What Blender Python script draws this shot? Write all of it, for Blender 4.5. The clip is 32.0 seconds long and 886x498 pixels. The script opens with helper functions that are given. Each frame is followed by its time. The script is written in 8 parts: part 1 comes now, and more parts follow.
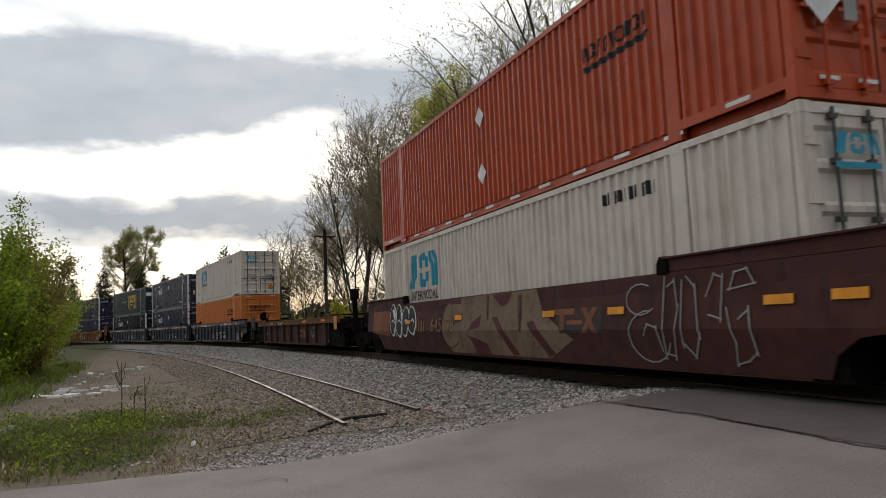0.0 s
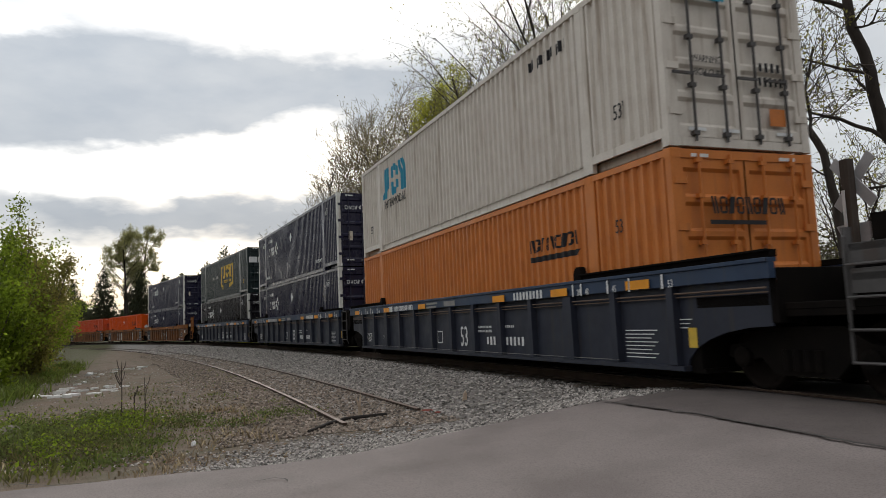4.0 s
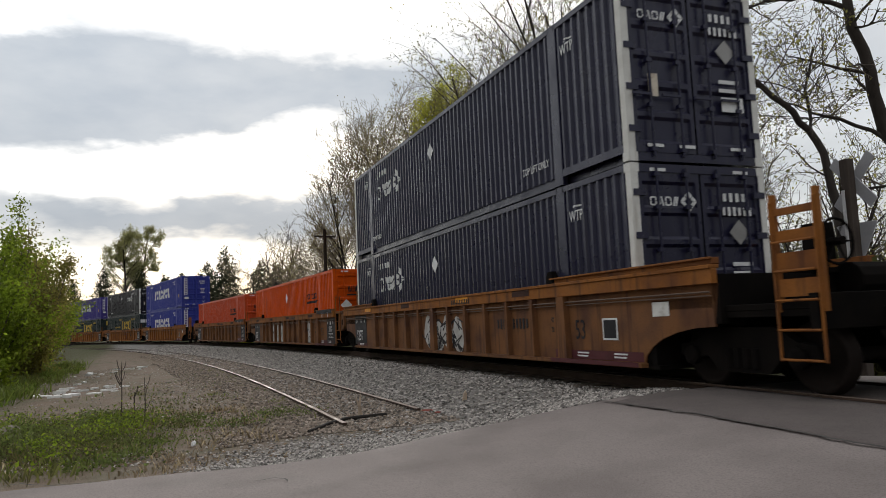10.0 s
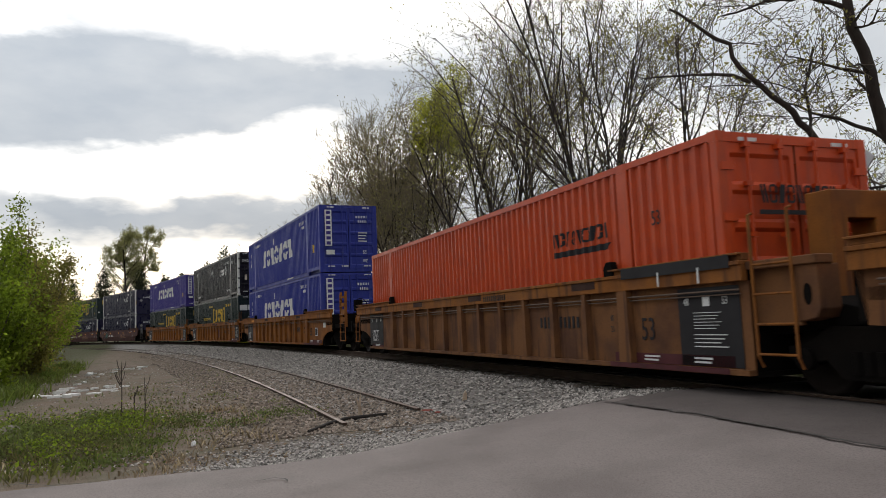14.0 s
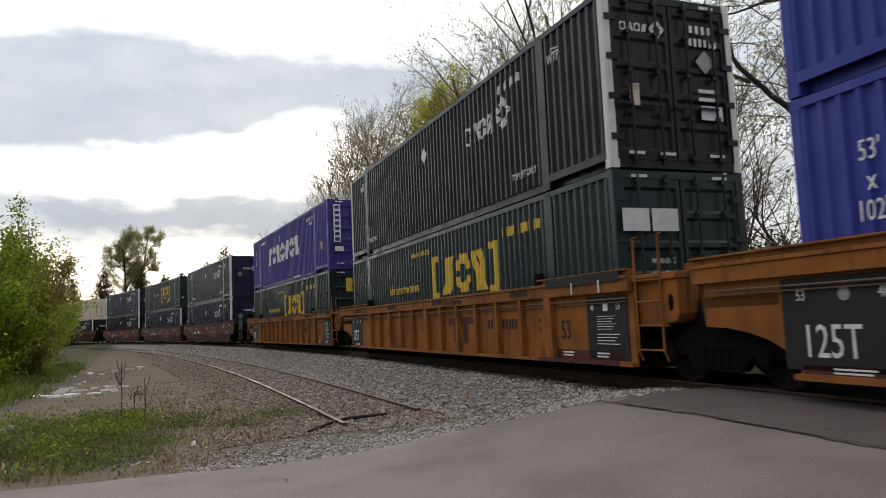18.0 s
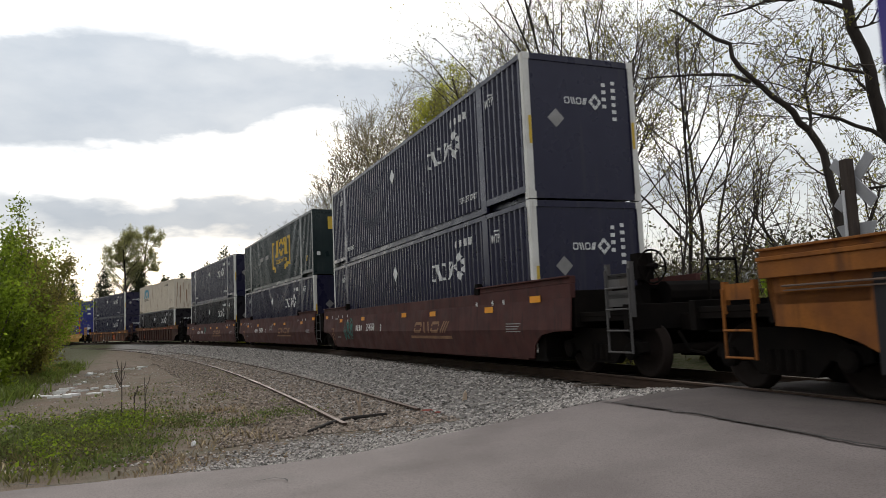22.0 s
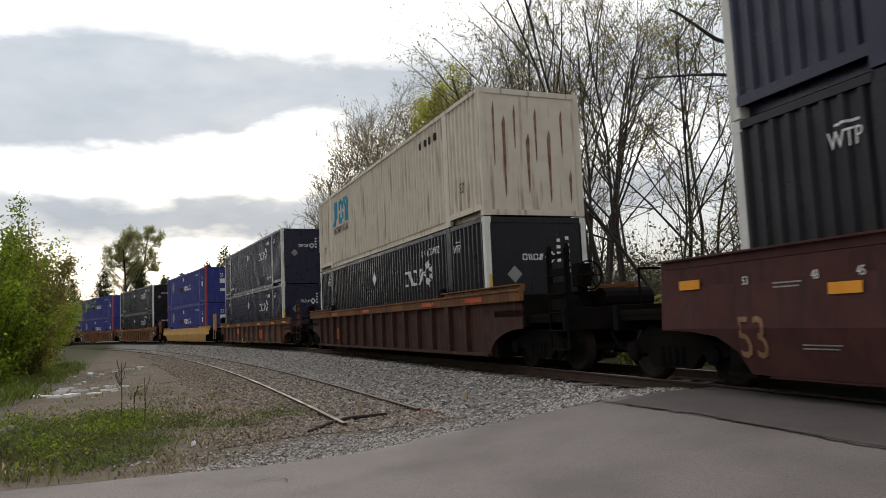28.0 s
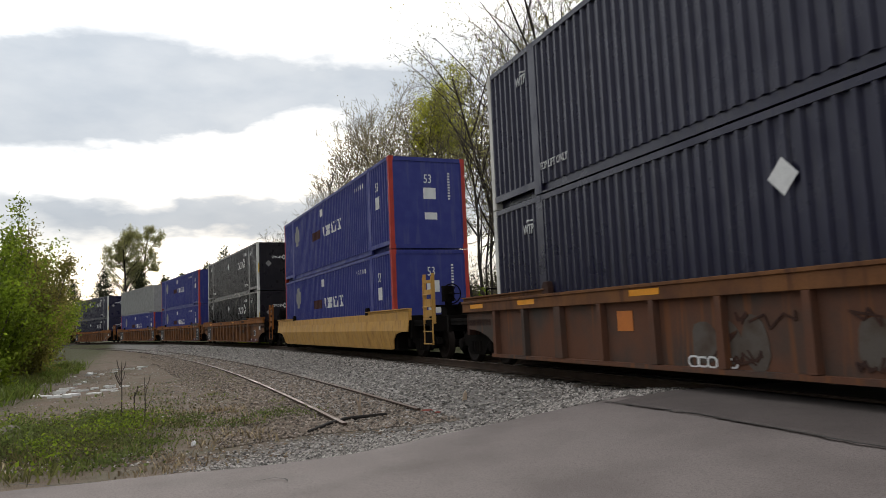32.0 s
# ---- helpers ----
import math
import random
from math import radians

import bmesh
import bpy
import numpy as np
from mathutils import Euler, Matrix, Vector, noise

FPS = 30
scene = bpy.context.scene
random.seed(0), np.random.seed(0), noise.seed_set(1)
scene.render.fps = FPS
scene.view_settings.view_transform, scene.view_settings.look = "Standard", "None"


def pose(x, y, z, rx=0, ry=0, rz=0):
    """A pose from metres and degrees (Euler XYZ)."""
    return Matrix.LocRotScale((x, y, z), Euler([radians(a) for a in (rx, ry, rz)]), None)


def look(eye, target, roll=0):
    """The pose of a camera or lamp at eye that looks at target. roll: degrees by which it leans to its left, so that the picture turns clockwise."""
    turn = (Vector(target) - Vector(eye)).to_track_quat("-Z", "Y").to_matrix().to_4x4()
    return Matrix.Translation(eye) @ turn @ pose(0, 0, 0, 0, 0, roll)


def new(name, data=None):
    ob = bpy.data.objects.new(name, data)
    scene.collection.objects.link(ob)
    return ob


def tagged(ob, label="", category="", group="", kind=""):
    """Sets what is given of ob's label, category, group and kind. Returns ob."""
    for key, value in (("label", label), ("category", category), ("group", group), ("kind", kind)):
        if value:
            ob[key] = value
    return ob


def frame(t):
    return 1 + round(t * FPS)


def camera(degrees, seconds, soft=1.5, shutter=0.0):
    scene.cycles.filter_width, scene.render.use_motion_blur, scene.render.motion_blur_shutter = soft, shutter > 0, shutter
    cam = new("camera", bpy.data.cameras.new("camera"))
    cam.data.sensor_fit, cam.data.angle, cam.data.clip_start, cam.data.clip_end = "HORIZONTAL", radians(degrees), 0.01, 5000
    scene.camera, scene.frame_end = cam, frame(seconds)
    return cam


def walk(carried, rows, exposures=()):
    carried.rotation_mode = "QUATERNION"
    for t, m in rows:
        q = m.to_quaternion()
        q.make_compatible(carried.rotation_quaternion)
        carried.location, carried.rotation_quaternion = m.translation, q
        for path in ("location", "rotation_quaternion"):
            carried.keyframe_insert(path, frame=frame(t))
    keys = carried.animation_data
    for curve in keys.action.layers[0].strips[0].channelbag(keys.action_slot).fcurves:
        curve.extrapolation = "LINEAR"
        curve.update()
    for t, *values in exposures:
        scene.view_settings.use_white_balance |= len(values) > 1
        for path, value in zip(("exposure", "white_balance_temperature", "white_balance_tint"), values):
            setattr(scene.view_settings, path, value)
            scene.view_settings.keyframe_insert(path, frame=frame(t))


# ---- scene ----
# the camera stands still beside a level crossing, about a metre above the rails
CAM_Z = 1.02
PITCH, ROLL = 5.64, -2.46
cam = camera(62.83, 32.0, 0.8, 0.12)
EYE = (0.0, 0.0, CAM_Z)
AIM = (0.0, 10.0, CAM_Z + 10.0 * math.tan(radians(PITCH)))
walk(cam, [(0.0, look(EYE, AIM, ROLL)), (32.0, look(EYE, AIM, ROLL))], [
    (0.0, -0.42), (2.0, -0.42), (3.5, -0.38), (6.0, -0.14), (9.0, -0.14), (10.0, -0.28), (13.0, -0.32), (14.5, -0.26), (17.0, -0.18),
    (19.0, -0.12), (25.0, -0.13), (28.0, -0.22), (30.0, -0.23), (31.0, -0.15), (32.0, -0.12)])

# ---- sky and sun ----
SUN_AZ, SUN_EL = -13.0, 14.0
world = bpy.data.worlds.new("sky")
scene.world = world
world.use_nodes = True
wt = world.node_tree
wt.nodes.clear()


def wmath(op, a, b=None, c=None, clamp=False):
    n = wt.nodes.new("ShaderNodeMath")
    n.operation, n.use_clamp = op, clamp
    for i, v in enumerate((a, b, c)):
        if v is None:
            continue
        if isinstance(v, (int, float)):
            n.inputs[i].default_value = v
        else:
            wt.links.new(v, n.inputs[i])
    return n.outputs[0]


def wnoise(vec, scale, detail, rough=0.55):
    n = wt.nodes.new("ShaderNodeTexNoise")
    n.inputs["Scale"].default_value, n.inputs["Detail"].default_value = scale, detail
    n.inputs["Roughness"].default_value = rough
    wt.links.new(vec, n.inputs["Vector"])
    return n.outputs["Fac"]


def wmix(fac, a, b):
    n = wt.nodes.new("ShaderNodeMix")
    n.data_type = "RGBA"
    wt.links.new(fac, n.inputs[0])
    for k, v in ((6, a), (7, b)):
        if isinstance(v, tuple):
            n.inputs[k].default_value = (*v, 1)
        else:
            wt.links.new(v, n.inputs[k])
    return n.outputs[2]


def build_sky():
    tc = wt.nodes.new("ShaderNodeTexCoord")
    sep = wt.nodes.new("ShaderNodeSeparateXYZ")
    wt.links.new(tc.outputs["Generated"], sep.inputs[0])
    x, y, z = sep.outputs
    squash = wt.nodes.new("ShaderNodeMapping")
    squash.inputs["Scale"].default_value = (1.0, 1.0, 2.6)
    wt.links.new(tc.outputs["Generated"], squash.inputs[0])
    v = squash.outputs[0]
    az = wmath("MULTIPLY", wmath("ARCTAN2", x, y), 57.2958)
    el = wmath("MULTIPLY", wmath("ARCSINE", z), 57.2958)
    n1 = wnoise(v, 5.0, 6.0)
    n2 = wnoise(v, 8.3, 5.0)
    az = wmath("ADD", az, wmath("MULTIPLY_ADD", n1, 16.0, -8.0))
    el = wmath("ADD", el, wmath("MULTIPLY_ADD", n2, 5.0, -2.5))

    def blob(a, e, sa, se, amp, tilt=0.0):
        da = wmath("ADD", az, -a)
        de = wmath("ADD", wmath("ADD", el, -e), wmath("MULTIPLY", da, -tilt))
        q = wmath("ADD", wmath("POWER", wmath("ABSOLUTE", wmath("DIVIDE", da, sa)), 2.0),
                  wmath("POWER", wmath("ABSOLUTE", wmath("DIVIDE", de, se)), 2.0))
        return wmath("MULTIPLY", wmath("EXPONENT", wmath("MULTIPLY", q, -1.0)), amp)

    def total(rows):
        out = blob(*rows[0])
        for r in rows[1:]:
            out = wmath("ADD", out, blob(*r))
        return out

    # grey cloud banks and the bright gaps between them, as bearings and heights in degrees
    grey = total([(-11, 18.2, 15, 3.6, 1.0, 0.02), (-29, 16.6, 11, 4.4, 0.95, 0.0), (-20, 18.0, 8, 3.4, 0.45, 0.0), (-4.5, 18.6, 6.5, 2.0, 0.75, -0.06), (-6, 10.2, 9, 1.5, 0.35, 0.0),
                  (-19, 8.2, 20, 2.2, 1.1, 0.0), (-28, 14.2, 8, 2.0, 0.5, 0.0), (-35, 24.5, 7, 1.8, 0.4, -0.3), (24, 17, 11, 4.5, 0.55, 0.0), (14, 9.5, 14, 2.0, 0.5, 0.0)])
    bright = total([(-9, 12.9, 6.5, 2.3, 1.0, 0.0), (-19, 12.4, 8.5, 1.9, 0.8, 0.0), (-6, 25.5, 22, 3.2, 0.7, 0.0), (-31, 20.6, 3.5, 1.2, 0.5, 0.0), (-30, 11.0, 9, 1.2, 0.45, 0.0),
                    (-20, 5.4, 14, 1.5, 0.55, 0.0), (16, 13.2, 9, 1.6, 0.6, 0.0)])
    # broken overcast over the rest of the sky
    rest = wmath("MULTIPLY_ADD", n1, 1.6, -0.58, True)
    puffs = wnoise(v, 11.0, 6.0, 0.5)
    grey = wmath("MULTIPLY", grey, wmath("MULTIPLY_ADD", puffs, 1.1, 0.50))
    thick = wmath("SUBTRACT", wmath("ADD", grey, wmath("MULTIPLY", rest, 0.4)), wmath("MULTIPLY", bright, 0.8), None, True)
    dens = wmath("MULTIPLY", thick, wmath("MULTIPLY_ADD", thick, -0.35, 1.28), None, True)
    sky = wt.nodes.new("ShaderNodeTexSky")
    sky.sky_type, sky.sun_disc = "NISHITA", False
    sky.sun_elevation, sky.sun_rotation = radians(SUN_EL), radians(SUN_AZ)
    blue = wt.nodes.new("ShaderNodeMix")
    blue.data_type, blue.blend_type = "RGBA", "MULTIPLY"
    blue.inputs[0].default_value = 1.0
    wt.links.new(sky.outputs[0], blue.inputs[6])
    blue.inputs[7].default_value = (0.10, 0.10, 0.10, 1)
    veil = wmix(wmath("MULTIPLY_ADD", rest, 0.25, 0.72, True), blue.outputs[2], (1.0, 1.01, 1.02))
    lit = wmix(wmath("MULTIPLY", bright, 0.8, None, True), veil, (2.3, 2.2, 2.05))
    col = wmix(dens, lit, wmix(wmath("MULTIPLY_ADD", puffs, 2.6, -0.85, True), (0.325, 0.365, 0.415), (0.41, 0.44, 0.475)))
    # overcast: brighter overhead and round the hidden sun, dim low down behind
    glow = blob(-22, 14, 62, 20, 0.98)
    away = wmath("ADD", wmath("MULTIPLY_ADD", wmath("MAXIMUM", z, 0.0), 1.55, 0.36), glow)
    fade = wt.nodes.new("ShaderNodeVectorMath")
    fade.operation = "SCALE"
    wt.links.new(col, fade.inputs[0])
    wt.links.new(away, fade.inputs["Scale"])
    col = fade.outputs[0]
    bg = wt.nodes.new("ShaderNodeBackground")
    out = wt.nodes.new("ShaderNodeOutputWorld")
    wt.links.new(col, bg.inputs[0])
    bg.inputs[1].default_value = 1.0
    wt.links.new(bg.outputs[0], out.inputs[0])


build_sky()
sun = new("sun", bpy.data.lights.new("sun", "SUN"))
sun.data.energy, sun.data.angle, sun.data.color = 1.5, radians(14), (1.0, 0.93, 0.84)
sd = Vector((math.sin(radians(SUN_AZ)) * math.cos(radians(SUN_EL)), math.cos(radians(SUN_AZ)) * math.cos(radians(SUN_EL)),
             math.sin(radians(SUN_EL))))
sun.matrix_world = look(sd * 50, (0, 0, 0))

# ---- materials ----
MATS = {}


def material(name, rgb, rough=0.7, metal=0.0, alt=None, scale=3.0, amount=0.5, fine=40.0, grain=0.15, bump=0.0, bscale=60.0,
             streak=None, streak_amt=0.5, rand=0.0, stretch=(1, 1, 1), spec=0.25, coat=0.0):
    """A painted, weathered or natural surface: blotches of alt, fine grain, optional streaks running down, bump."""
    if name in MATS:
        return MATS[name]
    m = bpy.data.materials.new(name)
    m.use_nodes = True
    t = m.node_tree
    b = t.nodes["Principled BSDF"]
    b.inputs["Roughness"].default_value, b.inputs["Metallic"].default_value = rough, metal
    b.inputs["Specular IOR Level"].default_value = spec
    b.inputs["Coat Weight"].default_value = coat
    tc = t.nodes.new("ShaderNodeTexCoord")
    who = t.nodes.new("ShaderNodeObjectInfo")
    shift = t.nodes.new("ShaderNodeVectorMath")
    shift.operation = "MULTIPLY_ADD"
    t.links.new(who.outputs["Random"], shift.inputs[0])
    shift.inputs[1].default_value = (61.0, 37.0, 23.0)
    t.links.new(tc.outputs["Object"], shift.inputs[2])

    def noise_at(sc, det, vec_scale=(1, 1, 1)):
        mp = t.nodes.new("ShaderNodeMapping")
        mp.inputs["Scale"].default_value = vec_scale
        t.links.new(shift.outputs[0], mp.inputs[0])
        n = t.nodes.new("ShaderNodeTexNoise")
        n.inputs["Scale"].default_value, n.inputs["Detail"].default_value = sc, det
        t.links.new(mp.outputs[0], n.inputs["Vector"])
        return n.outputs["Fac"]

    def ramp(fac, lo, hi):
        r = t.nodes.new("ShaderNodeMapRange")
        r.inputs["From Min"].default_value, r.inputs["From Max"].default_value = lo, hi
        t.links.new(fac, r.inputs["Value"])
        return r.outputs[0]

    def mix(fac, a, c, mode="MIX", k=None):
        n = t.nodes.new("ShaderNodeMix")
        n.data_type, n.blend_type = "RGBA", mode
        if k is not None:
            f = t.nodes.new("ShaderNodeMath")
            f.operation = "MULTIPLY"
            t.links.new(fac, f.inputs[0])
            f.inputs[1].default_value = k
            fac = f.outputs[0]
        if isinstance(fac, (int, float)):
            n.inputs[0].default_value = fac
        else:
            t.links.new(fac, n.inputs[0])
        for i, v in ((6, a), (7, c)):
            if isinstance(v, tuple):
                n.inputs[i].default_value = (*v, 1)
            else:
                t.links.new(v, n.inputs[i])
        return n.outputs[2]

    alt = alt or tuple(0.6 * c for c in rgb)
    col = mix(ramp(noise_at(scale, 6, stretch), 0.42, 0.68), rgb, alt, k=amount)
    dark = tuple(0.45 * c for c in rgb)
    col = mix(ramp(noise_at(fine, 3), 0.45, 0.7), col, dark, k=grain)
    if streak:
        col = mix(ramp(noise_at(2.2, 5, (3.0, 3.0, 0.25)), 0.56, 0.66), col, streak, k=streak_amt)
    if rand:
        oi = t.nodes.new("ShaderNodeObjectInfo")
        hv = t.nodes.new("ShaderNodeHueSaturation")
        mr = t.nodes.new("ShaderNodeMapRange")
        mr.inputs["To Min"].default_value, mr.inputs["To Max"].default_value = 1 - rand, 1 + rand
        t.links.new(oi.outputs["Random"], mr.inputs["Value"])
        t.links.new(mr.outputs[0], hv.inputs["Value"])
        t.links.new(col, hv.inputs["Color"])
        col = hv.outputs[0]
    t.links.new(col, b.inputs["Base Color"])
    worn = t.nodes.new("ShaderNodeMapRange")
    worn.inputs["From Min"].default_value, worn.inputs["From Max"].default_value = 0.35, 0.7
    worn.inputs["To Min"].default_value, worn.inputs["To Max"].default_value = max(rough - 0.07, 0.02), min(rough + 0.16, 1.0)
    t.links.new(noise_at(scale * 0.7, 5), worn.inputs["Value"])
    t.links.new(worn.outputs[0], b.inputs["Roughness"])
    if bump:
        bn = t.nodes.new("ShaderNodeBump")
        bn.inputs["Strength"].default_value, bn.inputs["Distance"].default_value = bump, 0.02
        t.links.new(noise_at(bscale, 4), bn.inputs["Height"])
        t.links.new(bn.outputs[0], b.inputs["Normal"])
    MATS[name] = m
    return m


RUST = (0.16, 0.06, 0.025)
M_NAVY = material("navy_paint", (0.0125, 0.0118, 0.034), 0.30, alt=(0.019, 0.018, 0.043), streak=(0.042, 0.039, 0.048), streak_amt=0.35, bump=0.04, spec=0.36)
M_BLACK = material("black_paint", (0.0105, 0.0090, 0.0125), 0.30, alt=(0.016, 0.0142, 0.018), streak=(0.032, 0.028, 0.028), streak_amt=0.35, bump=0.04, spec=0.26)
M_GREEN = material("dark_green_paint", (0.0125, 0.0225, 0.0235), 0.32, alt=(0.018, 0.030, 0.030), streak=(0.038, 0.044, 0.042), streak_amt=0.35, bump=0.04, spec=0.36)
M_BLUE = material("blue_paint", (0.026, 0.038, 0.26), 0.45, alt=(0.035, 0.05, 0.28), streak=(0.1, 0.11, 0.3), streak_amt=0.3, bump=0.04, spec=0.28)
M_PURPLE = material("violet_blue_paint", (0.048, 0.034, 0.22), 0.45, alt=(0.06, 0.045, 0.24), streak=(0.13, 0.12, 0.3), streak_amt=0.3, bump=0.04, spec=0.28)
M_DEEPBLUE = material("deep_blue_paint", (0.028, 0.036, 0.19), 0.55, alt=(0.05, 0.06, 0.22), streak=(0.1, 0.1, 0.2), streak_amt=0.3, bump=0.04, spec=0.28)
M_ORANGE = material("orange_paint", (0.62, 0.084, 0.002), 0.45, alt=(0.48, 0.058, 0.003), amount=0.7, grain=0.25, streak=(0.26, 0.05, 0.015), streak_amt=0.55, bump=0.04, spec=0.14)
M_REDORANGE = material("red_orange_paint", (0.52, 0.066, 0.013), 0.36, alt=(0.40, 0.052, 0.017), amount=0.7, streak=(0.25, 0.05, 0.02), streak_amt=0.35, bump=0.04, spec=0.28)
M_RUSTORANGE = material("faded_red_orange_paint", (0.42, 0.056, 0.009), 0.34, alt=(0.32, 0.042, 0.010), amount=0.7, streak=(0.18, 0.04, 0.02), streak_amt=0.4, bump=0.04, spec=0.28)
M_AMBER = material("faded_amber_paint", (0.55, 0.175, 0.035), 0.5, alt=(0.45, 0.14, 0.03), amount=0.7, streak=(0.3, 0.1, 0.04), streak_amt=0.3, bump=0.04, spec=0.28)
M_WHITE = material("off_white_paint", (0.62, 0.565, 0.50), 0.5, alt=(0.52, 0.46, 0.40), amount=0.6, streak=(0.30, 0.23, 0.17), streak_amt=0.45, bump=0.04, spec=0.28)
M_CREAM = material("stained_cream_paint", (0.62, 0.55, 0.45), 0.6, alt=(0.52, 0.45, 0.36), amount=0.6, streak=(0.20, 0.09, 0.05), streak_amt=0.55, bump=0.04, spec=0.28)
M_GREYBOX = material("grey_box_paint", (0.30, 0.30, 0.29), 0.6, streak=(0.2, 0.2, 0.19), streak_amt=0.4)
M_RED = material("red_post_paint", (0.42, 0.05, 0.035), 0.55, streak=(0.25, 0.04, 0.03))
M_MAROON = material("maroon_band_paint", (0.085, 0.02, 0.024), 0.6, streak=(0.05, 0.02, 0.02))
M_POST = material("white_post_paint", (0.66, 0.65, 0.61), 0.6, alt=(0.5, 0.48, 0.44), streak=(0.3, 0.25, 0.2), streak_amt=0.4)
M_MARK = material("white_marking", (0.70, 0.70, 0.69), 0.6, alt=(0.5, 0.5, 0.5), scale=6.0, amount=0.55)
M_YELLOW = material("yellow_marking", (0.66, 0.44, 0.06), 0.6, alt=(0.45, 0.32, 0.07), scale=6.0, amount=0.5)
M_CYAN = material("blue_marking", (0.03, 0.25, 0.40), 0.6, alt=(0.05, 0.35, 0.40), scale=5.0, amount=0.6)
M_INK = material("black_marking", (0.02, 0.018, 0.02), 0.6)
M_TEAL = material("teal_spray", (0.04, 0.20, 0.165), 0.7, alt=(0.06, 0.09, 0.08), scale=5.0, amount=0.9)
M_ORMARK = material("orange_reflector", (0.75, 0.30, 0.02), 0.5)
M_TAN = material("tan_yellow_car_paint", (0.185, 0.082, 0.033), 0.75, alt=(0.085, 0.040, 0.026), scale=1.6, amount=0.9, grain=0.3, streak=(0.07, 0.032, 0.02), streak_amt=0.7, bump=0.1, spec=0.15)
M_ORCAR = material("orange_yellow_car_paint", (0.265, 0.098, 0.021), 0.7, alt=(0.135, 0.05, 0.02), scale=1.8, amount=0.8, grain=0.3, streak=(0.075, 0.032, 0.018), streak_amt=0.7, bump=0.08, spec=0.15)
M_YCAR = material("bright_yellow_car_paint", (0.50, 0.28, 0.07), 0.6, alt=(0.36, 0.19, 0.06), amount=0.6, streak=RUST, streak_amt=0.4, bump=0.08)
M_BROWN = material("brown_car_paint", (0.074, 0.029, 0.025), 0.7, alt=(0.05, 0.022, 0.02), amount=0.8, streak=(0.034, 0.02, 0.018), streak_amt=0.6, bump=0.06, spec=0.15)
M_BUFF = material("faded_buff_paint", (0.26, 0.145, 0.075), 0.7, alt=(0.16, 0.085, 0.05), scale=4.0, amount=0.9)
M_RUSTCAR = material("rusty_brown_car_paint", (0.058, 0.029, 0.022), 0.8, alt=(0.036, 0.021, 0.018), amount=0.8, streak=(0.11, 0.05, 0.027), streak_amt=0.5, bump=0.1, spec=0.15)
M_PATCHY = material("patchy_rust_car_paint", (0.125, 0.058, 0.036), 0.8, alt=(0.06, 0.052, 0.046), scale=1.1, amount=0.9, streak=(0.19, 0.075, 0.03), streak_amt=0.6, bump=0.1, spec=0.15)
M_SLATECAR = material("slate_blue_car_paint", (0.023, 0.0265, 0.041), 0.55, alt=(0.018, 0.0195, 0.028), streak=(0.040, 0.034, 0.030), streak_amt=0.5, bump=0.06, spec=0.3)
M_SILLBLUE = material("royal_blue_sill_paint", (0.018, 0.038, 0.080), 0.5, alt=(0.018, 0.030, 0.060), streak=(0.045, 0.045, 0.055), spec=0.35)
# grimy steel taken near black: shade under and between cars is in its colour
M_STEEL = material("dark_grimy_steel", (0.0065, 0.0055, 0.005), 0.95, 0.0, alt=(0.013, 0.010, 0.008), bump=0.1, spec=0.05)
M_RUSTRUN = material("brown_rust_run", (0.17, 0.085, 0.05), 0.85, alt=(0.30, 0.20, 0.13), scale=4.0, amount=0.9)
M_LOCK = material("dull_grey_bar", (0.085, 0.08, 0.078), 0.6, 0.1, streak=(0.06, 0.04, 0.03))
M_WHEEL = material("rusty_wheel_steel", (0.016, 0.011, 0.009), 0.8, 0.0, spec=0.15)
M_GALV = material("galvanised_bar", (0.30, 0.29, 0.28), 0.45, 0.6)
M_PIPE = material("dusty_brown_pipe", (0.15, 0.105, 0.08), 0.7, alt=(0.09, 0.06, 0.045))

# ---- geometry helpers ----
def geo():
    return ([], [])


def add(g, verts, faces):
    k = len(g[0])
    g[0].extend(verts)
    g[1].extend([tuple(i + k for i in f) for f in faces])


def add_box(g, x0, x1, y0, y1, z0, z1, c=0.0):
    """A box; c chamfers its edges that run along x and z at the corners of its section."""
    if c:
        ring = [(x0 + c, y0), (x1 - c, y0), (x1, y0 + c), (x1, y1 - c), (x1 - c, y1), (x0 + c, y1), (x0, y1 - c), (x0, y0 + c)]
    else:
        ring = [(x0, y0), (x1, y0), (x1, y1), (x0, y1)]
    n = len(ring)
    vs = [(x, y, z0) for x, y in ring] + [(x, y, z1) for x, y in ring]
    fs = [(i, (i + 1) % n, n + (i + 1) % n, n + i) for i in range(n)]
    add(g, vs, fs + [tuple(range(n - 1, -1, -1)), tuple(range(n, 2 * n))])


def add_prism(g, poly, y0, y1):
    """A polygon in the xz plane, drawn out from y0 to y1."""
    n = len(poly)
    vs = [(x, y0, z) for x, z in poly] + [(x, y1, z) for x, z in poly]
    fs = [(i, n + i, n + (i + 1) % n, (i + 1) % n) for i in range(n)]
    add(g, vs, fs + [tuple(range(n)), tuple(range(2 * n - 1, n - 1, -1))])


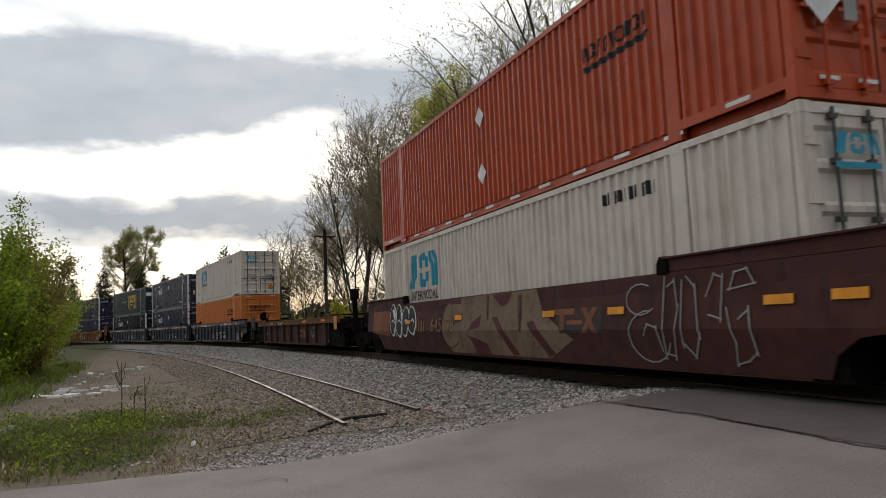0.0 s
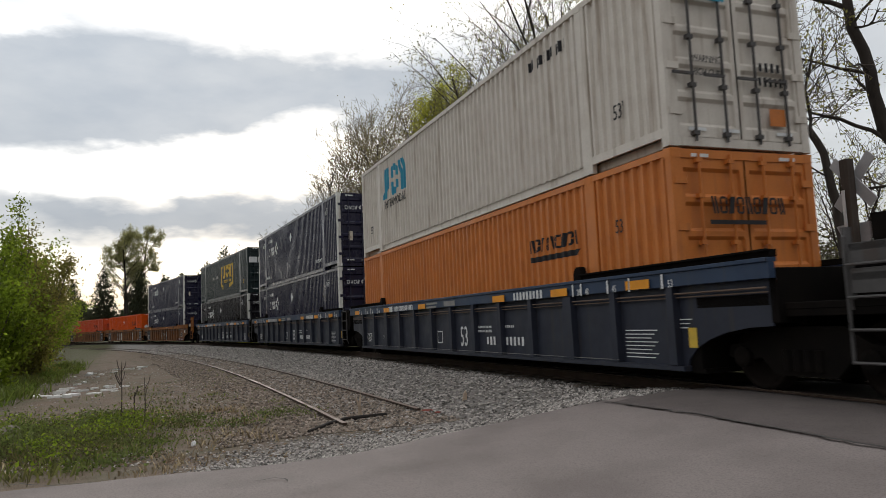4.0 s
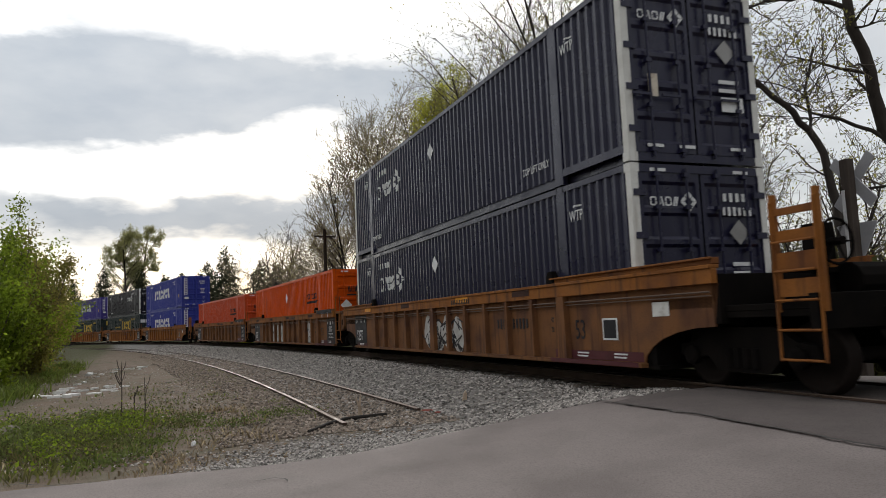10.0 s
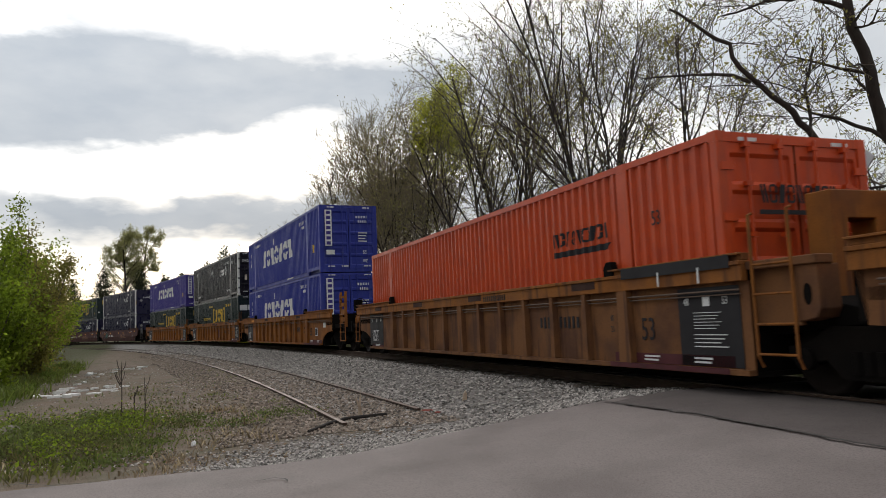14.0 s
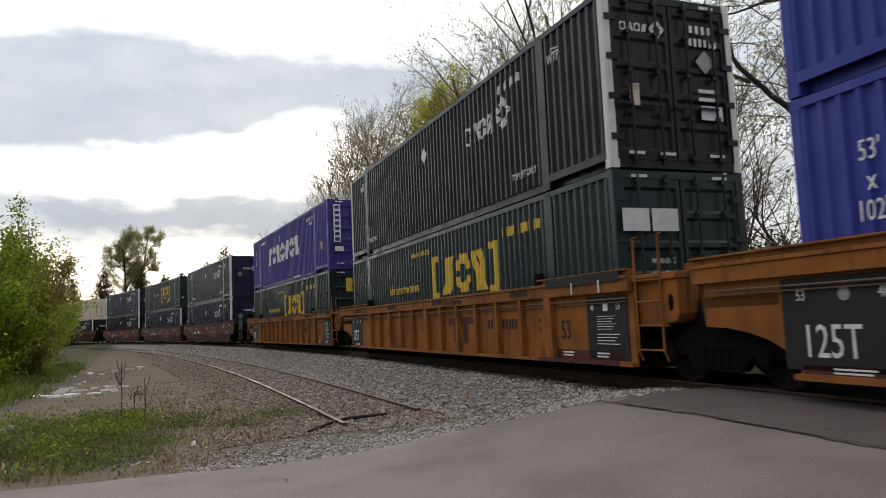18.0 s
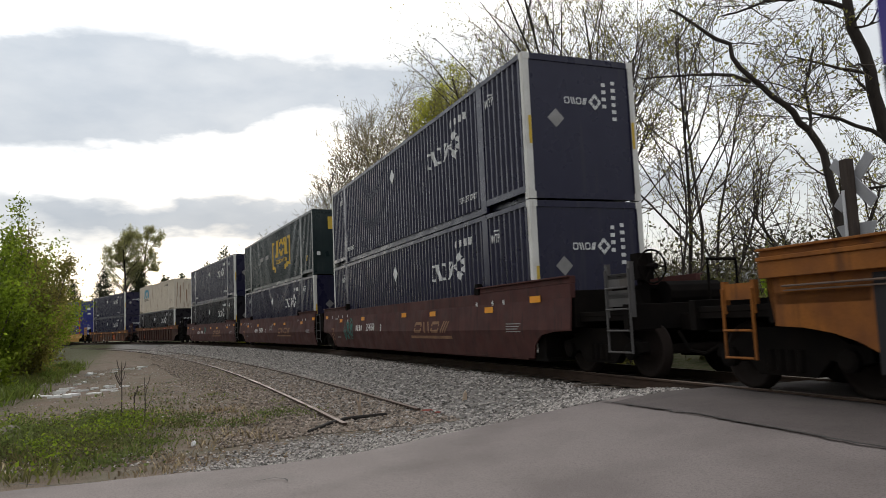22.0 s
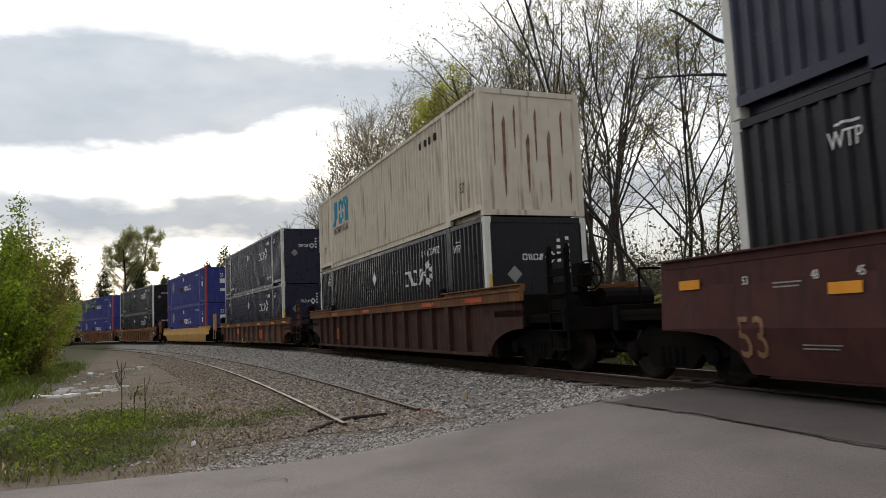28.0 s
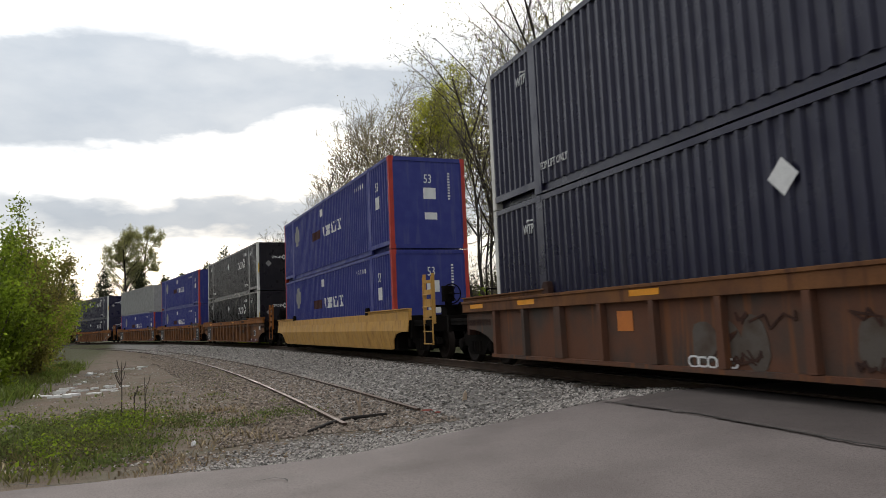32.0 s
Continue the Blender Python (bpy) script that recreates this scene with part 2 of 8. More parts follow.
def add_tube(g, pts, radii, n=6, cap=True):
    """A tapered tube along pts."""
    k = len(g[0])
    up = Vector((0.31, 0.17, 0.93))
    pts = [Vector(q) for q in pts]
    for i, q in enumerate(pts):
        d = (pts[min(i + 1, len(pts) - 1)] - pts[max(i - 1, 0)]).normalized()
        a = d.cross(up)
        a = a.normalized() if a.length > 1e-3 else d.cross(Vector((1, 0, 0))).normalized()
        b = d.cross(a)
        for j in range(n):
            w = 2 * math.pi * j / n
            g[0].append(tuple(q + (a * math.cos(w) + b * math.sin(w)) * radii[i]))
    for i in range(len(pts) - 1):
        for j in range(n):
            g[1].append((k + i * n + j, k + i * n + (j + 1) % n, k + (i + 1) * n + (j + 1) % n, k + (i + 1) * n + j))
    if cap:
        g[1].append(tuple(k + j for j in range(n)))
        g[1].append(tuple(k + (len(pts) - 1) * n + j for j in range(n - 1, -1, -1)))


def add_lathe(g, prof, cx, cz, n=24):
    """Turns a profile of (y, radius) round the axis along y through (cx, cz)."""
    k = len(g[0])
    for y, r in prof:
        for j in range(n):
            w = 2 * math.pi * j / n
            g[0].append((cx + r * math.cos(w), y, cz + r * math.sin(w)))
    for i in range(len(prof) - 1):
        for j in range(n):
            g[1].append((k + i * n + j, k + (i + 1) * n + j, k + (i + 1) * n + (j + 1) % n, k + i * n + (j + 1) % n))
    g[1].append(tuple(k + j for j in range(n)))
    g[1].append(tuple(k + (len(prof) - 1) * n + j for j in range(n - 1, -1, -1)))


def mesh_of(name, g, mat, smooth=False, bevel=0.0):
    me = bpy.data.meshes.new(name)
    me.from_pydata(g[0], [], g[1])
    if bevel:
        bm = bmesh.new()
        bm.from_mesh(me)
        bmesh.ops.recalc_face_normals(bm, faces=bm.faces)
        sharp = [e for e in bm.edges if e.is_manifold and e.calc_face_angle(0) > 0.5]
        bmesh.ops.bevel(bm, geom=sharp, offset=bevel, segments=1, affect="EDGES", clamp_overlap=True)
        bm.to_mesh(me)
        bm.free()
    if smooth:
        me.polygons.foreach_set("use_smooth", [True] * len(me.polygons))
    me.materials.append(mat)
    me.update()
    return me


def part(name, me, parent=None, label=""):
    """Links a mesh as one object, under a thing or a part where parent is given."""
    ob = new(name, me)
    if parent is not None:
        ob.parent = parent
    return tagged(ob, label) if label else ob


def empty(name, label, category, group=""):
    ob = new(name)
    ob.empty_display_size = 0.2
    return tagged(ob, label, category, group)


TEXTS = {}


def text_mesh(words, size, mat):
    """Flat lettering in the xy plane, centred, as a mesh."""
    key = (words, size, mat.name)
    if key not in TEXTS:
        cu = bpy.data.curves.new("lettering", "FONT")
        cu.body, cu.size, cu.align_x, cu.align_y = words, size, "CENTER", "CENTER"
        cu.resolution_u, cu.extrude = 2, 0.002
        ob = new("lettering", cu)
        me = bpy.data.meshes.new_from_object(ob.evaluated_get(bpy.context.evaluated_depsgraph_get()))
        bpy.data.objects.remove(ob)
        me.materials.clear()
        me.materials.append(mat)
        TEXTS[key] = me
    return TEXTS[key]


# ---- the line of the track ----
# distance along the track s grows away from the crossing; curvature at knots
KNOT_S = (-400.0, -60.0, -20.0, 10.0, 30.0, 50.0, 75.0, 100.0, 130.0, 170.0, 300.0, 330.0, 700.0)
KNOT_K = (0.0, 0.0, 0.00103, 0.00109, 0.00368, 0.00294, 0.00332, 0.00337, 0.00369, 0.00369, 0.00369, 0.0, 0.0)
DS = 0.5
SS = np.arange(-400.0, 700.0 + DS, DS)
I0 = int(np.argmin(abs(SS)))
_k = np.interp(SS, KNOT_S, KNOT_K)
_h = np.concatenate([[0], np.cumsum((_k[1:] + _k[:-1]) / 2 * DS)])
HEAD = _h - _h[I0] + radians(19.6664)
_cx, _cy = -np.sin(HEAD), np.cos(HEAD)
TX = np.concatenate([[0], np.cumsum((_cx[1:] + _cx[:-1]) / 2 * DS)])
TY = np.concatenate([[0], np.cumsum((_cy[1:] + _cy[:-1]) / 2 * DS)])
TX, TY = TX - TX[I0] + 8.5285, TY - TY[I0] - 1.1744


def on_track(s, lat=0.0):
    """The place at s, lat metres to the camera's side of the centre line; also the heading."""
    x, y, h = np.interp(s, SS, TX), np.interp(s, SS, TY), np.interp(s, SS, HEAD)
    return x - np.cos(h) * lat, y - np.sin(h) * lat, h


def track_coords(x, y):
    """s and lateral distance of points in the plan (positive on the camera's side)."""
    x, y = np.asarray(x, float), np.asarray(y, float)
    sel = (SS > -120) & (SS < 330)
    sx, sy, ss, hh = TX[sel][::3], TY[sel][::3], SS[sel][::3], HEAD[sel][::3]
    s_out, l_out = np.empty(len(x)), np.empty(len(x))
    for i in range(0, len(x), 4000):
        d2 = (x[i:i + 4000, None] - sx) ** 2 + (y[i:i + 4000, None] - sy) ** 2
        j = np.argmin(d2, 1)
        ux, uy = x[i:i + 4000] - sx[j], y[i:i + 4000] - sy[j]
        s_out[i:i + 4000] = ss[j] - ux * np.sin(hh[j]) + uy * np.cos(hh[j])
        l_out[i:i + 4000] = -ux * np.cos(hh[j]) - uy * np.sin(hh[j])
    return s_out, l_out


def siding_lat(s):
    u = np.clip(s, 5, 110) / 50
    return 4.38 + 0.62 * u - 0.42 * u * u


def siding_z(s):
    return -0.38 - 0.18 * np.clip(s, 0, 50) / 50


ROAD_V0, ROAD_V1 = -1.6, 8.65
RDX, RDY = -math.sin(radians(19.67)), math.cos(radians(19.67))


def smooth(a, lo, hi):
    t = np.clip((a - lo) / (hi - lo), 0, 1)
    return t * t * (3 - 2 * t)


def road_height(d):
    return -0.035 - 0.44 * smooth(np.abs(d), 1.2, 6.5)


def ground_height(x, y, s, d, road=True):
    x, y = np.asarray(x, float), np.asarray(y, float)
    sl = siding_lat(s)
    near = -0.20 + (siding_z(s) + 0.135) * smooth(d, 1.7, np.clip(sl - 1.1, 2.2, 3.3)) - 0.06 * smooth(d, sl + 1.3, sl + 2.6)
    near = near - 0.12 * smooth(d, 8, 14) + 0.9 * smooth(d, 22, 60)
    far = -0.20 - 0.75 * smooth(-d, 1.9, 4.2) + 0.5 * smooth(-d, 5, 10) + 0.6 * smooth(-d, 20, 60)
    z = np.where(d >= 0, near, far)
    z = z + 0.03 * np.sin(x * 1.3 + 0.7 * y) * np.sin(y * 0.9 - 0.4 * x) * smooth(np.abs(d), 6, 8)
    if road:
        v = x * RDX + y * RDY
        k = smooth(v, ROAD_V0 - 2.5, ROAD_V0 - 0.2) * (1 - smooth(v, ROAD_V1 - 0.1, ROAD_V1 + 1.6))
        z = z * (1 - k) + (road_height(d) - 0.05) * k
    return z
# ---- ground, road, track ----
def zone_material():
    """Dirt, gravel and grass soil, blended by the ground's own zone attribute."""
    m = bpy.data.materials.new("ground_soil")
    m.use_nodes = True
    t = m.node_tree
    b = t.nodes["Principled BSDF"]
    b.inputs["Roughness"].default_value = 0.95
    b.inputs["Specular IOR Level"].default_value = 0.2
    at = t.nodes.new("ShaderNodeAttribute")
    at.attribute_name = "zone"
    sep = t.nodes.new("ShaderNodeSeparateColor")
    t.links.new(at.outputs["Color"], sep.inputs[0])
    geo_n = t.nodes.new("ShaderNodeNewGeometry")

    def nz(sc, det):
        n = t.nodes.new("ShaderNodeTexNoise")
        n.inputs["Scale"].default_value, n.inputs["Detail"].default_value = sc, det
        t.links.new(geo_n.outputs["Position"], n.inputs["Vector"])
        r = t.nodes.new("ShaderNodeMapRange")
        r.inputs["From Min"].default_value, r.inputs["From Max"].default_value = 0.38, 0.64
        t.links.new(n.outputs["Fac"], r.inputs["Value"])
        return r.outputs[0], n.outputs["Fac"]

    def mx(f, a, c):
        n = t.nodes.new("ShaderNodeMix")
        n.data_type = "RGBA"
        if isinstance(f, float):
            n.inputs[0].default_value = f
        else:
            t.links.new(f, n.inputs[0])
        for i, v in ((6, a), (7, c)):
            if isinstance(v, tuple):
                n.inputs[i].default_value = (*v, 1)
            else:
                t.links.new(v, n.inputs[i])
        return n.outputs[2]

    big, _ = nz(0.6, 5)
    mid, _ = nz(4.0, 5)
    fine, raw = nz(38.0, 3)
    dirt = mx(mid, mx(big, (0.19, 0.152, 0.118), (0.135, 0.098, 0.068)), (0.11, 0.072, 0.048))
    dirt = mx(fine, dirt, (0.21, 0.17, 0.132))
    moss, _ = nz(1.1, 6)
    red, _ = nz(1.7, 4)
    thin = t.nodes.new("ShaderNodeMath")
    thin.operation = "MULTIPLY"
    t.links.new(moss, thin.inputs[0])
    thin.inputs[1].default_value = 0.55
    rust = t.nodes.new("ShaderNodeMath")
    rust.operation = "MULTIPLY"
    t.links.new(red, rust.inputs[0])
    rust.inputs[1].default_value = 0.4
    dirt = mx(rust.outputs[0], mx(thin.outputs[0], dirt, (0.085, 0.082, 0.045)), (0.155, 0.095, 0.07))
    gravel = mx(fine, mx(mid, (0.20, 0.185, 0.168), (0.13, 0.118, 0.105)), (0.29, 0.27, 0.25))
    grass = mx(mid, (0.055, 0.065, 0.022), (0.10, 0.085, 0.05))
    col = mx(sep.outputs[0], dirt, gravel)
    col = mx(sep.outputs[1], col, grass)
    # near-black strip along the rails: the train's shade put into the ground colour
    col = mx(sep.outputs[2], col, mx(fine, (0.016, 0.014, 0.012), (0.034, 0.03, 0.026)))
    t.links.new(col, b.inputs["Base Color"])
    bn = t.nodes.new("ShaderNodeBump")
    bn.inputs["Strength"].default_value, bn.inputs["Distance"].default_value = 0.8, 0.05
    t.links.new(raw, bn.inputs["Height"])
    t.links.new(bn.outputs[0], b.inputs["Normal"])
    return m


def grass_amount(x, y, s, d):
    """How overgrown the ground is: the verge by the road, the bushes' foot, the far side of the track."""
    a = 0.5 + 0.5 * np.sin(0.9 * x + 1.7 * np.sin(0.5 * y)) * np.sin(0.8 * y + 0.6 * x)
    verge = smooth(-x, 3.6, 6.4) * (1 - smooth(y + 0.55 * x, 8.0, 10.0)) * (0.35 + 0.65 * a)
    foot = smooth(-x - 0.42 * y, 2.2, 4.4)
    tuft = smooth(a, 0.8, 0.98) * smooth(d, 7.2, 8.2) * 0.7
    green = np.exp(-((s - 31.0) / 6.5) ** 2 - ((d - 6.1) / 0.75) ** 2) * (0.35 + 0.65 * a)
    verge = np.maximum(verge, 0.3 * green)
    return np.clip(np.maximum(np.maximum(verge, foot), np.maximum(tuft, smooth(-d, 3.6, 5.2))), 0, 1)


def build_ground():
    ang = np.concatenate([np.arange(-180, -42, 6), np.arange(-42, 42, 0.3), np.arange(42, 180, 6)])
    rad = np.concatenate([[0.05], np.geomspace(0.8, 120, 230), np.geomspace(130, 3500, 24)])
    A, R = np.meshgrid(np.radians(ang), rad)
    x, y = (R * np.sin(A)).ravel(), (R * np.cos(A)).ravel()
    s, d = track_coords(x, y)
    z = ground_height(x, y, s, d)
    z = np.where(R.ravel() > 200, np.minimum(z, 0.4), z)
    nr, na = len(rad), len(ang)
    i, j = np.meshgrid(np.arange(nr - 1), np.arange(na), indexing="ij")
    j2 = (j + 1) % na
    f = np.stack([i * na + j, (i + 1) * na + j, (i + 1) * na + j2, i * na + j2], -1).reshape(-1, 4)
    me = bpy.data.meshes.new("ground")
    me.from_pydata(np.stack([x, y, z], 1).tolist(), [], f[:, ::-1].tolist())
    sl = siding_lat(s)
    v = x * RDX + y * RDY
    gravel = smooth(2.6 + 0.3 * np.sin(s), 0, 1) * (1 - smooth(d, sl - 0.7, sl + 0.9)) * smooth(d, -4.5, -3.2)
    gravel = np.maximum(gravel, (1 - smooth(v, ROAD_V1 + 0.6, ROAD_V1 + 2.0)) * smooth(x, -3.2, -2.0) * smooth(v, ROAD_V1 - 2, ROAD_V1 - 1))
    # third channel marks the painted shade strip under the train
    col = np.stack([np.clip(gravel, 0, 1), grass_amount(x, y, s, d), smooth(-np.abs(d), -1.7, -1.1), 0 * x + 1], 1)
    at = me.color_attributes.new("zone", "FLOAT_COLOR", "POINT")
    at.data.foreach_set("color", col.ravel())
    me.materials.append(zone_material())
    me.polygons.foreach_set("use_smooth", [True] * len(me.polygons))
    me.update()
    tagged(new("ground", me), "dirt and gravel ground with patches of weeds beside the track", "ground", kind="structure")


build_ground()

M_ASPHALT = material("old_grey_asphalt", (0.222, 0.188, 0.174), 0.9, alt=(0.15, 0.125, 0.115), scale=0.9, amount=0.85, fine=55, grain=0.5, bump=0.35, bscale=90, spec=0.3)
M_PATCH = material("newer_dark_asphalt", (0.114, 0.094, 0.087), 0.9, alt=(0.085, 0.07, 0.065), scale=1.8, amount=0.8, fine=55, grain=0.5, bump=0.35, bscale=90, spec=0.3)
M_CRACK = material("crack_filler", (0.065, 0.06, 0.055), 0.9)


def road_sheet(name, u0, u1, v0, v1, mat, lift, label, ragged=0.0, du=0.25, dv=0.25):
    """A piece of road between lateral distances u0, u1 from the track and v0, v1 along it, with thickness."""
    us = np.arange(u0, u1 + du / 2, du)
    vs = np.linspace(v0, v1, int((v1 - v0) / dv) + 1)
    nu, nv = len(us), len(vs)
    U, V = np.meshgrid(us, vs, indexing="ij")
    wob = ragged * (np.sin(U * 1.7) + 0.6 * np.sin(U * 4.1 + 1) + 0.4 * np.sin(U * 9.3))
    V = V + wob * smooth(V, v1 - 0.8, v1)
    hs = radians(19.67)
    ex, ey = -math.cos(hs), -math.sin(hs)
    ox, oy, _ = on_track(8.0)
    bv = ox * RDX + oy * RDY
    x = ox + ex * U + RDX * (V - bv)
    y = oy + ey * U + RDY * (V - bv)
    s, d = track_coords(x.ravel(), y.ravel())
    z = road_height(d) + lift + 0.008 * np.sin(x.ravel() * 0.9) * np.sin(y.ravel() * 1.1)
    z = z.reshape(nu, nv)
    z[:, -1] -= 0.045
    top = np.stack([x, y, z], -1).reshape(-1, 3)
    faces = [(i * nv + j, i * nv + j + 1, (i + 1) * nv + j + 1, (i + 1) * nv + j) for i in range(nu - 1) for j in range(nv - 1)]
    me = bpy.data.meshes.new(name)
    me.from_pydata(top.tolist(), [], faces)
    me.materials.append(mat)
    me.polygons.foreach_set("use_smooth", [True] * len(me.polygons))
    bm = bmesh.new()
    bm.from_mesh(me)
    bmesh.ops.recalc_face_normals(bm, faces=bm.faces)
    if sum(q.normal.z for q in bm.faces) < 0:
        bmesh.ops.reverse_faces(bm, faces=bm.faces)
    edge = [e for e in bm.edges if e.is_boundary]
    ext = bmesh.ops.extrude_edge_only(bm, edges=edge)
    for q in ext["geom"]:
        if isinstance(q, bmesh.types.BMVert):
            q.co.z -= 0.12
    bm.to_mesh(me)
    bm.free()
    return tagged(new(name, me), label, "road", kind="structure")


road_sheet("road", 2.05, 26.0, ROAD_V0, ROAD_V1, M_ASPHALT, 0.0, "worn light grey asphalt road up to the level crossing", 0.035)
road_sheet("road_patch", 0.84, 2.52, ROAD_V0, ROAD_V1 - 0.25, M_PATCH, 0.012, "newer darker asphalt strip beside the rails", 0.05, 0.12)
road_sheet("crossing_panel", -0.62, 0.62, ROAD_V0, ROAD_V1 - 0.35, M_PATCH, 0.0, "dark asphalt between the rails of the crossing", 0.03)
road_sheet("road_beyond", -22.0, -0.84, ROAD_V0, ROAD_V1 - 0.3, M_ASPHALT, 0.0, "grey asphalt road on the far side of the track", 0.03)

M_RAIL = material("rusty_rail_side", (0.05, 0.032, 0.023), 0.85, 0.0, alt=(0.075, 0.045, 0.03), bump=0.1)
M_RAILTOP = material("worn_rail_head", (0.20, 0.15, 0.12), 0.6, 0.2, alt=(0.13, 0.085, 0.062))
M_TIE = material("weathered_tie_wood", (0.11, 0.088, 0.07), 0.9, alt=(0.07, 0.055, 0.045), bump=0.3, stretch=(1, 6, 6), rand=0.25)


def rail(name, s0, s1, lat_of, z_of, parent, label, step=1.0):
    prof = [(-0.07, -0.17), (0.07, -0.17), (0.07, -0.155), (0.012, -0.135), (0.012, -0.04), (0.036, -0.03), (0.036, -0.004), (0.028, 0.0),
            (-0.028, 0.0), (-0.036, -0.004), (-0.036, -0.03), (-0.012, -0.04), (-0.012, -0.135), (-0.07, -0.155)]
    ss = np.arange(s0, s1 + step / 2, step)
    n = len(prof)
    vs, fs, mi = [], [], []
    for i, s in enumerate(ss):
        for a, zz in prof:
            x, y, _ = on_track(s, lat_of(s) + a)
            vs.append((float(x), float(y), float(z_of(s)) + zz))
        if i:
            for j in range(n):
                fs.append(((i - 1) * n + j, (i - 1) * n + (j + 1) % n, i * n + (j + 1) % n, i * n + j))
                mi.append(1 if 6 <= j <= 8 else 0)
    fs.append(tuple(range(n - 1, -1, -1)))
    mi.append(0)
    me = bpy.data.meshes.new(name)
    me.from_pydata(vs, [], fs)
    me.materials.append(M_RAIL)
    me.materials.append(M_RAILTOP)
    me.polygons.foreach_set("material_index", mi)
    me.update()
    part(name, me, parent, label)


main_track = tagged(empty("main_track", "running track of steel rails on wooden ties in grey ballast", "railway track"), kind="structure")
for sgn in (1, -1):
    rail("rail", -120, 320, lambda s, k=sgn: 0.7525 * k, lambda s: 0.0, main_track, "rust-brown steel rail", 2.0)
siding = tagged(empty("siding_track", "disused rusty siding ending in gravel beside the road", "railway track"), kind="structure")
rail("rail", 15.0, 118, lambda s: siding_lat(s) + 0.7525, siding_z, siding, "rusty rail with a worn bright head")
rail("rail", 16.0, 118, lambda s: siding_lat(s) - 0.7525, siding_z, siding, "rusty rail with a worn bright head")

g = geo()
add_box(g, -0.115, 0.115, -1.3, 1.3, -0.15, 0.0, 0.012)
TIE = mesh_of("tie", g, M_TIE)
rng = np.random.default_rng(3)


def ties(track, s0, s1, lat_of, z_of, pitch, drop):
    s = s0
    while s < s1:
        ob = part("tie", TIE, track)
        lat = lat_of(s)
        x, y, h = on_track(s, lat)
        ob.matrix_basis = pose(float(x), float(y), float(z_of(s)) - drop + rng.normal(0, 0.006), 0, 0,
                               math.degrees(float(h)) + 90 + rng.normal(0, 1.2))
        s += pitch * rng.uniform(0.94, 1.06)


ties(main_track, 9.2, 96, lambda s: 0.0, lambda s: 0.0, 0.53, 0.172)
ties(siding, 15.6, 70, siding_lat, siding_z, 0.6, 0.158)

# ---- ballast stones ----
M_STONE = material("ballast_stone", (0.30, 0.275, 0.25), 0.9, alt=(0.16, 0.14, 0.125), scale=9.0, amount=0.8, bump=0.2)


def island_tint(m, lo, hi):
    """Varies a material's brightness from piece to piece."""
    t = m.node_tree
    b = t.nodes["Principled BSDF"]
    src = b.inputs["Base Color"].links[0].from_socket
    gn = t.nodes.new("ShaderNodeNewGeometry")
    mr = t.nodes.new("ShaderNodeMapRange")
    mr.inputs["To Min"].default_value, mr.inputs["To Max"].default_value = lo, hi
    t.links.new(gn.outputs["Random Per Island"], mr.inputs["Value"])
    hv = t.nodes.new("ShaderNodeHueSaturation")
    t.links.new(mr.outputs[0], hv.inputs["Value"])
    t.links.new(src, hv.inputs["Color"])
    t.links.new(hv.outputs[0], b.inputs["Base Color"])
    return m


island_tint(M_STONE, 0.22, 1.85)
M_BROWNSTONE = island_tint(material("brown_grey_stone", (0.22, 0.18, 0.145), 0.9, alt=(0.12, 0.09, 0.07), scale=9.0, amount=0.8, bump=0.2), 0.3, 1.9)


def scatter_stones(name, x, y, z, size, mat, label, seed):
    r = np.random.default_rng(seed)
    n = len(x)
    base = np.array([(1, 0, 0), (0, 1, 0), (-1, 0, 0), (0, -1, 0), (0, 0, 1), (0, 0, -.3), (.62, .62, .45), (-.62, .6, .4), (-.6, -.62, .45), (.6, -.6, .4)], float)
    fa = np.array([(0, 6, 9), (6, 4, 9), (9, 4, 8), (8, 4, 7), (7, 4, 6), (0, 1, 6), (1, 7, 6), (1, 2, 7), (2, 8, 7), (2, 3, 8), (3, 9, 8), (3, 0, 9)])
    V = base[None] * (1 + r.uniform(-0.3, 0.3, (n, len(base), 1))) * size[:, None, None] * r.uniform(0.65, 1.25, (n, 1, 3)) * np.array([1, 1, 0.8])
    a = r.uniform(0, 2 * np.pi, n)
    c, sn = np.cos(a)[:, None], np.sin(a)[:, None]
    X = V[..., 0] * c - V[..., 1] * sn + x[:, None]
    Y = V[..., 0] * sn + V[..., 1] * c + y[:, None]
    Z = V[..., 2] + (z + size * 0.25)[:, None]
    F = (fa[None] + (np.arange(n) * len(base))[:, None, None]).reshape(-1, 3)
    me = bpy.data.meshes.new(name)
    me.from_pydata(np.stack([X, Y, Z], -1).reshape(-1, 3).tolist(), [], F.tolist())
    me.materials.append(mat)
    me.update()
    return tagged(new(name, me), label, "ballast", kind="stuff")


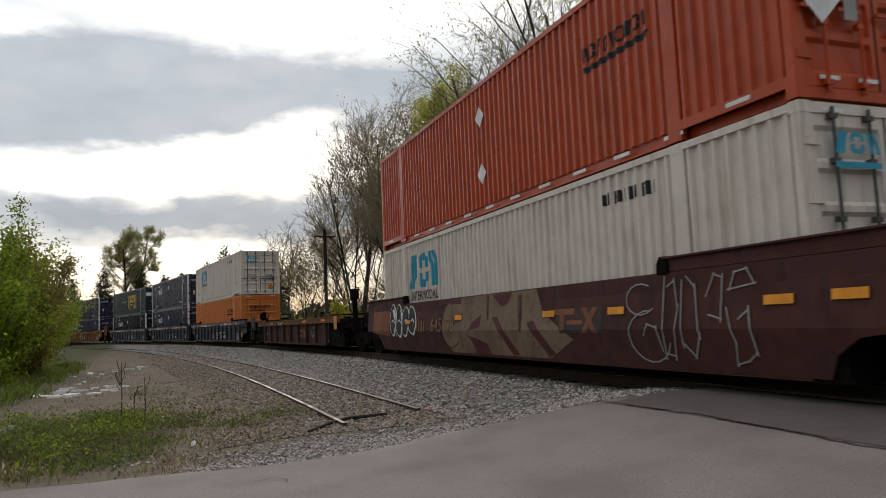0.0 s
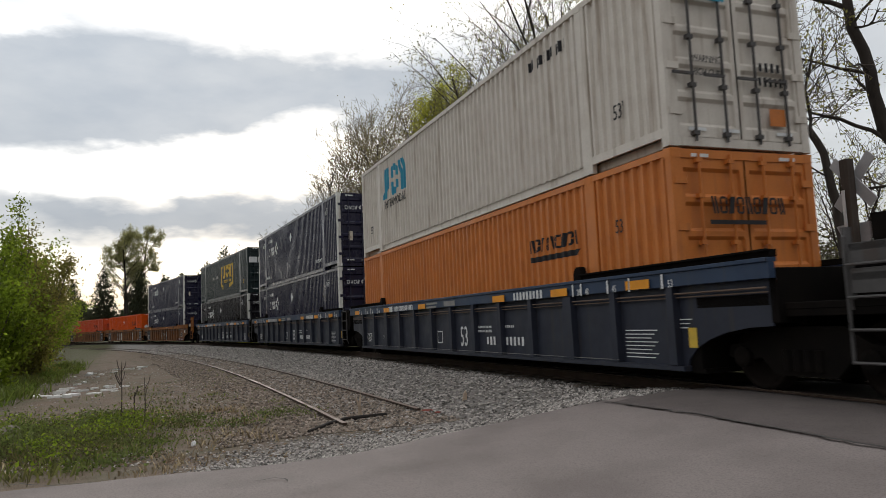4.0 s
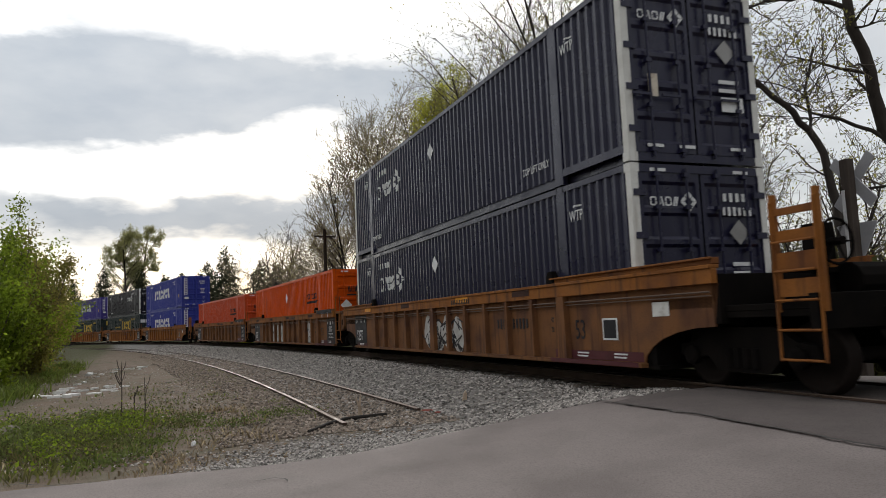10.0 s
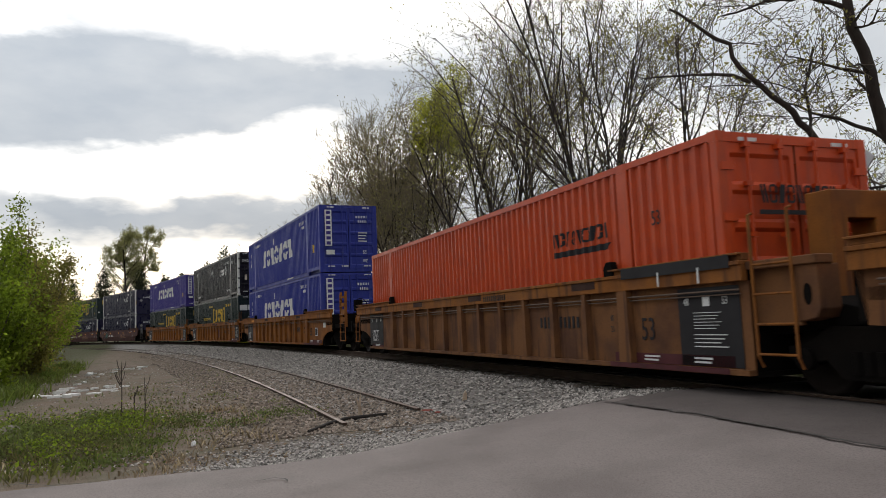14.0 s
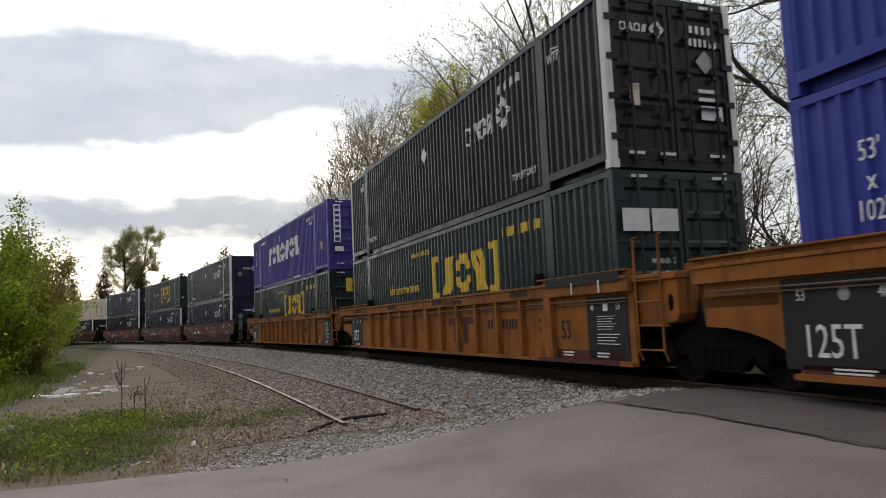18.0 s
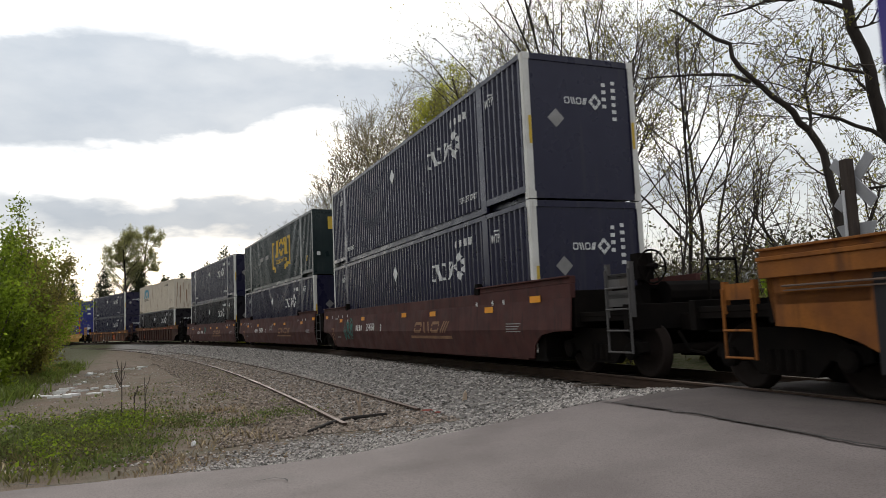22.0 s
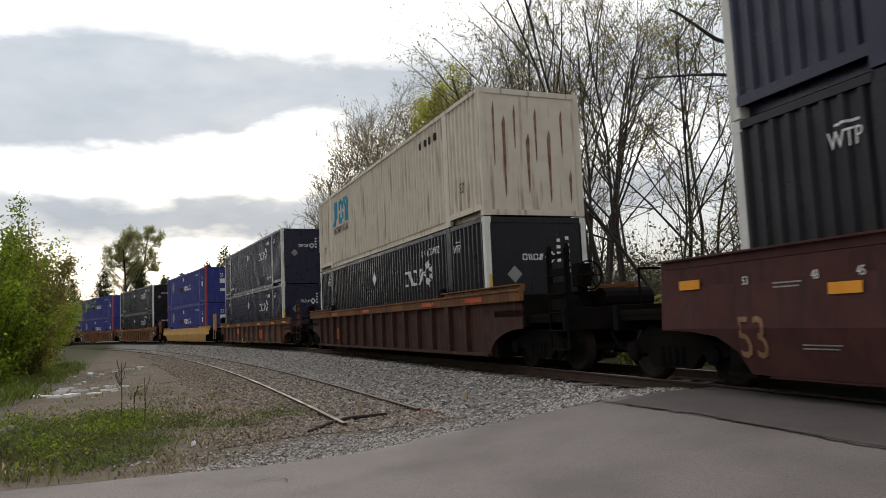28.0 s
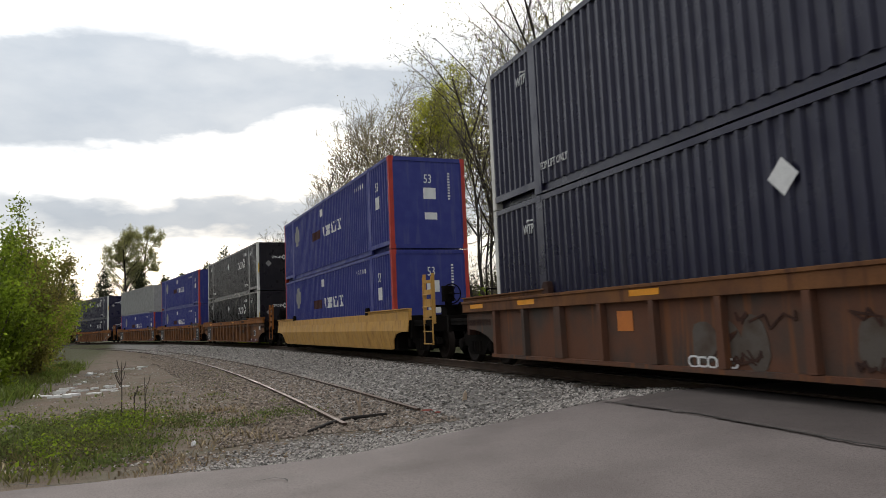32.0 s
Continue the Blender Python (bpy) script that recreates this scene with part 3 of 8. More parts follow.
def build_stones():
    r = np.random.default_rng(5)
    n = 70000
    s = 7.5 + 75 * r.random(n) ** 2.0
    lat = r.uniform(1.0, 5.2, n)
    x, y, _ = on_track(s, lat)
    v = x * RDX + y * RDY
    sl = siding_lat(s)
    keep = (v > ROAD_V1 - 0.15 + 0.15 * np.sin(lat * 3)) & ((lat < sl - 0.75) | (r.random(n) < np.where(np.abs(lat - sl) < 0.75, 0.25, 0.3)))
    keep &= (lat < 2.0) | (r.random(n) < 0.9)
    x, y, s, lat = x[keep], y[keep], s[keep], lat[keep]
    z = ground_height(x, y, s, lat)
    scatter_stones("ballast", x, y, z, r.uniform(0.011, 0.029, len(x)) * (1 + s / 70), M_STONE, "grey crushed-stone ballast beside the rails", 6)
    n = 34000
    s = 14.5 + 48 * r.random(n) ** 1.5
    sl = siding_lat(s)
    lat = sl + r.uniform(-0.95, 2.6, n)
    x, y, _ = on_track(s, lat)
    k = (x * RDX + y * RDY > ROAD_V1 + 0.1) & (r.random(n) < 1 - smooth(lat - sl, 0.7, 2.4) * (0.75 + 0.25 * np.sin(x * 1.7 + y)))
    x, y, s, lat = x[k], y[k], s[k], lat[k]
    scatter_stones("siding_gravel", x, y, ground_height(x, y, s, lat), r.uniform(0.010, 0.030, len(x)) * (1 + s / 90), M_BROWNSTONE, "brown-grey gravel in and beside the siding", 8)
    # gravel spilling along the road's edge
    n = 16000
    x = r.uniform(-3.4, 3.4, n)
    v = ROAD_V1 + np.abs(r.normal(0, 0.75, n)) - 0.06
    y = (v - x * RDX) / RDY
    s, d = track_coords(x, y)
    k = (d > 0.9) & (r.random(n) < smooth(x, -3.4, -1.6))
    x, y, s, d = x[k], y[k], s[k], d[k]
    scatter_stones("roadside_gravel", x, y, ground_height(x, y, s, d), r.uniform(0.008, 0.024, len(x)), M_STONE, "loose grey gravel along the edge of the road", 7)


build_stones()

M_LITTER = island_tint(material("dead_leaf_litter", (0.13, 0.085, 0.05), 0.9, alt=(0.08, 0.055, 0.035)), 0.5, 1.7)


def yard_debris():
    r = np.random.default_rng(15)
    n = 26000
    x, y = r.uniform(-17, 0, n), 8.8 + 30 * r.random(n) ** 1.6
    s, d = track_coords(x, y)
    v = x * RDX + y * RDY
    k = (d > siding_lat(s) - 0.2) & (v > ROAD_V1 + 0.3) & (np.sin(0.7 * x + 1.1 * np.sin(0.6 * y)) + 0.5 * np.sin(1.9 * y - x) > r.uniform(-1.4, 0.9, n))
    x, y, s, d = x[k], y[k], s[k], d[k]
    h = len(x) // 2
    z = ground_height(x, y, s, d)
    scatter_stones("yard_stones", x[:h], y[:h], z[:h], r.uniform(0.008, 0.03, h), M_STONE, "small scattered stones on the dirt", 16)
    x, y, z = x[h:], y[h:], z[h:]
    m = len(x)
    a, q = r.uniform(0, 6.28, m), r.uniform(0.015, 0.05, m)
    ax, ay = np.cos(a) * q, np.sin(a) * q
    t = r.uniform(-0.4, 0.4, (m, 2)) * q[:, None]
    V = np.stack([np.stack([x + ax, y + ay, z + 0.016 + np.abs(t[:, 0])], 1), np.stack([x - ay * 0.5, y + ax * 0.5, z + 0.012], 1),
                  np.stack([x - ax, y - ay, z + 0.016 + np.abs(t[:, 1])], 1), np.stack([x + ay * 0.5, y - ax * 0.5, z + 0.01], 1)], 1).reshape(-1, 3)
    me = bpy.data.meshes.new("leaf_litter")
    me.from_pydata(V.tolist(), [], np.arange(4 * m).reshape(-1, 4).tolist())
    me.materials.append(M_LITTER)
    tagged(new("leaf_litter", me), "brown dead leaves and bark scattered over the dirt", "litter", kind="stuff")


yard_debris()


def crack(pts, w, seed, label="dark crack in the asphalt", half_l=None):
    """A thin tar-dark crack lying on the road along pts in the plan."""
    r = np.random.default_rng(seed)
    fine = []
    for (x0, y0), (x1, y1) in zip(pts[:-1], pts[1:]):
        n = max(2, int(math.hypot(x1 - x0, y1 - y0) / 0.12))
        for i in range(n):
            fine.append((x0 + (x1 - x0) * i / n + r.normal(0, 0.012), y0 + (y1 - y0) * i / n + r.normal(0, 0.012)))
    fine.append(pts[-1])
    f = np.array(fine)
    s, d = track_coords(f[:, 0], f[:, 1])
    z = road_height(d) + 0.008 * np.sin(f[:, 0] * 0.9) * np.sin(f[:, 1] * 1.1) + 0.020
    g = geo()
    n = len(f)
    for i in range(n):
        j0, j1 = max(i - 1, 0), min(i + 1, n - 1)
        dx, dy = f[j1] - f[j0]
        ln = math.hypot(dx, dy) or 1
        ww = w * r.uniform(0.5, 1.4) / 2 * (0.4 if i in (0, n - 1) else 1)
        g[0].append((f[i, 0] - dy / ln * ww, f[i, 1] + dx / ln * ww, float(z[i])))
        g[0].append((f[i, 0] + dy / ln * ww, f[i, 1] - dx / ln * ww, float(z[i])))
        if i:
            g[1].append((2 * i - 2, 2 * i - 1, 2 * i + 1, 2 * i))
    tagged(new("road_crack", mesh_of("road_crack", g, M_CRACK)), label, "road", kind="structure")


def on_road(u, v):
    """A point u metres from the track's middle and v along it, in the plan."""
    ox, oy, _ = on_track(8.0)
    bv = float(ox) * RDX + float(oy) * RDY
    h = radians(19.67)
    return float(ox) - math.cos(h) * u + RDX * (v - bv), float(oy) - math.sin(h) * u + RDY * (v - bv)


crack([on_road(2.56, 8.3), on_road(2.50, 6.5), on_road(2.56, 4.5), on_road(2.5, 2.0)], 0.035, 1, "dark seam between old and new asphalt")
crack([(-1.95, 7.3), (-1.80, 7.40), (-1.66, 7.35), (-1.60, 7.2)], 0.016, 2)
crack([(-4.9, 7.4), (-4.4, 7.55), (-4.0, 7.45), (-3.6, 7.52)], 0.022, 3)
crack([(-1.05, 5.55), (-0.9, 5.62), (-0.75, 5.6)], 0.03, 4)
# ---- the train ----
# a car's own space: x runs to its rear (away along the track), y to the camera's side, z up from the rail heads
CONT_L, CONT_W, CONT_H = 16.15, 2.59, 2.896
HL, HW = CONT_L / 2, CONT_W / 2
RIB_P, RIB_D = 0.232, 0.048
POST_X = 6.02


def rib_depth(x):
    """How far the corrugated side lies behind its outer flats."""
    u = (x / RIB_P) % 1.0
    if u < 0.24:
        return 0.0
    if u < 0.38:
        return RIB_D * (u - 0.24) / 0.14
    if u < 0.86:
        return RIB_D
    return RIB_D * (1.0 - u) / 0.14


def rib_breaks(x0, x1):
    out = {x0, x1}
    k = math.floor(x0 / RIB_P)
    while k * RIB_P < x1:
        for f in (0, 0.24, 0.38, 0.86):
            q = (k + f) * RIB_P
            if x0 < q < x1:
                out.add(q)
        k += 1
    return sorted(out)


def cached(store, key, make):
    if key not in store:
        store[key] = make()
    return store[key]


CM = {}


def side_mesh(mat):
    def make():
        g = geo()
        for x0, x1 in ((-HL + 0.12, -POST_X - 0.14), (-POST_X + 0.14, POST_X - 0.14), (POST_X + 0.14, HL - 0.12)):
            xs = rib_breaks(x0, x1)
            z0 = 0.17 if abs(x0 + x1) < 1 else 0.26
            k = len(g[0])
            for x in xs:
                g[0].append((x, HW - 0.012 - rib_depth(x), z0))
                g[0].append((x, HW - 0.012 - rib_depth(x), CONT_H - 0.09))
            for i in range(len(xs) - 1):
                g[1].append((k + 2 * i, k + 2 * i + 1, k + 2 * i + 3, k + 2 * i + 2))
        return mesh_of("side_panel", g, mat)
    return cached(CM, ("side", mat.name), make)


def rail_mesh(mat):
    def make():
        g = geo()
        add_box(g, -HL + 0.1, HL - 0.1, HW - 0.06, HW, CONT_H - 0.1, CONT_H - 0.005)
        return mesh_of("top_rail", g, mat)
    return cached(CM, ("toprail", mat.name), make)


def sill_mesh(mat):
    def make():
        g = geo()
        e = HL - 0.1
        add_box(g, -e, -POST_X, HW - 0.05, HW - 0.004, 0.14, 0.27)
        add_box(g, POST_X, e, HW - 0.05, HW - 0.004, 0.14, 0.27)
        add_box(g, -POST_X, POST_X, HW - 0.11, HW - 0.07, 0.0, 0.19)
        add_box(g, -POST_X, POST_X, HW - 0.09, HW - 0.01, 0.0, 0.03)
        return mesh_of("bottom_rail", g, mat)
    return cached(CM, ("sill", mat.name), make)


def post40_mesh(mat):
    def make():
        g = geo()
        add_box(g, -0.14, 0.14, HW - 0.1, HW, 0.0, CONT_H, 0.01)
        add_box(g, -0.09, 0.09, HW - 0.1, HW + 0.004, 0.0, 0.13, 0.015)
        add_box(g, -0.09, 0.09, HW - 0.1, HW + 0.004, CONT_H - 0.13, CONT_H, 0.015)
        return mesh_of("lift_post", g, mat)
    return cached(CM, ("post40", mat.name), make)


def corner_mesh(mat):
    def make():
        g = geo()
        add_box(g, -HL, -HL + 0.14, HW - 0.15, HW, 0.0, CONT_H, 0.012)
        add_box(g, -HL - 0.004, -HL + 0.17, HW - 0.17, HW + 0.003, 0.0, 0.14, 0.015)
        add_box(g, -HL - 0.004, -HL + 0.17, HW - 0.17, HW + 0.003, CONT_H - 0.13, CONT_H + 0.004, 0.015)
        return mesh_of("corner_post", g, mat)
    return cached(CM, ("corner", mat.name), make)


def roof_mesh(mat):
    def make():
        g = geo()
        add_box(g, -HL + 0.02, HL - 0.02, -HW + 0.03, HW - 0.03, CONT_H - 0.08, CONT_H - 0.02)
        xs = np.arange(-HL + 0.4, HL - 0.4, 0.42)
        for x in xs:
            add_box(g, x, x + 0.2, -HW + 0.2, HW - 0.2, CONT_H - 0.02, CONT_H + 0.0)
        add_box(g, -HL + 0.05, HL - 0.05, -HW + 0.16, HW - 0.16, 0.03, 0.16)
        return mesh_of("roof_and_floor", g, mat)
    return cached(CM, ("roof", mat.name), make)


def end_mesh(mat, kind):
    """The end wall at -x: plain, corrugated level, or upright."""
    def make():
        g = geo()
        if kind == "plain":
            add_box(g, -HL + 0.02, -HL + 0.07, -HW + 0.1, HW - 0.1, 0.05, CONT_H - 0.05)
        else:
            zs = [0.1]
            prof = [0.0]
            n = 7
            for i in range(n):
                a = 0.16 + (CONT_H - 0.32) * i / n
                w = (CONT_H - 0.32) / n
                zs += [a + 0.02, a + 0.08, a + w - 0.06, a + w]
                prof += [0.0, 0.035, 0.035, 0.0]
            zs.append(CONT_H - 0.1)
            prof.append(0.0)
            k = len(g[0])
            for z, q in zip(zs, prof):
                g[0].append((-HL + 0.03 + q, -HW + 0.1, z))
                g[0].append((-HL + 0.03 + q, HW - 0.1, z))
            for i in range(len(zs) - 1):
                g[1].append((k + 2 * i, k + 2 * i + 2, k + 2 * i + 3, k + 2 * i + 1))
        return mesh_of("end_wall", g, mat)
    return cached(CM, ("end", mat.name, kind), make)


def door_mesh(mat, side):
    """One leaf of the end doors, with level corrugations; side 1 is the leaf on the camera's side."""
    def make():
        g = geo()
        y0, y1 = (0.015, HW - 0.14) if side > 0 else (-HW + 0.14, -0.015)
        zs = [0.15, 0.28]
        prof = [0.0, 0.0]
        for i in range(5):
            a = 0.30 + 0.48 * i
            zs += [a, a + 0.05, a + 0.36, a + 0.41]
            prof += [0.0, 0.04, 0.04, 0.0]
        zs.append(CONT_H - 0.13)
        prof.append(0.0)
        k = len(g[0])
        ys = (y0, y0 + 0.07, y0 + 0.09, y1 - 0.09, y1 - 0.07, y1)
        for z, q in zip(zs, prof):
            for i, y in enumerate(ys):
                g[0].append((-HL + 0.02 + (q if i in (2, 3) else 0.0), y, z))
        n = len(ys)
        for i in range(len(zs) - 1):
            for j in range(n - 1):
                g[1].append((k + i * n + j, k + (i + 1) * n + j, k + (i + 1) * n + j + 1, k + i * n + j + 1))
        return mesh_of("door", g, mat)
    return cached(CM, ("door", mat.name, side), make)


def hinge_mesh(mat):
    def make():
        g = geo()
        add_box(g, -HL - 0.015, -HL + 0.03, -0.11, 0.11, 0.0, 0.1, 0.01)
        return mesh_of("hinge", g, mat)
    return cached(CM, ("hinge", mat.name), make)


def bar_mesh(mat):
    def make():
        g = geo()
        add_tube(g, [(-HL - 0.035, 0, 0.08), (-HL - 0.035, 0, CONT_H - 0.06)], [0.021, 0.021], 6)
        for z in (0.16, 0.85, 1.55, 2.2, 2.7):
            add_box(g, -HL - 0.055, -HL + 0.02, -0.05, 0.05, z, z + 0.06)
        add_box(g, -HL - 0.06, -HL - 0.03, -0.02, 0.34, 1.02, 1.06)
        return mesh_of("lock_bar", g, mat)
    return cached(CM, ("bar", mat.name), make)


def header_mesh(mat):
    def make():
        g = geo()
        y, z0, z1, t = HW - 0.13, 0.01, CONT_H - 0.005, 0.125
        out = [(-y, z0), (y, z0), (y, z1), (-y, z1)]
        inn = [(-y + 0.03, z0 + t), (y - 0.03, z0 + t), (y - 0.03, z1 - t), (-y + 0.03, z1 - t)]
        vs = [(x, a, b) for x in (-HL, -HL + 0.1) for loop in (out, inn) for a, b in loop]
        fs = []
        for i in range(4):
            j = (i + 1) % 4
            fs += [(i, j, 4 + j, 4 + i), (8 + j, 8 + i, 12 + i, 12 + j), (i, 8 + i, 8 + j, j), (4 + i, 4 + j, 12 + j, 12 + i)]
        add(g, vs, fs)
        return mesh_of("door_frame", g, mat)
    return cached(CM, ("header", mat.name), make)


# ---- painted marks ----
def clip_convex(poly, x0, x1):
    for lim, sgn in ((x0, 1), (x1, -1)):
        out = []
        for i, a in enumerate(poly):
            b = poly[(i + 1) % len(poly)]
            da, db = (a[0] - lim) * sgn, (b[0] - lim) * sgn
            if da >= 0:
                out.append(a)
            if da * db < 0:
                t = da / (da - db)
                out.append((lim, a[1] + t * (b[1] - a[1])))
        poly = out
        if len(poly) < 3:
            return []
    return poly


def paint_on_side(name, polys, mat, parent, label=""):
    """Convex shapes in (u, z), u running to the reader's right, painted over the corrugations of the camera's side."""
    if len(polys) > 1 and name in ("sticker", "stripe"):
        return [paint_on_side(name, [q], mat, parent, label) for q in polys][-1]
    g = geo()
    for lay, poly in enumerate(polys):
        q = [(-u, z) for u, z in poly]
        br = rib_breaks(min(a[0] for a in q), max(a[0] for a in q))
        for a, b in zip(br[:-1], br[1:]):
            if b - a < 1e-4:
                continue
            c = clip_convex(q, a, b)
            if c:
                da, db = rib_depth(a + 1e-6), rib_depth(b - 1e-6)
                k = len(g[0])
                for x, z in c:
                    t = (x - a) / (b - a)
                    g[0].append((x, HW - 0.012 - (da + t * (db - da)) + 0.006 + 0.0003 * (lay % 9), z))
                g[1].append(tuple(range(k, k + len(c))))
    ob = part(name, mesh_of(name, g, mat), parent, label)
    return stuff(ob) if len(polys) > 3 else ob


def clip_height(poly, lim, sgn):
    """The piece of an outline in (u, z) above (sgn 1) or below (sgn -1) a level."""
    out = []
    for i, a in enumerate(poly):
        b = poly[(i + 1) % len(poly)]
        da, db = (a[1] - lim) * sgn, (b[1] - lim) * sgn
        if da >= 0:
            out.append(a)
        if da * db < 0:
            t = da / (da - db)
            out.append((a[0] + t * (b[0] - a[0]), lim))
    return out if len(out) > 2 else []


CREASE, BULGED = 0.78, set()


def bulge(z):
    """How far a smooth-sided car's sheet stands out from its middle at a height: it leans in above and below a crease."""
    return 1.45 - (0.22 * (CREASE - z) if z < CREASE else min(0.105 * (z - CREASE), 0.045))


def paint_flat(name, polys, mat, parent, m, label=""):
    """Shapes in (u, z) as a thin flat plate at the pose m (x to the reader's right, y up, z outwards)."""
    if 1 < len(polys) < 5 and name in ("sticker", "patch"):
        return [paint_flat(name, [q], mat, parent, m, label) for q in polys][-1]
    g = geo()
    bent = parent.name in BULGED and abs(m[1][3] - SY) < 0.05
    pieces = [(lay, q) for lay, poly in enumerate(polys) for q in ((clip_height(poly, CREASE, 1), clip_height(poly, CREASE, -1)) if bent else (poly,)) if q]
    for lay, poly in pieces:
        k = len(g[0])
        n = len(poly)
        t = 0.003 + 0.0004 * (lay % 11)
        lift = [bulge(z) - SY + 0.004 if bent else 0.0 for u, z in poly]
        g[0].extend([(u, z, q) for (u, z), q in zip(poly, lift)] + [(u, z, q + t) for (u, z), q in zip(poly, lift)])
        g[1].append(tuple(range(k + n, k + 2 * n)))
        for i in range(n):
            g[1].append((k + i, k + (i + 1) % n, k + n + (i + 1) % n, k + n + i))
    ob = part(name, mesh_of(name, g, mat), parent, label)
    ob.matrix_basis = m
    return stuff(ob) if len(polys) > 3 and name in ("graffiti", "brand_mark", "small_mark") else ob


def side_pose(u, y, z):
    """On the camera's side: reader's right is -x."""
    return Matrix(((-1, 0, 0, -u), (0, 0, 1, y), (0, 1, 0, z), (0, 0, 0, 1)))


def end_pose(x, w, z):
    """On the front end: reader's right is -y; w metres right of the middle."""
    return Matrix(((0, 0, -1, x), (-1, 0, 0, -w), (0, 1, 0, z), (0, 0, 0, 1)))


def lettering(words, size, mat, parent, m, label=""):
    me = text_mesh(words, size, mat)
    if parent.name in BULGED and abs(m[1][3] - SY) < 0.05:
        me = me.copy()
        for v in me.vertices:
            v.co.z += bulge(m[2][3] + v.co.y) - SY + 0.006
    ob = part("lettering", me, parent, label)
    ob.matrix_basis = m @ Matrix.Diagonal((0.72, 1, 1, 1))
    return ob


def rect(u, z, w, h):
    return [(u - w / 2, z - h / 2), (u + w / 2, z - h / 2), (u + w / 2, z + h / 2), (u - w / 2, z + h / 2)]


def slant(u, z, w, h, k):
    return [(u - w / 2 - k, z - h / 2), (u + w / 2 - k, z - h / 2), (u + w / 2 + k, z + h / 2), (u - w / 2 + k, z + h / 2)]


def diamond(u, z, r, k=1.0):
    return [(u, z - r), (u + r * k, z), (u, z + r), (u - r * k, z)]


def diamond_ring(u, z, r):
    """A square ring on its point, cut into eight bars."""
    out = []
    tip = [(0, 1), (1, 0), (0, -1), (-1, 0)]
    for k in range(4):
        (ax, az), (bx, bz) = tip[k], tip[(k + 1) % 4]
        for f0, f1 in ((0.03, 0.46), (0.54, 0.97)):
            q = []
            for f, rr in ((f0, 1.0), (f1, 1.0), (f1, 0.52), (f0, 0.52)):
                q.append((u + 0.92 * r * rr * (ax + (bx - ax) * f), z + r * rr * (az + (bz - az) * f)))
            out.append(q)
    return out


def block_word(u, z, n, w, h, lean=0.0, thick=0.24):
    """A brand word as n plain open figures of straight bars; no letters."""
    out = []
    cw = w / n
    for i in range(n):
        c, lw = u - w / 2 + (i + 0.5) * cw, cw * 0.86
        t = min(lw, h) * thick
        x0, x1, b0, b1 = c - lw / 2, c + lw / 2, z - h / 2, z + h / 2
        k = t * 0.9
        kind = (0, 1, 0, 2)[(i + n) % 4]
        if kind == 0:
            # a clipped ring, open at both sides
            o = [(x0, z + t * 0.3), (x0, b1 - k), (x0 + k, b1), (x1 - k, b1), (x1, b1 - k), (x1, z + t * 0.3)]
            p = [(x0 + t, z + t * 0.3), (x0 + t, b1 - t - k * 0.2), (x0 + t + k * 0.2, b1 - t), (x1 - t - k * 0.2, b1 - t), (x1 - t, b1 - t - k * 0.2), (x1 - t, z + t * 0.3)]
            for sgn in (1, -1):
                oo, pp = [(a, z + sgn * (b - z)) for a, b in o], [(a, z + sgn * (b - z)) for a, b in p]
                out += [[oo[q], oo[q + 1], pp[q + 1], pp[q]] for q in range(5)]
        elif kind == 1:
            # bars leaning back
            d = lw * 0.16
            for q in (x0 + d + t / 2, x1 - d - t / 2):
                out.append(slant(q, z, t * 1.15, h, -d))
        else:
            # leaning bars
            d = lw * 0.16
            for q in (x0 + d + t / 2, c, x1 - d - t / 2):
                out.append(slant(q, z, t * 0.9, h, d))
    if lean:
        out = [[(a + lean * (b - z), b) for a, b in q] for q in out]
    return out


def bars(u, z, w, h, n, gap=0.5):
    """A row of n small upright bars for characters that are not spelled out."""
    cw = w / n
    return [rect(u - w / 2 + (i + 0.5) * cw, z, cw * (1 - gap), h * (1.0 if i % 3 else 0.9)) for i in range(n)]


def lines(u, z, w, n, h, gap):
    return [rect(u - w * 0.05 * (i % 3), z - i * gap, w * (1 - 0.1 * (i % 3)), h) for i in range(n)]


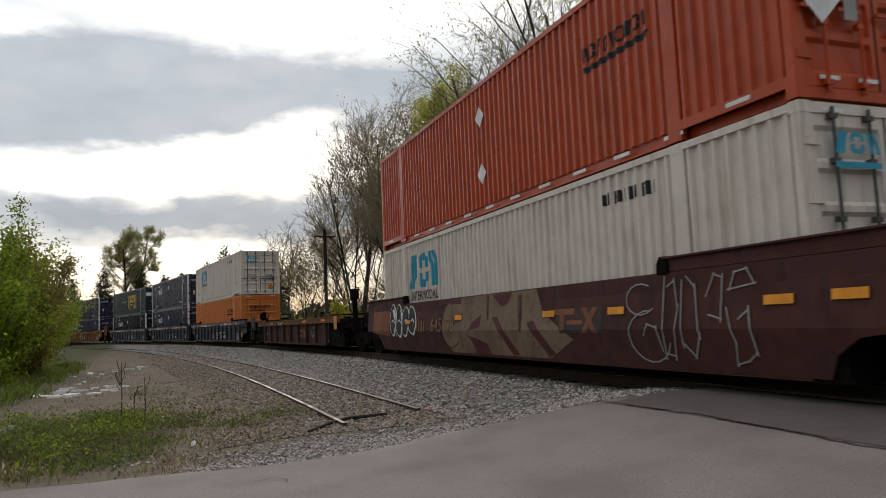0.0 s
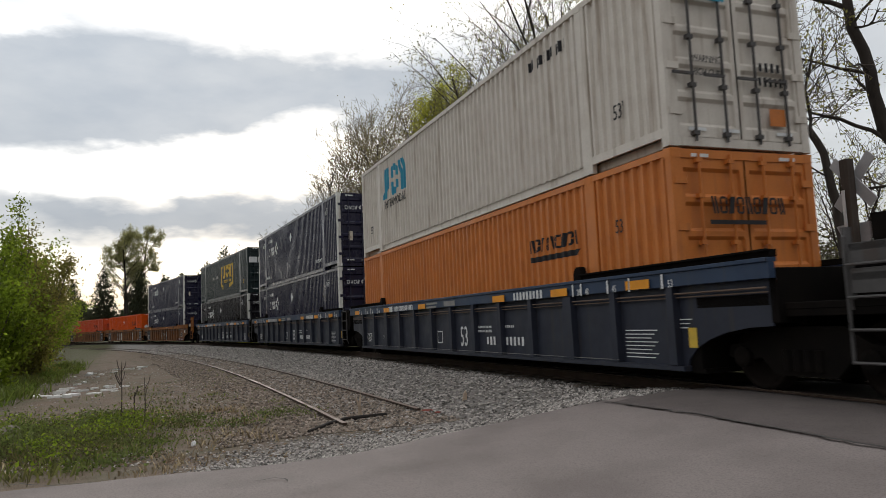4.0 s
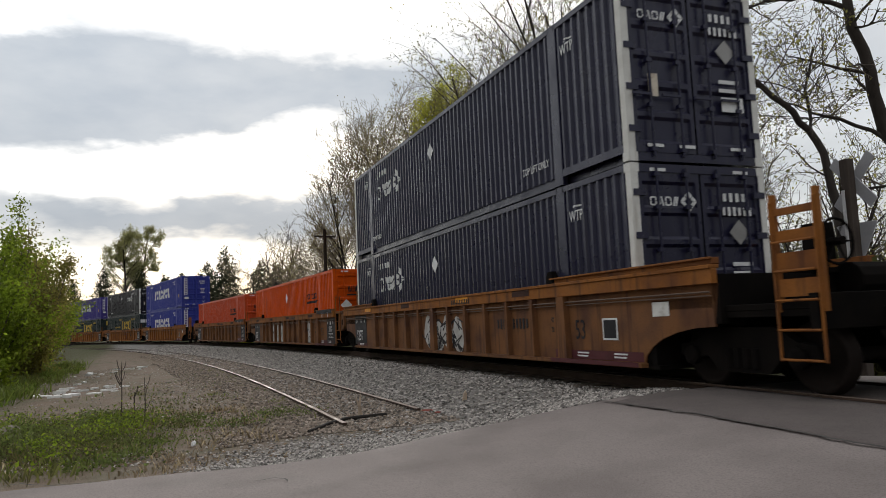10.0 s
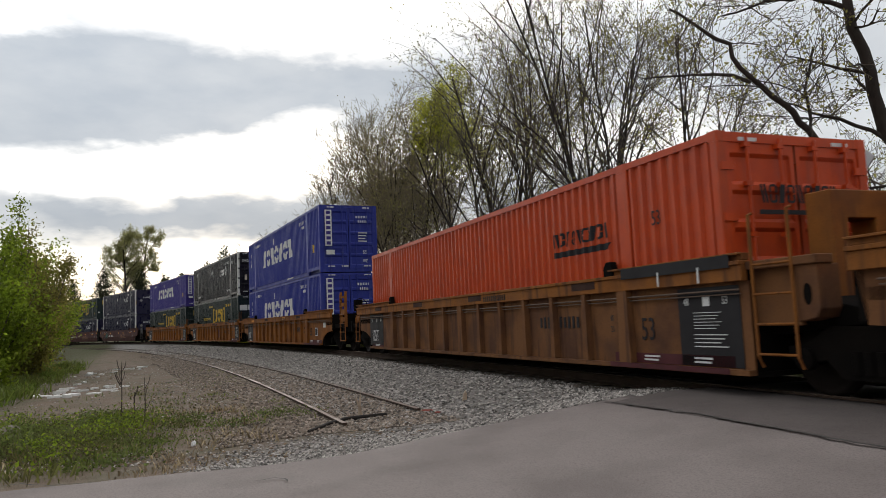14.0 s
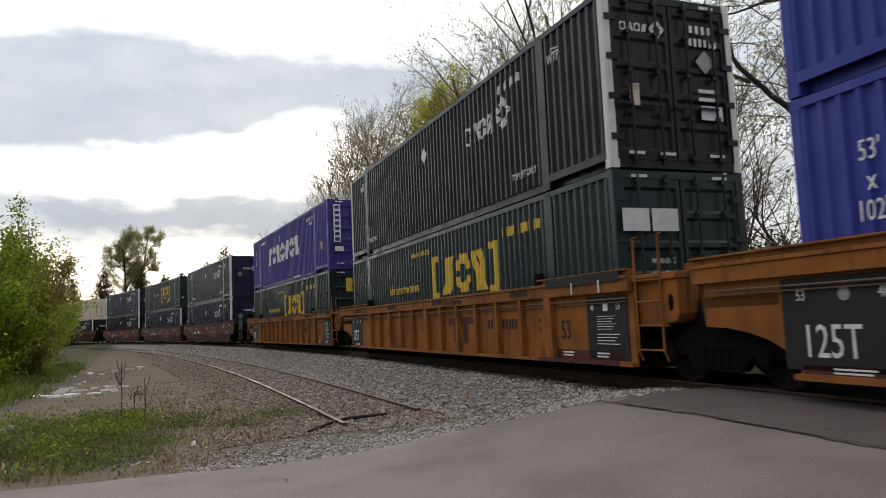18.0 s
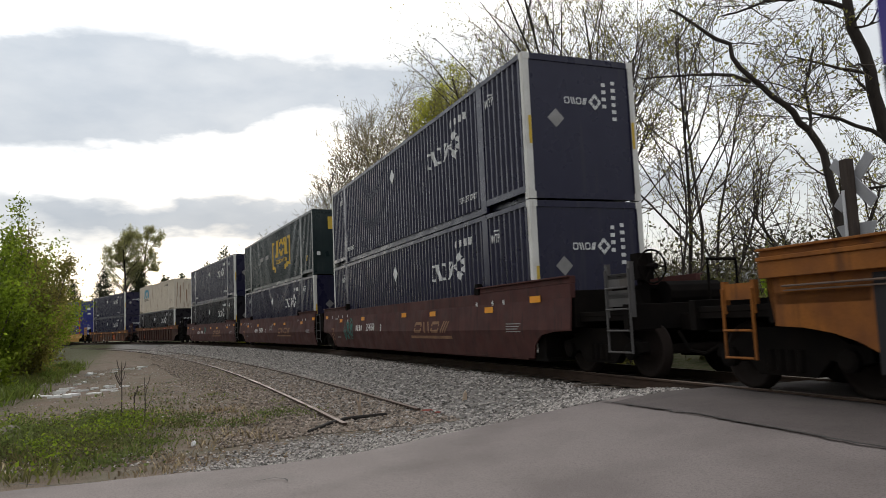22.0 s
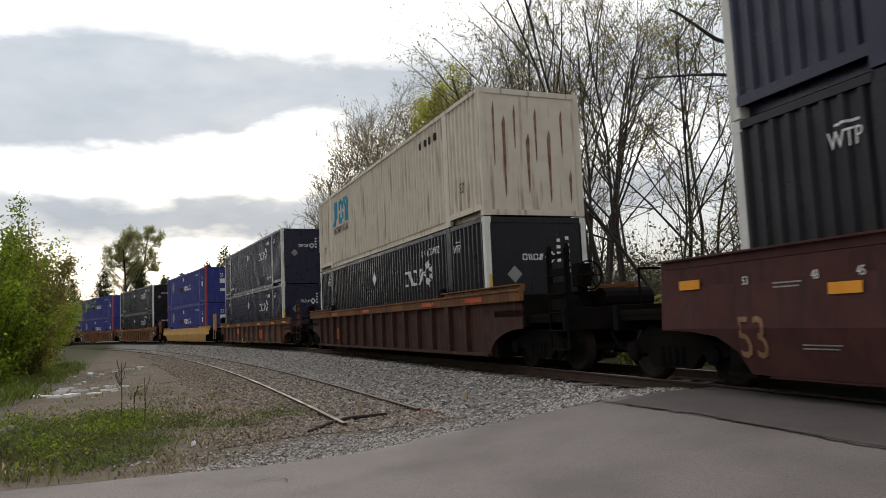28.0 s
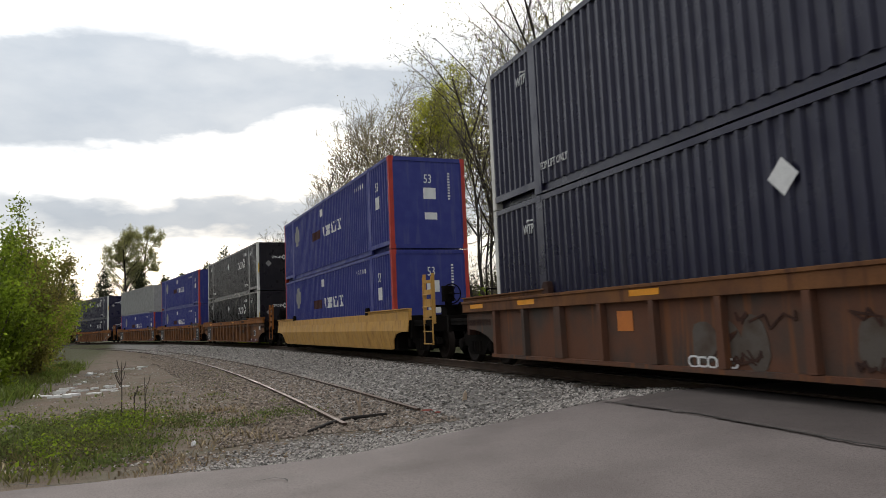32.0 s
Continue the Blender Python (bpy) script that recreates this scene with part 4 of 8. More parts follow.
# ---- containers ----
def container(mat, label, end="door", post=None, group="containers", dressing=None, post_label=""):
    top = empty("shipping_container", label, "container", group)
    part("side_panel", side_mesh(mat), top)
    o = part("side_panel", side_mesh(mat), top)
    o.matrix_basis = pose(0, 0, 0, 0, 0, 180)
    for mesh in (rail_mesh(mat), sill_mesh(mat)):
        part(mesh.name.split(".")[0], mesh, top)
        o = part(mesh.name.split(".")[0], mesh, top)
        o.matrix_basis = pose(0, 0, 0, 0, 0, 180)
    part("roof", roof_mesh(mat), top)
    for x in (-POST_X, POST_X):
        for r in (0, 180):
            o = part("lift_post", post40_mesh(mat), top)
            o.matrix_basis = pose(x, 0, 0, 0, 0, r)
    pm = post or mat
    for k, (sx, sy) in enumerate(((1, 1), (1, -1), (-1, 1), (-1, -1))):
        o = part("corner_post", corner_mesh(pm), top, post_label)
        o.matrix_basis = Matrix.Diagonal((sx, sy, 1, 1))
    if end == "door":
        part("door", door_mesh(mat, 1), top)
        part("door", door_mesh(mat, -1), top)
        for y in (HW - 0.14, 0.14 - HW):
            for z in (0.45, 1.1, 1.75, 2.4):
                part("hinge", hinge_mesh(mat), top).matrix_basis = pose(0, y, z)
        for y in (0.85, 0.3, -0.3, -0.85):
            o = part("lock_bar", bar_mesh(mat if mat is not M_WHITE else M_LOCK), top, "steel locking bar")
            o.matrix_basis = pose(0, y, 0)
        stuff(paint_flat("reflector", [rect(-0.8, 0, 0.3, 0.05), rect(0.8, 0, 0.3, 0.05), rect(-0.8, -2.55, 0.3, 0.05), rect(-0.2, -2.55, 0.3, 0.05), rect(0.8, -2.55, 0.3, 0.05)],
                   M_MARK, top, end_pose(-HL - 0.003, 0, CONT_H - 0.09)))
    else:
        part("end_wall", end_mesh(mat, end), top)
    part("end_frame", header_mesh(mat), top)
    part("end_frame", header_mesh(mat), top).matrix_basis = pose(0, 0, 0, 0, 0, 180)
    o = part("end_wall", end_mesh(mat, "ribbed"), top)
    o.matrix_basis = pose(0, 0, 0, 0, 0, 180)
    if dressing:
        dressing(top)
    return top


def stuff(ob):
    """Marks a row of tiny painted bars as one joined part."""
    return tagged(ob, kind="stuff")


def dress_navy_box(end="door", u=-5.2, plac=-0.3, code=""):
    def go(top):
        paint_on_side("brand_mark", block_word(u + 0.78, 1.87, 4, 1.5, 0.42, 0.04, 0.2) + diamond_ring(u + 1.95, 1.93, 0.39), M_MARK, top, "faded white brand mark")
        if code:
            stuff(paint_on_side("number", bars(u + 1.75, 2.45, 0.42, 0.17, 4), M_MARK, top))
            lettering(code, 0.26, M_MARK, top, side_pose(u + 2.5, HW - 0.004, 2.45) @ Matrix.Diagonal((1.25, 1, 1, 1)), "white container number")
        else:
            stuff(paint_on_side("number", bars(u + 2.2 if u > 0 else u + 0.35, 2.45, 1.15, 0.17, 9), M_MARK, top))
        paint_flat("placard", [diamond(plac, 2.1, 0.22)], M_MARK, top, side_pose(0, HW - 0.008, 0), "white diamond placard")
        for k in (5.2, -5.4):
            lettering("TOP LIFT ONLY", 0.2, M_MARK, top, side_pose(k, HW - 0.004, 0.48))
        for k in (6.5, -6.5):
            lettering("WTP", 0.27, M_MARK, top, side_pose(k, HW - 0.004, 2.32))
            paint_on_side("number", [rect(k, 2.5, 0.32, 0.03)], M_MARK, top)
        if end == "door":
            paint_flat("brand_mark", block_word(-0.72, 0, 4, 0.55, 0.14, 0, 0.2) + diamond_ring(-0.27, 0, 0.17), M_MARK, top, end_pose(-HL - 0.012, 0, 2.32), "white brand mark")
            stuff(paint_flat("number", bars(0.62, 0, 0.5, 0.14, 4) + bars(0.66, -0.22, 0.62, 0.14, 6) + lines(0.7, -1.05, 0.4, 2, 0.06, 0.14), M_MARK, top, end_pose(-HL - 0.012, 0, 2.4)))
            paint_flat("sticker", [rect(0.75, 0, 0.44, 0.24)], M_MARK, top, end_pose(-HL - 0.014, 0, 0.98), "white sticker")
            paint_flat("sticker", [rect(-0.78, 0, 0.18, 0.36)], M_CREAM, top, end_pose(-HL - 0.014, 0, 1.2), "cream sticker")
            paint_flat("placard", [diamond(0.68, 0, 0.2)], M_GALV, top, end_pose(-HL - 0.014, 0, 1.85), "grey diamond placard")
        else:
            paint_flat("brand_mark", block_word(-0.12, 0, 4, 0.55, 0.14, 0, 0.2) + diamond_ring(0.33, 0, 0.17), M_MARK, top, end_pose(-HL + 0.018, 0, 2.0), "white brand mark")
            stuff(paint_flat("number", bars(0, 0, 0.6, 0.1, 4), M_MARK, top, end_pose(-HL + 0.018, 0.55, 2.15) @ pose(0, 0, 0, 0, 0, -90)))
            stuff(paint_flat("number", bars(0, 0, 0.9, 0.1, 6), M_MARK, top, end_pose(-HL + 0.018, 0.78, 2.05) @ pose(0, 0, 0, 0, 0, -90)))
            paint_flat("placard", [diamond(-0.6, 0, 0.19)], M_GALV if u > 0 and plac > -0.35 else M_AMBER, top, end_pose(-HL + 0.018, 0, 1.62), "diamond placard")
            for w in (-1.2, 1.2):
                paint_flat("stripe", [rect(0, 0, 0.06, 0.55)], M_YELLOW, top, end_pose(-HL - 0.006, w, 1.35), "yellow stripe on the corner post")
    return go


def dress_green_box(how=True, code=True, window=True, tall=False):
    def go(top):
        lo, hi = (1.42, 2.3) if tall else (1.3, 2.2)
        paint_on_side("brand_mark", block_word(1.95, (lo + hi) / 2, 3, 2.75, hi - lo, 0.0, 0.3), M_YELLOW, top, "faded yellow brand mark")
        b0 = 0.85 if tall else 1.22
        m, h = (b0 + 2.3) / 2, 2.3 - b0
        for k, q in ((0.05, 1), (3.68, -1)):
            paint_on_side("bracket", [rect(k, m, 0.2, h), rect(k + q * 0.18, 2.22, 0.2, 0.15), rect(k + q * 0.18, b0 + 0.08, 0.2, 0.15)], M_YELLOW, top)
        if tall:
            paint_on_side("small_mark", block_word(1.95, 1.18, 9, 2.3, 0.2), M_YELLOW, top)
            for u, z in ((0.55, 0.8), (2.7, 0.82), (3.15, 0.9)):
                paint_on_side("dot_mark", [rect(u, z, 0.26, 0.26)], M_YELLOW, top)
            stuff(paint_on_side("slogan_trace", bars(-2.2, 1.65, 3.0, 0.22, 15), M_GREYBOX, top))
        if how:
            lettering("how tomorrow moves", 0.40, M_YELLOW, top, side_pose(-2.4, HW - 0.004, 1.6), "yellow slogan")
            lettering("WARNING  HIGH CUBE", 0.19, M_YELLOW, top, side_pose(-0.9, HW - 0.004, 2.46))
        if code:
            stuff(paint_on_side("number", bars(4.85, 2.4, 1.65, 0.2, 10), M_YELLOW, top))
        lettering("53'", 0.34, M_YELLOW, top, side_pose(7.0, HW - 0.004, 0.8))
        if window:
            paint_flat("sticker", [rect(-0.95, 0, 0.5, 0.36), rect(-0.4, 0, 0.5, 0.36)], M_MARK, top, end_pose(-HL - 0.06, 0, 2.1), "white stickers on the doors")
            lettering("WARNING", 0.13, M_MARK, top, end_pose(-HL - 0.014, -0.45, 1.45))
            lettering("HIGH CUBE", 0.13, M_MARK, top, end_pose(-HL - 0.014, -0.45, 1.25))
        else:
            paint_flat("brand_panel", [rect(0, 0, 1.0, 0.56)], M_YELLOW, top, end_pose(-HL - 0.014, -0.1, 2.3), "yellow brand panel")
            paint_flat("sticker", [rect(0.3, -1.5, 0.5, 0.24), rect(-1.05, -1.42, 0.16, 0.16)], M_MARK, top, end_pose(-HL - 0.014, 0, 2.35))
    return go


def dress_white_box(end="door"):
    def go(top):
        paint_on_side("brand_mark", block_word(-4.45, 2.04, 3, 2.4, 0.92, 0.05, 0.3), M_CYAN, top, "blue brand mark")
        lettering("INTERMODAL", 0.36, M_INK, top, side_pose(-4.4, HW - 0.004, 1.36) @ Matrix.Diagonal((1.3, 1, 1, 1)), "black lettering")
        stuff(paint_on_side("number", bars(4.85, 2.44, 1.4, 0.2, 10), M_INK, top))
        for k in (6.95, -6.95):
            lettering("53'", 0.34, M_INK, top, side_pose(k, HW - 0.004, 0.79))
        if end == "door":
            paint_flat("brand_mark", block_word(-0.55, 0.05, 3, 0.72, 0.24) + [rect(-0.55, -0.2, 0.7, 0.07)], M_CYAN, top, end_pose(-HL - 0.06, 0, 2.38), "blue brand mark")
            lettering("WARNING", 0.15, M_INK, top, end_pose(-HL - 0.012, -0.55, 1.28))
            lettering("HIGH CUBE", 0.15, M_INK, top, end_pose(-HL - 0.012, -0.55, 1.08))
            stuff(paint_flat("number", bars(0.6, 0, 0.45, 0.14, 4) + bars(0.65, -0.22, 0.6, 0.14, 6), M_INK, top, end_pose(-HL - 0.012, 0, 1.25)))
            paint_flat("sticker", [rect(0.68, 0, 0.3, 0.26)], M_AMBER, top, end_pose(-HL - 0.014, 0, 0.5), "amber sticker")
        else:
            # long rust runs down the bare end
            for w, z0, z1, b in ((-0.95, 1.1, 2.6, 0.03), (-0.7, 0.4, 2.3, 0.045), (-0.42, 1.5, 2.55, 0.03), (-0.1, 0.5, 1.9, 0.05), (0.12, 1.2, 2.5, 0.035), (0.45, 0.3, 2.0, 0.05), (0.8, 1.4, 2.5, 0.035), (0.98, 0.3, 1.1, 0.04)):
                paint_flat("rust_run", [[(w - b * 0.4, z0), (w + b * 0.3, z0 + 0.1), (w + b, z1 - 0.15), (w + b * 0.4, z1), (w - b, z1 - 0.2)]], M_RUSTRUN, top, end_pose(-HL + 0.018, 0, 0), "brown rust run")
    return go


def dress_blue_box(top):
    paint_on_side("brand_mark", block_word(-0.32, 1.6, 7, 7.0, 0.92, 0.0, 0.32), M_MARK, top, "bold white brand mark")
    stuff(paint_on_side("web_line", bars(-5.15, 2.55, 1.8, 0.16, 14), M_MARK, top))
    stuff(paint_on_side("number", bars(5.15, 2.5, 1.3, 0.15, 11) + bars(5.3, 2.28, 0.5, 0.13, 4), M_MARK, top))
    for words, zz in (("53'", 2.15), ("x", 1.85), ("102\"", 1.55)):
        lettering(words, 0.3, M_MARK, top, side_pose(-7.15, HW - 0.004, zz))
    paint_on_side("sticker", [rect(6.9, 1.12, 0.22, 0.34)], M_YELLOW, top, "yellow warning sticker")
    paint_on_side("stripe", [rect(-0.95, 2.35, 0.06, 0.32), rect(2.6, 0.12, 1.3, 0.06)], M_MARK, top)
    paint_flat("brand_strip", [rect(0, 0, 0.3, 1.55)], M_MARK, top, end_pose(-HL - 0.06, -0.92, 1.9), "white upright brand strip")
    stuff(paint_flat("strip_mark", [rect(0, 0.66 - 0.22 * i, 0.19, 0.14) for i in range(7)], M_PURPLE, top, end_pose(-HL - 0.064, -0.92, 1.9)))
    stuff(paint_flat("number", bars(0.6, 0, 0.6, 0.11, 5) + bars(0.65, -0.2, 0.5, 0.11, 5) + lines(0.62, -0.7, 0.4, 4, 0.04, 0.12), M_MARK, top, end_pose(-HL - 0.012, 0, 2.4)))
    lettering("53'", 0.24, M_MARK, top, end_pose(-HL - 0.012, 0.72, 0.85))
    lettering("102\"", 0.2, M_MARK, top, end_pose(-HL - 0.012, 0.72, 0.48))
    paint_flat("sticker", [rect(0, 0, 0.36, 0.2)], M_MARK, top, end_pose(-HL - 0.06, -0.85, 0.85), "white sticker")


def dress_deep_box(top):
    paint_on_side("brand_mark", block_word(1.1, 1.58, 9, 2.8, 0.42), M_MARK, top, "white brand mark")
    paint_on_side("brand_dot", [[(-5.2 + 0.42 * math.cos(a), 2.0 + 0.5 * math.sin(a)) for a in np.linspace(0, 2 * math.pi, 14)[:-1]]], M_GREYBOX, top, "faded pale round mark")
    paint_on_side("brand_tint", [rect(-1.4, 1.57, 1.4, 0.36)], M_BROWN, top, "faded rust-red mark")
    paint_on_side("sticker", [rect(-0.55, 2.42, 0.3, 0.3), rect(6.81, 1.6, 0.34, 0.4)], M_MARK, top)
    stuff(paint_on_side("number", bars(4.9, 2.45, 1.2, 0.16, 10), M_MARK, top))
    lettering("53", 0.42, M_MARK, top, side_pose(6.85, HW - 0.004, 2.1))
    lettering("53", 0.4, M_MARK, top, end_pose(-HL + 0.015, 0.0, 2.2))
    paint_flat("sticker", [rect(0.05, 0, 0.42, 0.36), rect(0.07, -0.72, 0.42, 0.22)], M_MARK, top, end_pose(-HL + 0.017, 0, 1.75), "white stickers")
    stuff(paint_flat("number", bars(0, 0, 0.9, 0.08, 10), M_MARK, top, end_pose(-HL + 0.017, 0.72, 2.0) @ pose(0, 0, 0, 0, 0, -90)))


def dress_orange_box(end=True, plac=None, extra=False):
    def go(top):
        paint_on_side("brand_mark", block_word(4.72, 1.97, 9, 1.75, 0.24, 0.1), M_INK, top, "black brand mark")
        paint_on_side("brand_bar", [slant(4.7, 1.72, 1.75, 0.1, 0.02)], M_INK, top)
        if plac is not None:
            paint_flat("placard", [diamond(plac, 2.1, 0.24)], M_MARK, top, side_pose(0, HW - 0.008, 0), "white diamond placard")
            paint_on_side("stripe", [rect(plac - 0.02, 2.58, 0.05, 0.3)], M_MARK, top)
        if extra:
            stuff(paint_flat("reflector", [rect(-7.2 + 1.2 * i, 0.21 if abs(-7.2 + 1.2 * i) > 6.1 else 0.1, 0.40, 0.055) for i in range(13)], M_MARK, top, side_pose(0, HW - 0.003, 0)))
            for zz in (2.14, 0.88):
                paint_flat("placard", [diamond(-0.32, zz, 0.23)], M_MARK, top, side_pose(0, HW - 0.008, 0), "white diamond placard")
            paint_flat("placard", [diamond(-0.9, 0, 0.3)], M_MARK, top, end_pose(-HL - 0.06, 0, 1.15), "white diamond placard")
            paint_flat("sticker", [rect(-0.45, 0, 0.2, 0.34)], M_GALV, top, end_pose(-HL - 0.06, 0, 1.1))
        lettering("53", 0.3, M_INK, top, side_pose(6.78, HW - 0.004, 1.97))
        if end:
            paint_flat("brand_mark", block_word(-0.05, 0, 9, 1.35, 0.24) + [rect(-0.25, -0.24, 1.0, 0.06)], M_INK, top, end_pose(-HL - 0.06, 0, 2.1), "black brand mark on the doors")
            if plac is not None:
                paint_flat("placard", [diamond(-0.78, 0, 0.24)], M_MARK, top, end_pose(-HL - 0.065, 0, 1.45), "white diamond placard")
    return go


# ---- well cars ----
WM = {}


def car_side(mat, topz, kind, hf, hr, short):
    """Side sheet with rounded cut-outs over the bogies; a short front ends upright."""
    def make():
        g = geo()
        low = 0.24

        def arc(half):
            if kind == "smooth":
                return [(half - 1.5, low), (half - 1.35, low + 0.26), (half - 1.05, low + 0.44), (half - 0.6, low + 0.5), (half, low + 0.52)]
            out = []
            for i in range(7):
                a = math.pi / 2 * i / 6
                out.append((half - 1.6 + 1.5 * (1 - math.cos(a)), low + 0.56 * math.sin(a)))
            return out
        if kind == "step":
            poly = [(6.3, topz - 0.24), (6.3, low), (-6.3, low), (-6.3, topz - 0.24)]
        else:
            poly = [(hr, topz - 0.24)] + list(reversed(arc(hr)))
            poly += [(-hf, low)] if short else [(-x, z) for x, z in arc(hf)]
            poly += [(-hf, topz - 0.24)]
        if kind == "smooth":
            for sgn in (1, -1):
                half_sheet = clip_height(poly, CREASE, sgn)
                n = len(half_sheet)
                vs = [(x, bulge(z) - 0.03, z) for x, z in half_sheet] + [(x, bulge(z), z) for x, z in half_sheet]
                add(g, vs, [(i, n + i, n + (i + 1) % n, (i + 1) % n) for i in range(n)] + [tuple(range(n)), tuple(range(2 * n - 1, n - 1, -1))])
            add_box(g, -hf + (0.1 if short else 1.75), hr - 1.75, 1.2, 1.32, low - 0.03, low + 0.05)
        else:
            add_prism(g, poly, 1.305, 1.33)
        return mesh_of("side_sheet", g, mat)
    return cached(WM, ("sheet", mat.name, topz, kind, hf, hr, short), make)


def chord_mesh(mat, topz, hf, hr, kind):
    def make():
        g = geo()
        if kind == "smooth":
            add_box(g, -hf, hr, 1.30, 1.402, topz - 0.245, topz, 0.0)
        else:
            add_box(g, -hf, hr, 1.30, 1.46, topz - 0.05, topz)
            add_box(g, -hf, hr, 1.335, 1.435, topz - 0.24, topz - 0.05)
        return mesh_of("top_chord", g, mat, bevel=0.006)
    return cached(WM, ("chord", mat.name, topz, hf, hr, kind), make)


def guide_rail_mesh(mat, topz, a, b, rise):
    """Raised bar along the top of a car's end, with a thin lip."""
    def make():
        g = geo()
        add_prism(g, [(a, topz + 0.004), (b, topz + 0.004), (b, topz + rise), (a, topz + rise)], 1.29, 1.40)
        add_prism(g, [(a, topz + rise - 0.022), (b, topz + rise - 0.022), (b, topz + rise + 0.006), (a, topz + rise + 0.006)], 1.398, 1.455)
        return mesh_of("guide_rail", g, mat, bevel=0.005)
    return cached(WM, ("guide_rail", mat.name, topz, a, b, rise), make)


def guide_mesh(mat, topz):
    def make():
        g = geo()
        add_prism(g, [(-0.12, topz - 0.02), (0.12, topz - 0.02), (0.12, topz + 0.12), (0.05, topz + 0.22), (-0.08, topz + 0.22), (-0.12, topz + 0.1)], 1.315, 1.435)
        return mesh_of("guide", g, mat, bevel=0.012)
    return cached(WM, ("guide", mat.name, topz), make)


def sill_low(mat, lf, lr):
    def make():
        g = geo()
        add_box(g, -lf, lr, 1.305, 1.43, 0.225, 0.29)
        return mesh_of("bottom_chord", g, mat)
    return cached(WM, ("low", mat.name, lf, lr), make)


def rib_mesh(mat, topz, w):
    def make():
        g = geo()
        add_prism(g, [(-w / 2, 0.30), (w / 2, 0.30), (w / 2 * 0.8, topz - 0.24), (-w / 2 * 0.8, topz - 0.24)], 1.33, 1.44)
        return mesh_of("rib", g, mat)
    return cached(WM, ("rib", mat.name, topz, w), make)


def pipe_mesh(topz, hf, hr):
    def make():
        g = geo()
        add_tube(g, [(-hf + 0.1, 1.395, topz - 0.34), (hr - 0.3, 1.395, topz - 0.34)], [0.013, 0.013], 6)
        add_tube(g, [(-hf + 0.1, 1.375, topz - 0.39), (hr - 0.3, 1.375, topz - 0.39)], [0.009, 0.009], 5)
        return mesh_of("brake_pipe", g, M_PIPE)
    return cached(WM, ("pipe", topz, hf, hr), make)


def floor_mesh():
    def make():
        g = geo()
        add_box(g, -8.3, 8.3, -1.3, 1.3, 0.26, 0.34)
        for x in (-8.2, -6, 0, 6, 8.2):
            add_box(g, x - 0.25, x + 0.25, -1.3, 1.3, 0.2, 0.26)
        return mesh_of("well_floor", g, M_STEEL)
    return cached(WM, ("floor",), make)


def bulkhead_mesh(mat, topz, half, short):
    """The end of the well and the deck over the bogie, at the +x end."""
    def make():
        g = geo()
        add_box(g, 8.10, 8.40, -1.30, 1.30, 0.24, topz - 0.1)
        e = 9.7 if short else half + 0.05
        add_prism(g, [(8.40, topz - 0.35), (e, topz - 0.62), (e, topz - 0.78), (8.40, topz - 0.9)], -1.0, 1.0)
        if not short:
            add_box(g, half - 0.12, half, -1.33, 1.33, topz - 0.75, topz - 0.12)
            for y0, y1 in ((0.9, 1.33), (-1.33, -0.9)):
                add_box(g, 8.40, half - 0.12, y0, y1, topz - 0.55, topz - 0.4)
        return mesh_of("end_frame", g, mat, bevel=0.008)
    return cached(WM, ("bulk", mat.name, topz, half, short), make)


def wheelset_mesh():
    def make():
        g = geo()
        for sy in (1, -1):
            add_lathe(g, [(sy * 0.66, 0.445), (sy * 0.69, 0.455), (sy * 0.70, 0.425), (sy * 0.80, 0.418), (sy * 0.80, 0.36), (sy * 0.76, 0.34), (sy * 0.75, 0.14), (sy * 0.80, 0.12), (sy * 0.80, 0.02)], 0, 0.42)
        add_tube(g, [(0, -1.05, 0.42), (0, 1.05, 0.42)], [0.08, 0.08], 10)
        return mesh_of("wheelset", g, M_WHEEL, True)
    return cached(WM, ("wheelset",), make)


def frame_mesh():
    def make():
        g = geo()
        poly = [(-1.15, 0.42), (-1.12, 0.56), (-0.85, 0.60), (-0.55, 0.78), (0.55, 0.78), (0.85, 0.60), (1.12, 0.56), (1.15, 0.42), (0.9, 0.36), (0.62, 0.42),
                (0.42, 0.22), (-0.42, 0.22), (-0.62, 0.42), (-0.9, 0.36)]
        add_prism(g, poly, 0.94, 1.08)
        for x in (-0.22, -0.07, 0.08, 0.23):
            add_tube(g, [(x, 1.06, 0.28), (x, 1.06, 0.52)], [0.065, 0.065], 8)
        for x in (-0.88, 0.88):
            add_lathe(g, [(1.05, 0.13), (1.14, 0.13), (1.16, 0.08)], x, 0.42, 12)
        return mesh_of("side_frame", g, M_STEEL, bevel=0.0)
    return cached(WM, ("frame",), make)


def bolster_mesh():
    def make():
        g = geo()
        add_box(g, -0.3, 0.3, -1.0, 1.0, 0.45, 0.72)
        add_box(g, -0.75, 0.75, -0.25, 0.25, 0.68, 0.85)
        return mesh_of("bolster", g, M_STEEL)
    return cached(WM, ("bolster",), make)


def bogie(parent, x):
    b = part("bogie", bolster_mesh(), parent, "greasy freight bogie with shade put into its black")
    b.matrix_basis = pose(x, 0, 0)
    for dx in (-0.88, 0.88):
        o = part("wheelset", wheelset_mesh(), b, "rusty steel wheels on an axle")
        o.matrix_basis = pose(dx, 0, 0)
    for r in (0, 180):
        o = part("side_frame", frame_mesh(), b)
        o.matrix_basis = pose(0, 0, 0, 0, 0, r)


